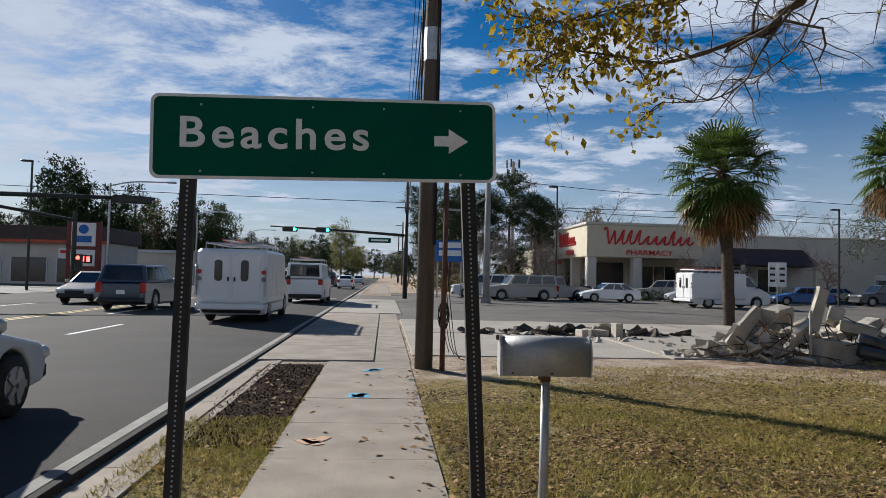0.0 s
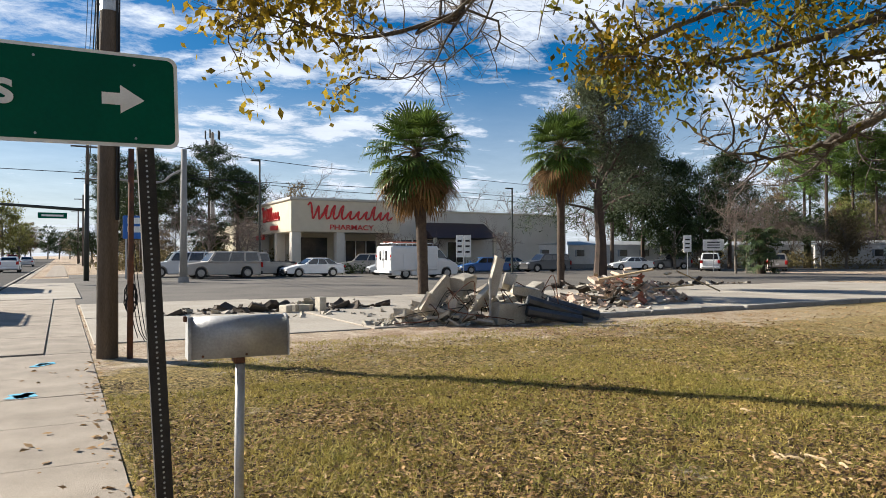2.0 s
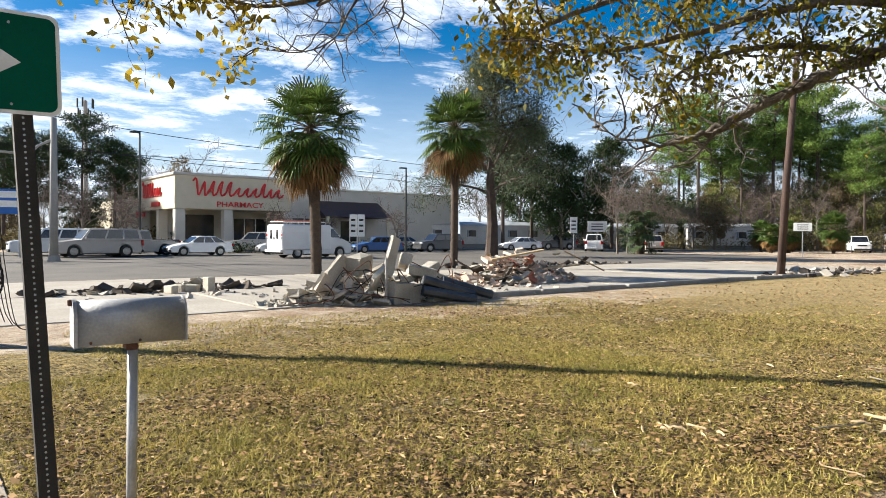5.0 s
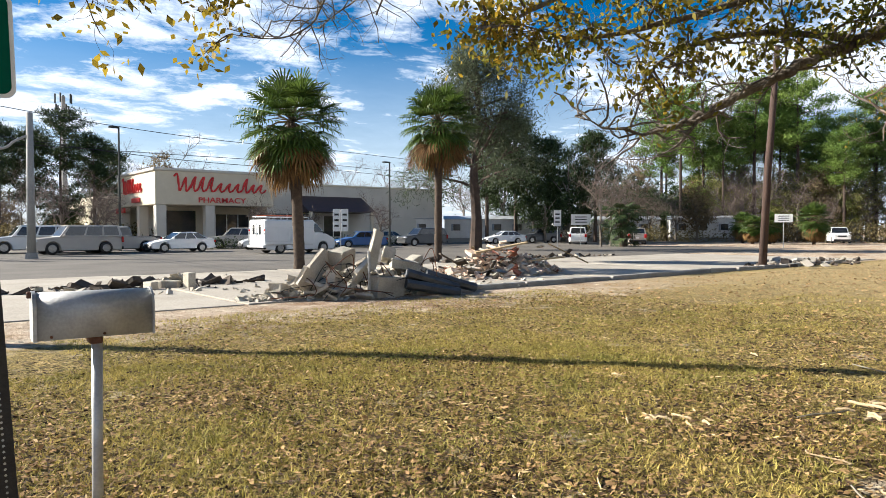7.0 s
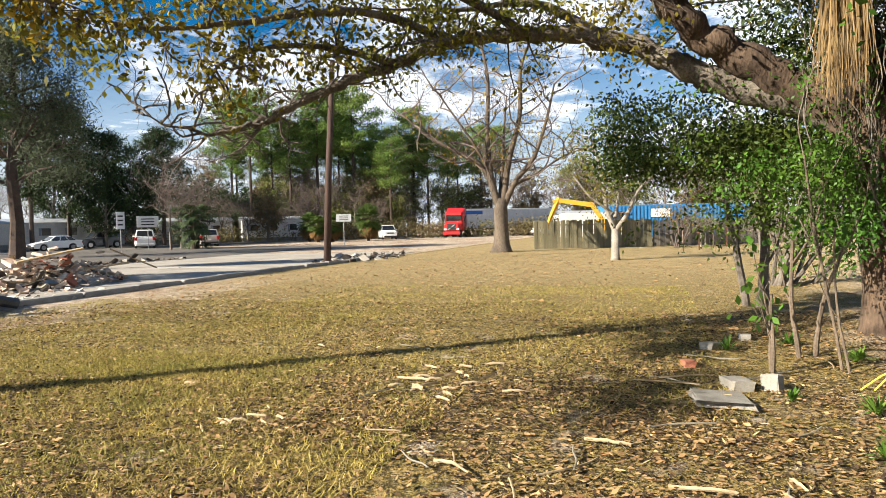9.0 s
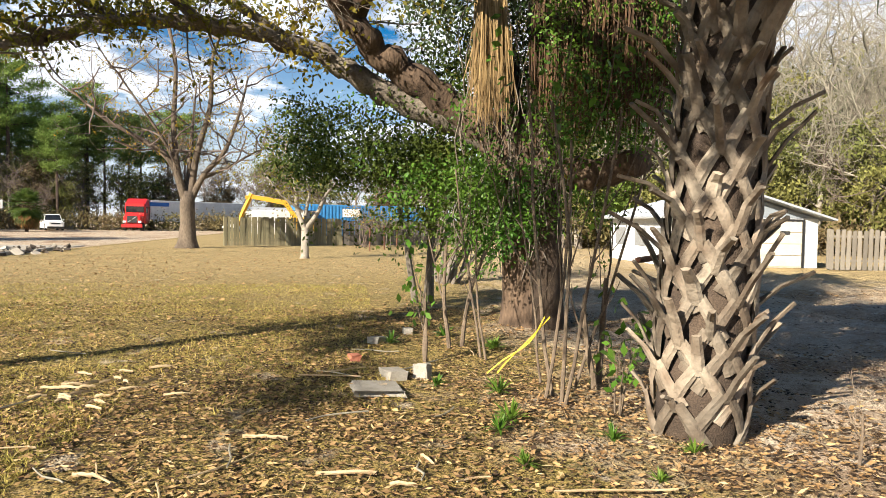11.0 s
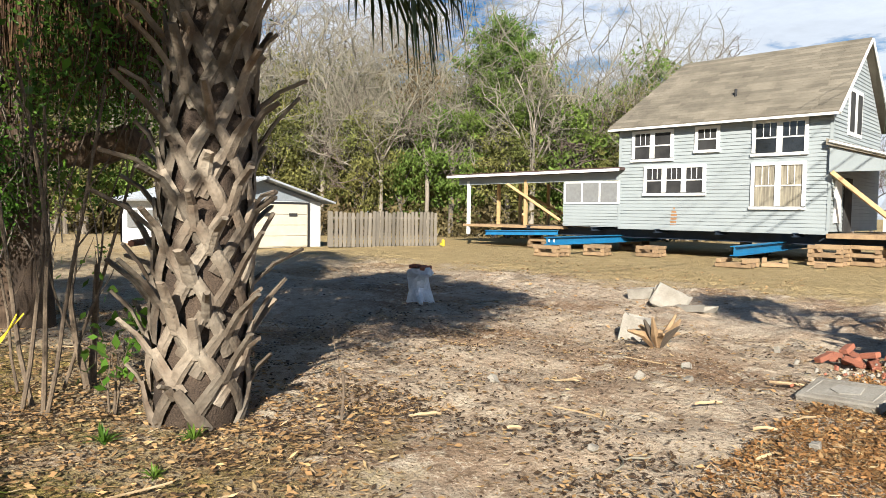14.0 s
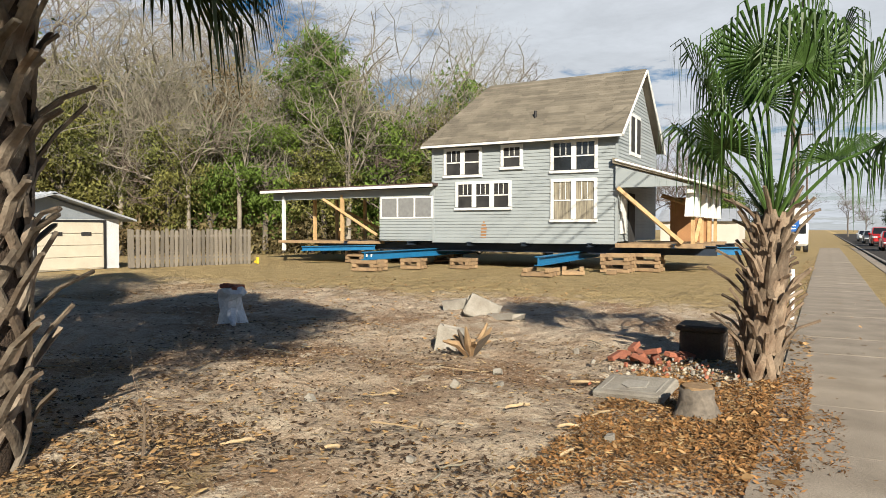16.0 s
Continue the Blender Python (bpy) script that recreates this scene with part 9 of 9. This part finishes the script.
def strew(name, label, material, regions, size, ratio=0.55, curl=0.5):
    g = Geo()
    for x0, x1, y0, y1, n in regions:
        xy = np.stack([rng.uniform(x0, x1, n), rng.uniform(y0, y1, n)], 1)
        keep = [noise.noise((a * 0.8, b * 0.8, 5.0)) + rng.uniform(-0.55, 0.75) > 0 for a, b in xy]
        xy = xy[np.array(keep)]
        z = np.array([soil(a, b) for a, b in xy]) + rng.uniform(0.006, 0.028, len(xy))
        c = np.column_stack([xy, z])
        m = len(c)
        a = rng.uniform(0, 2 * np.pi, m)
        d = np.column_stack([np.cos(a), np.sin(a), rng.normal(0, curl * 0.35, m)])
        s = np.column_stack([-np.sin(a), np.cos(a), rng.normal(0, curl, m)])
        L = (size * rng.uniform(0.3, 1.6, m))[:, None]
        k = len(g.v)
        v = np.stack([c, c + d * L * 0.45 + s * L * ratio / 2, c + d * L, c + d * L * 0.45 - s * L * ratio / 2], 1).reshape(-1, 3)
        v[:, 2] = np.maximum(v[:, 2], np.repeat(z, 4) - 0.004)
        g.v.extend(map(tuple, v.tolist()))
        g.f.extend([(k + 4 * i, k + 4 * i + 1, k + 4 * i + 2, k + 4 * i + 3) for i in range(m)])
    return tagged(part(name, g, material), label, "leaf litter", kind="stuff")


strew("leaf_litter", "brown dry leaves strewn over turf and dirt", LITTER, ((0.6, 6.5, 2.5, 7.5, 12000), (0.6, 7, -4.0, 3.5, 26000), (4, 13, -4.5, 1.5, 20000), (0.7, 3.0, 3.5, 8, 5000), (0.55, 1.9, -9.5, -4, 11000), (1.5, 9, -10, -4, 4500), (3, 14, 1.5, 12, 20000), (0.5, 0.95, -40, -9, 2500)), 0.047, 0.42)
strew("pale_litter", "pale curled leaves and husk flakes on the ground", LITTER_PALE, ((0.6, 8, -3.5, 3.5, 11000), (0.6, 3, 3.5, 10, 4000), (1.0, 9, -10, -3.5, 5000), (3, 15, 3, 12, 26000), (0.5, 1.8, -8, -4, 1200)), 0.055, 0.2)
strew("far_litter", "pale and brown leaf flecks over the far lawn", LITTER, ((10, 30, -4, 13, 12000), (14, 40, 2, 13, 6000), (5, 16, -20, -9, 4000)), 0.07)
strew("rotted_litter", "dark rotted leaf bits and soil crumbs", LITTER_DARK, ((0.6, 6.5, 2.5, 7.5, 12000), (0.6, 8, -4.5, 4, 26000), (1.5, 9, -9, -3, 5000), (4, 13, -4.5, 2, 16000), (0.6, 3, 3.5, 10, 6000), (0.6, 9, -10, -4, 8000), (3, 14, 2, 12, 36000), (6, 16, -16, -8, 6000)), 0.045, 0.35)
strew("sidewalk_leaves", "few dry leaves blown onto the sidewalk", LITTER, ((-0.9, 0.5, 4, 12, 60), (-0.9, 0.5, -20, -4, 160), (0.3, 0.6, 4, 12, 300), (0.25, 0.6, -12, -4, 700), (-2.0, -1.0, 4.5, 12, 500)), 0.07)

strew("leaf_drift", "orange-brown leaf drift spilling onto the sidewalk by the short palm", leaf("orange-brown fallen leaves", (0.33, 0.175, 0.065), (0.19, 0.10, 0.04), 2.5, 0.5, 0.85, 0.2), ((0.22, 0.72, -9.4, -4.6, 11000), (0.5, 1.9, -8.2, -4.4, 30000), (-0.05, 0.4, -7.2, -5.4, 1100)), 0.034, 0.34, 0.9)
strew("dry_straw", "thin dry straw and leaf stalks on dirt and drift", HUSK, ((0.5, 2.0, -8.5, -4.4, 3200), (1.5, 9, -9, -3, 2600), (3, 9, -3.5, 2, 3000)), 0.07, 0.07, 0.6)


def turf(regions):
    g = Geo()
    for x0, x1, y0, y1, n in regions:
        xy = np.stack([rng.uniform(x0, x1, n), rng.uniform(y0, y1, n)], 1)
        keep = [noise.noise((a * 0.5, b * 0.5, 2.0)) + rng.uniform(-0.4, 0.8) > 0 for a, b in xy]
        xy = xy[np.array(keep)]
        z = np.array([soil(a, b) for a, b in xy])
        m = len(xy)
        a = rng.uniform(0, 2 * np.pi, m)
        h = rng.uniform(0.02, 0.06, m)
        lean = rng.normal(0, 0.035, (m, 2))
        w = 0.006
        p = np.column_stack([xy, z])
        u = np.column_stack([np.cos(a) * w, np.sin(a) * w, np.zeros(m)])
        tip = p + np.column_stack([lean, h])
        k = len(g.v)
        g.v.extend(map(tuple, np.stack([p - u, p + u, tip], 1).reshape(-1, 3).tolist()))
        g.f.extend([(k + 3 * i, k + 3 * i + 1, k + 3 * i + 2) for i in range(m)])
    return g


tagged(part("turf", turf(((0.55, 8, 2.0, 9, 90000), (2, 14, 5, 13, 50000), (6, 18, -0.5, 8, 40000), (-2.1, -1.0, 3.5, 8, 12000))), BLADES), "short dry yellow-green turf", "grass", kind="stuff")
mul = Geo()
for _ in range(900):
    y = rng.uniform(6.6, 12.7)
    x = rng.uniform(-1.95, -1.08)
    mul.leaves(np.array([[x, y, 0.012]]) + rng.normal(size=(5, 3)) * np.array([0.06, 0.06, 0.004]), 0.035, rng, 0.0, 0.5)
tagged(part("mulch", mul, mat("dark brown mulch", (0.0385, 0.02, 0.0115), (0.0231, 0.0131, 0.0077), 1.0, 3, 0.3, island=0.4, spec=0.05)), "dark brown mulch strip between sidewalk and kerb", "mulch", kind="stuff")
solid("mulch_bed", Geo().box((-1.53, 9.7, 0.0), (0.98, 6.0, 0.02), bev=0.008), mat("mulch soil", (0.0347, 0.0193, 0.0115), (0.0216, 0.0131, 0.0077), 1.0, 4, 0.6, spec=0.05), "dark mulch bed beside the sidewalk", "mulch bed", kind="structure")
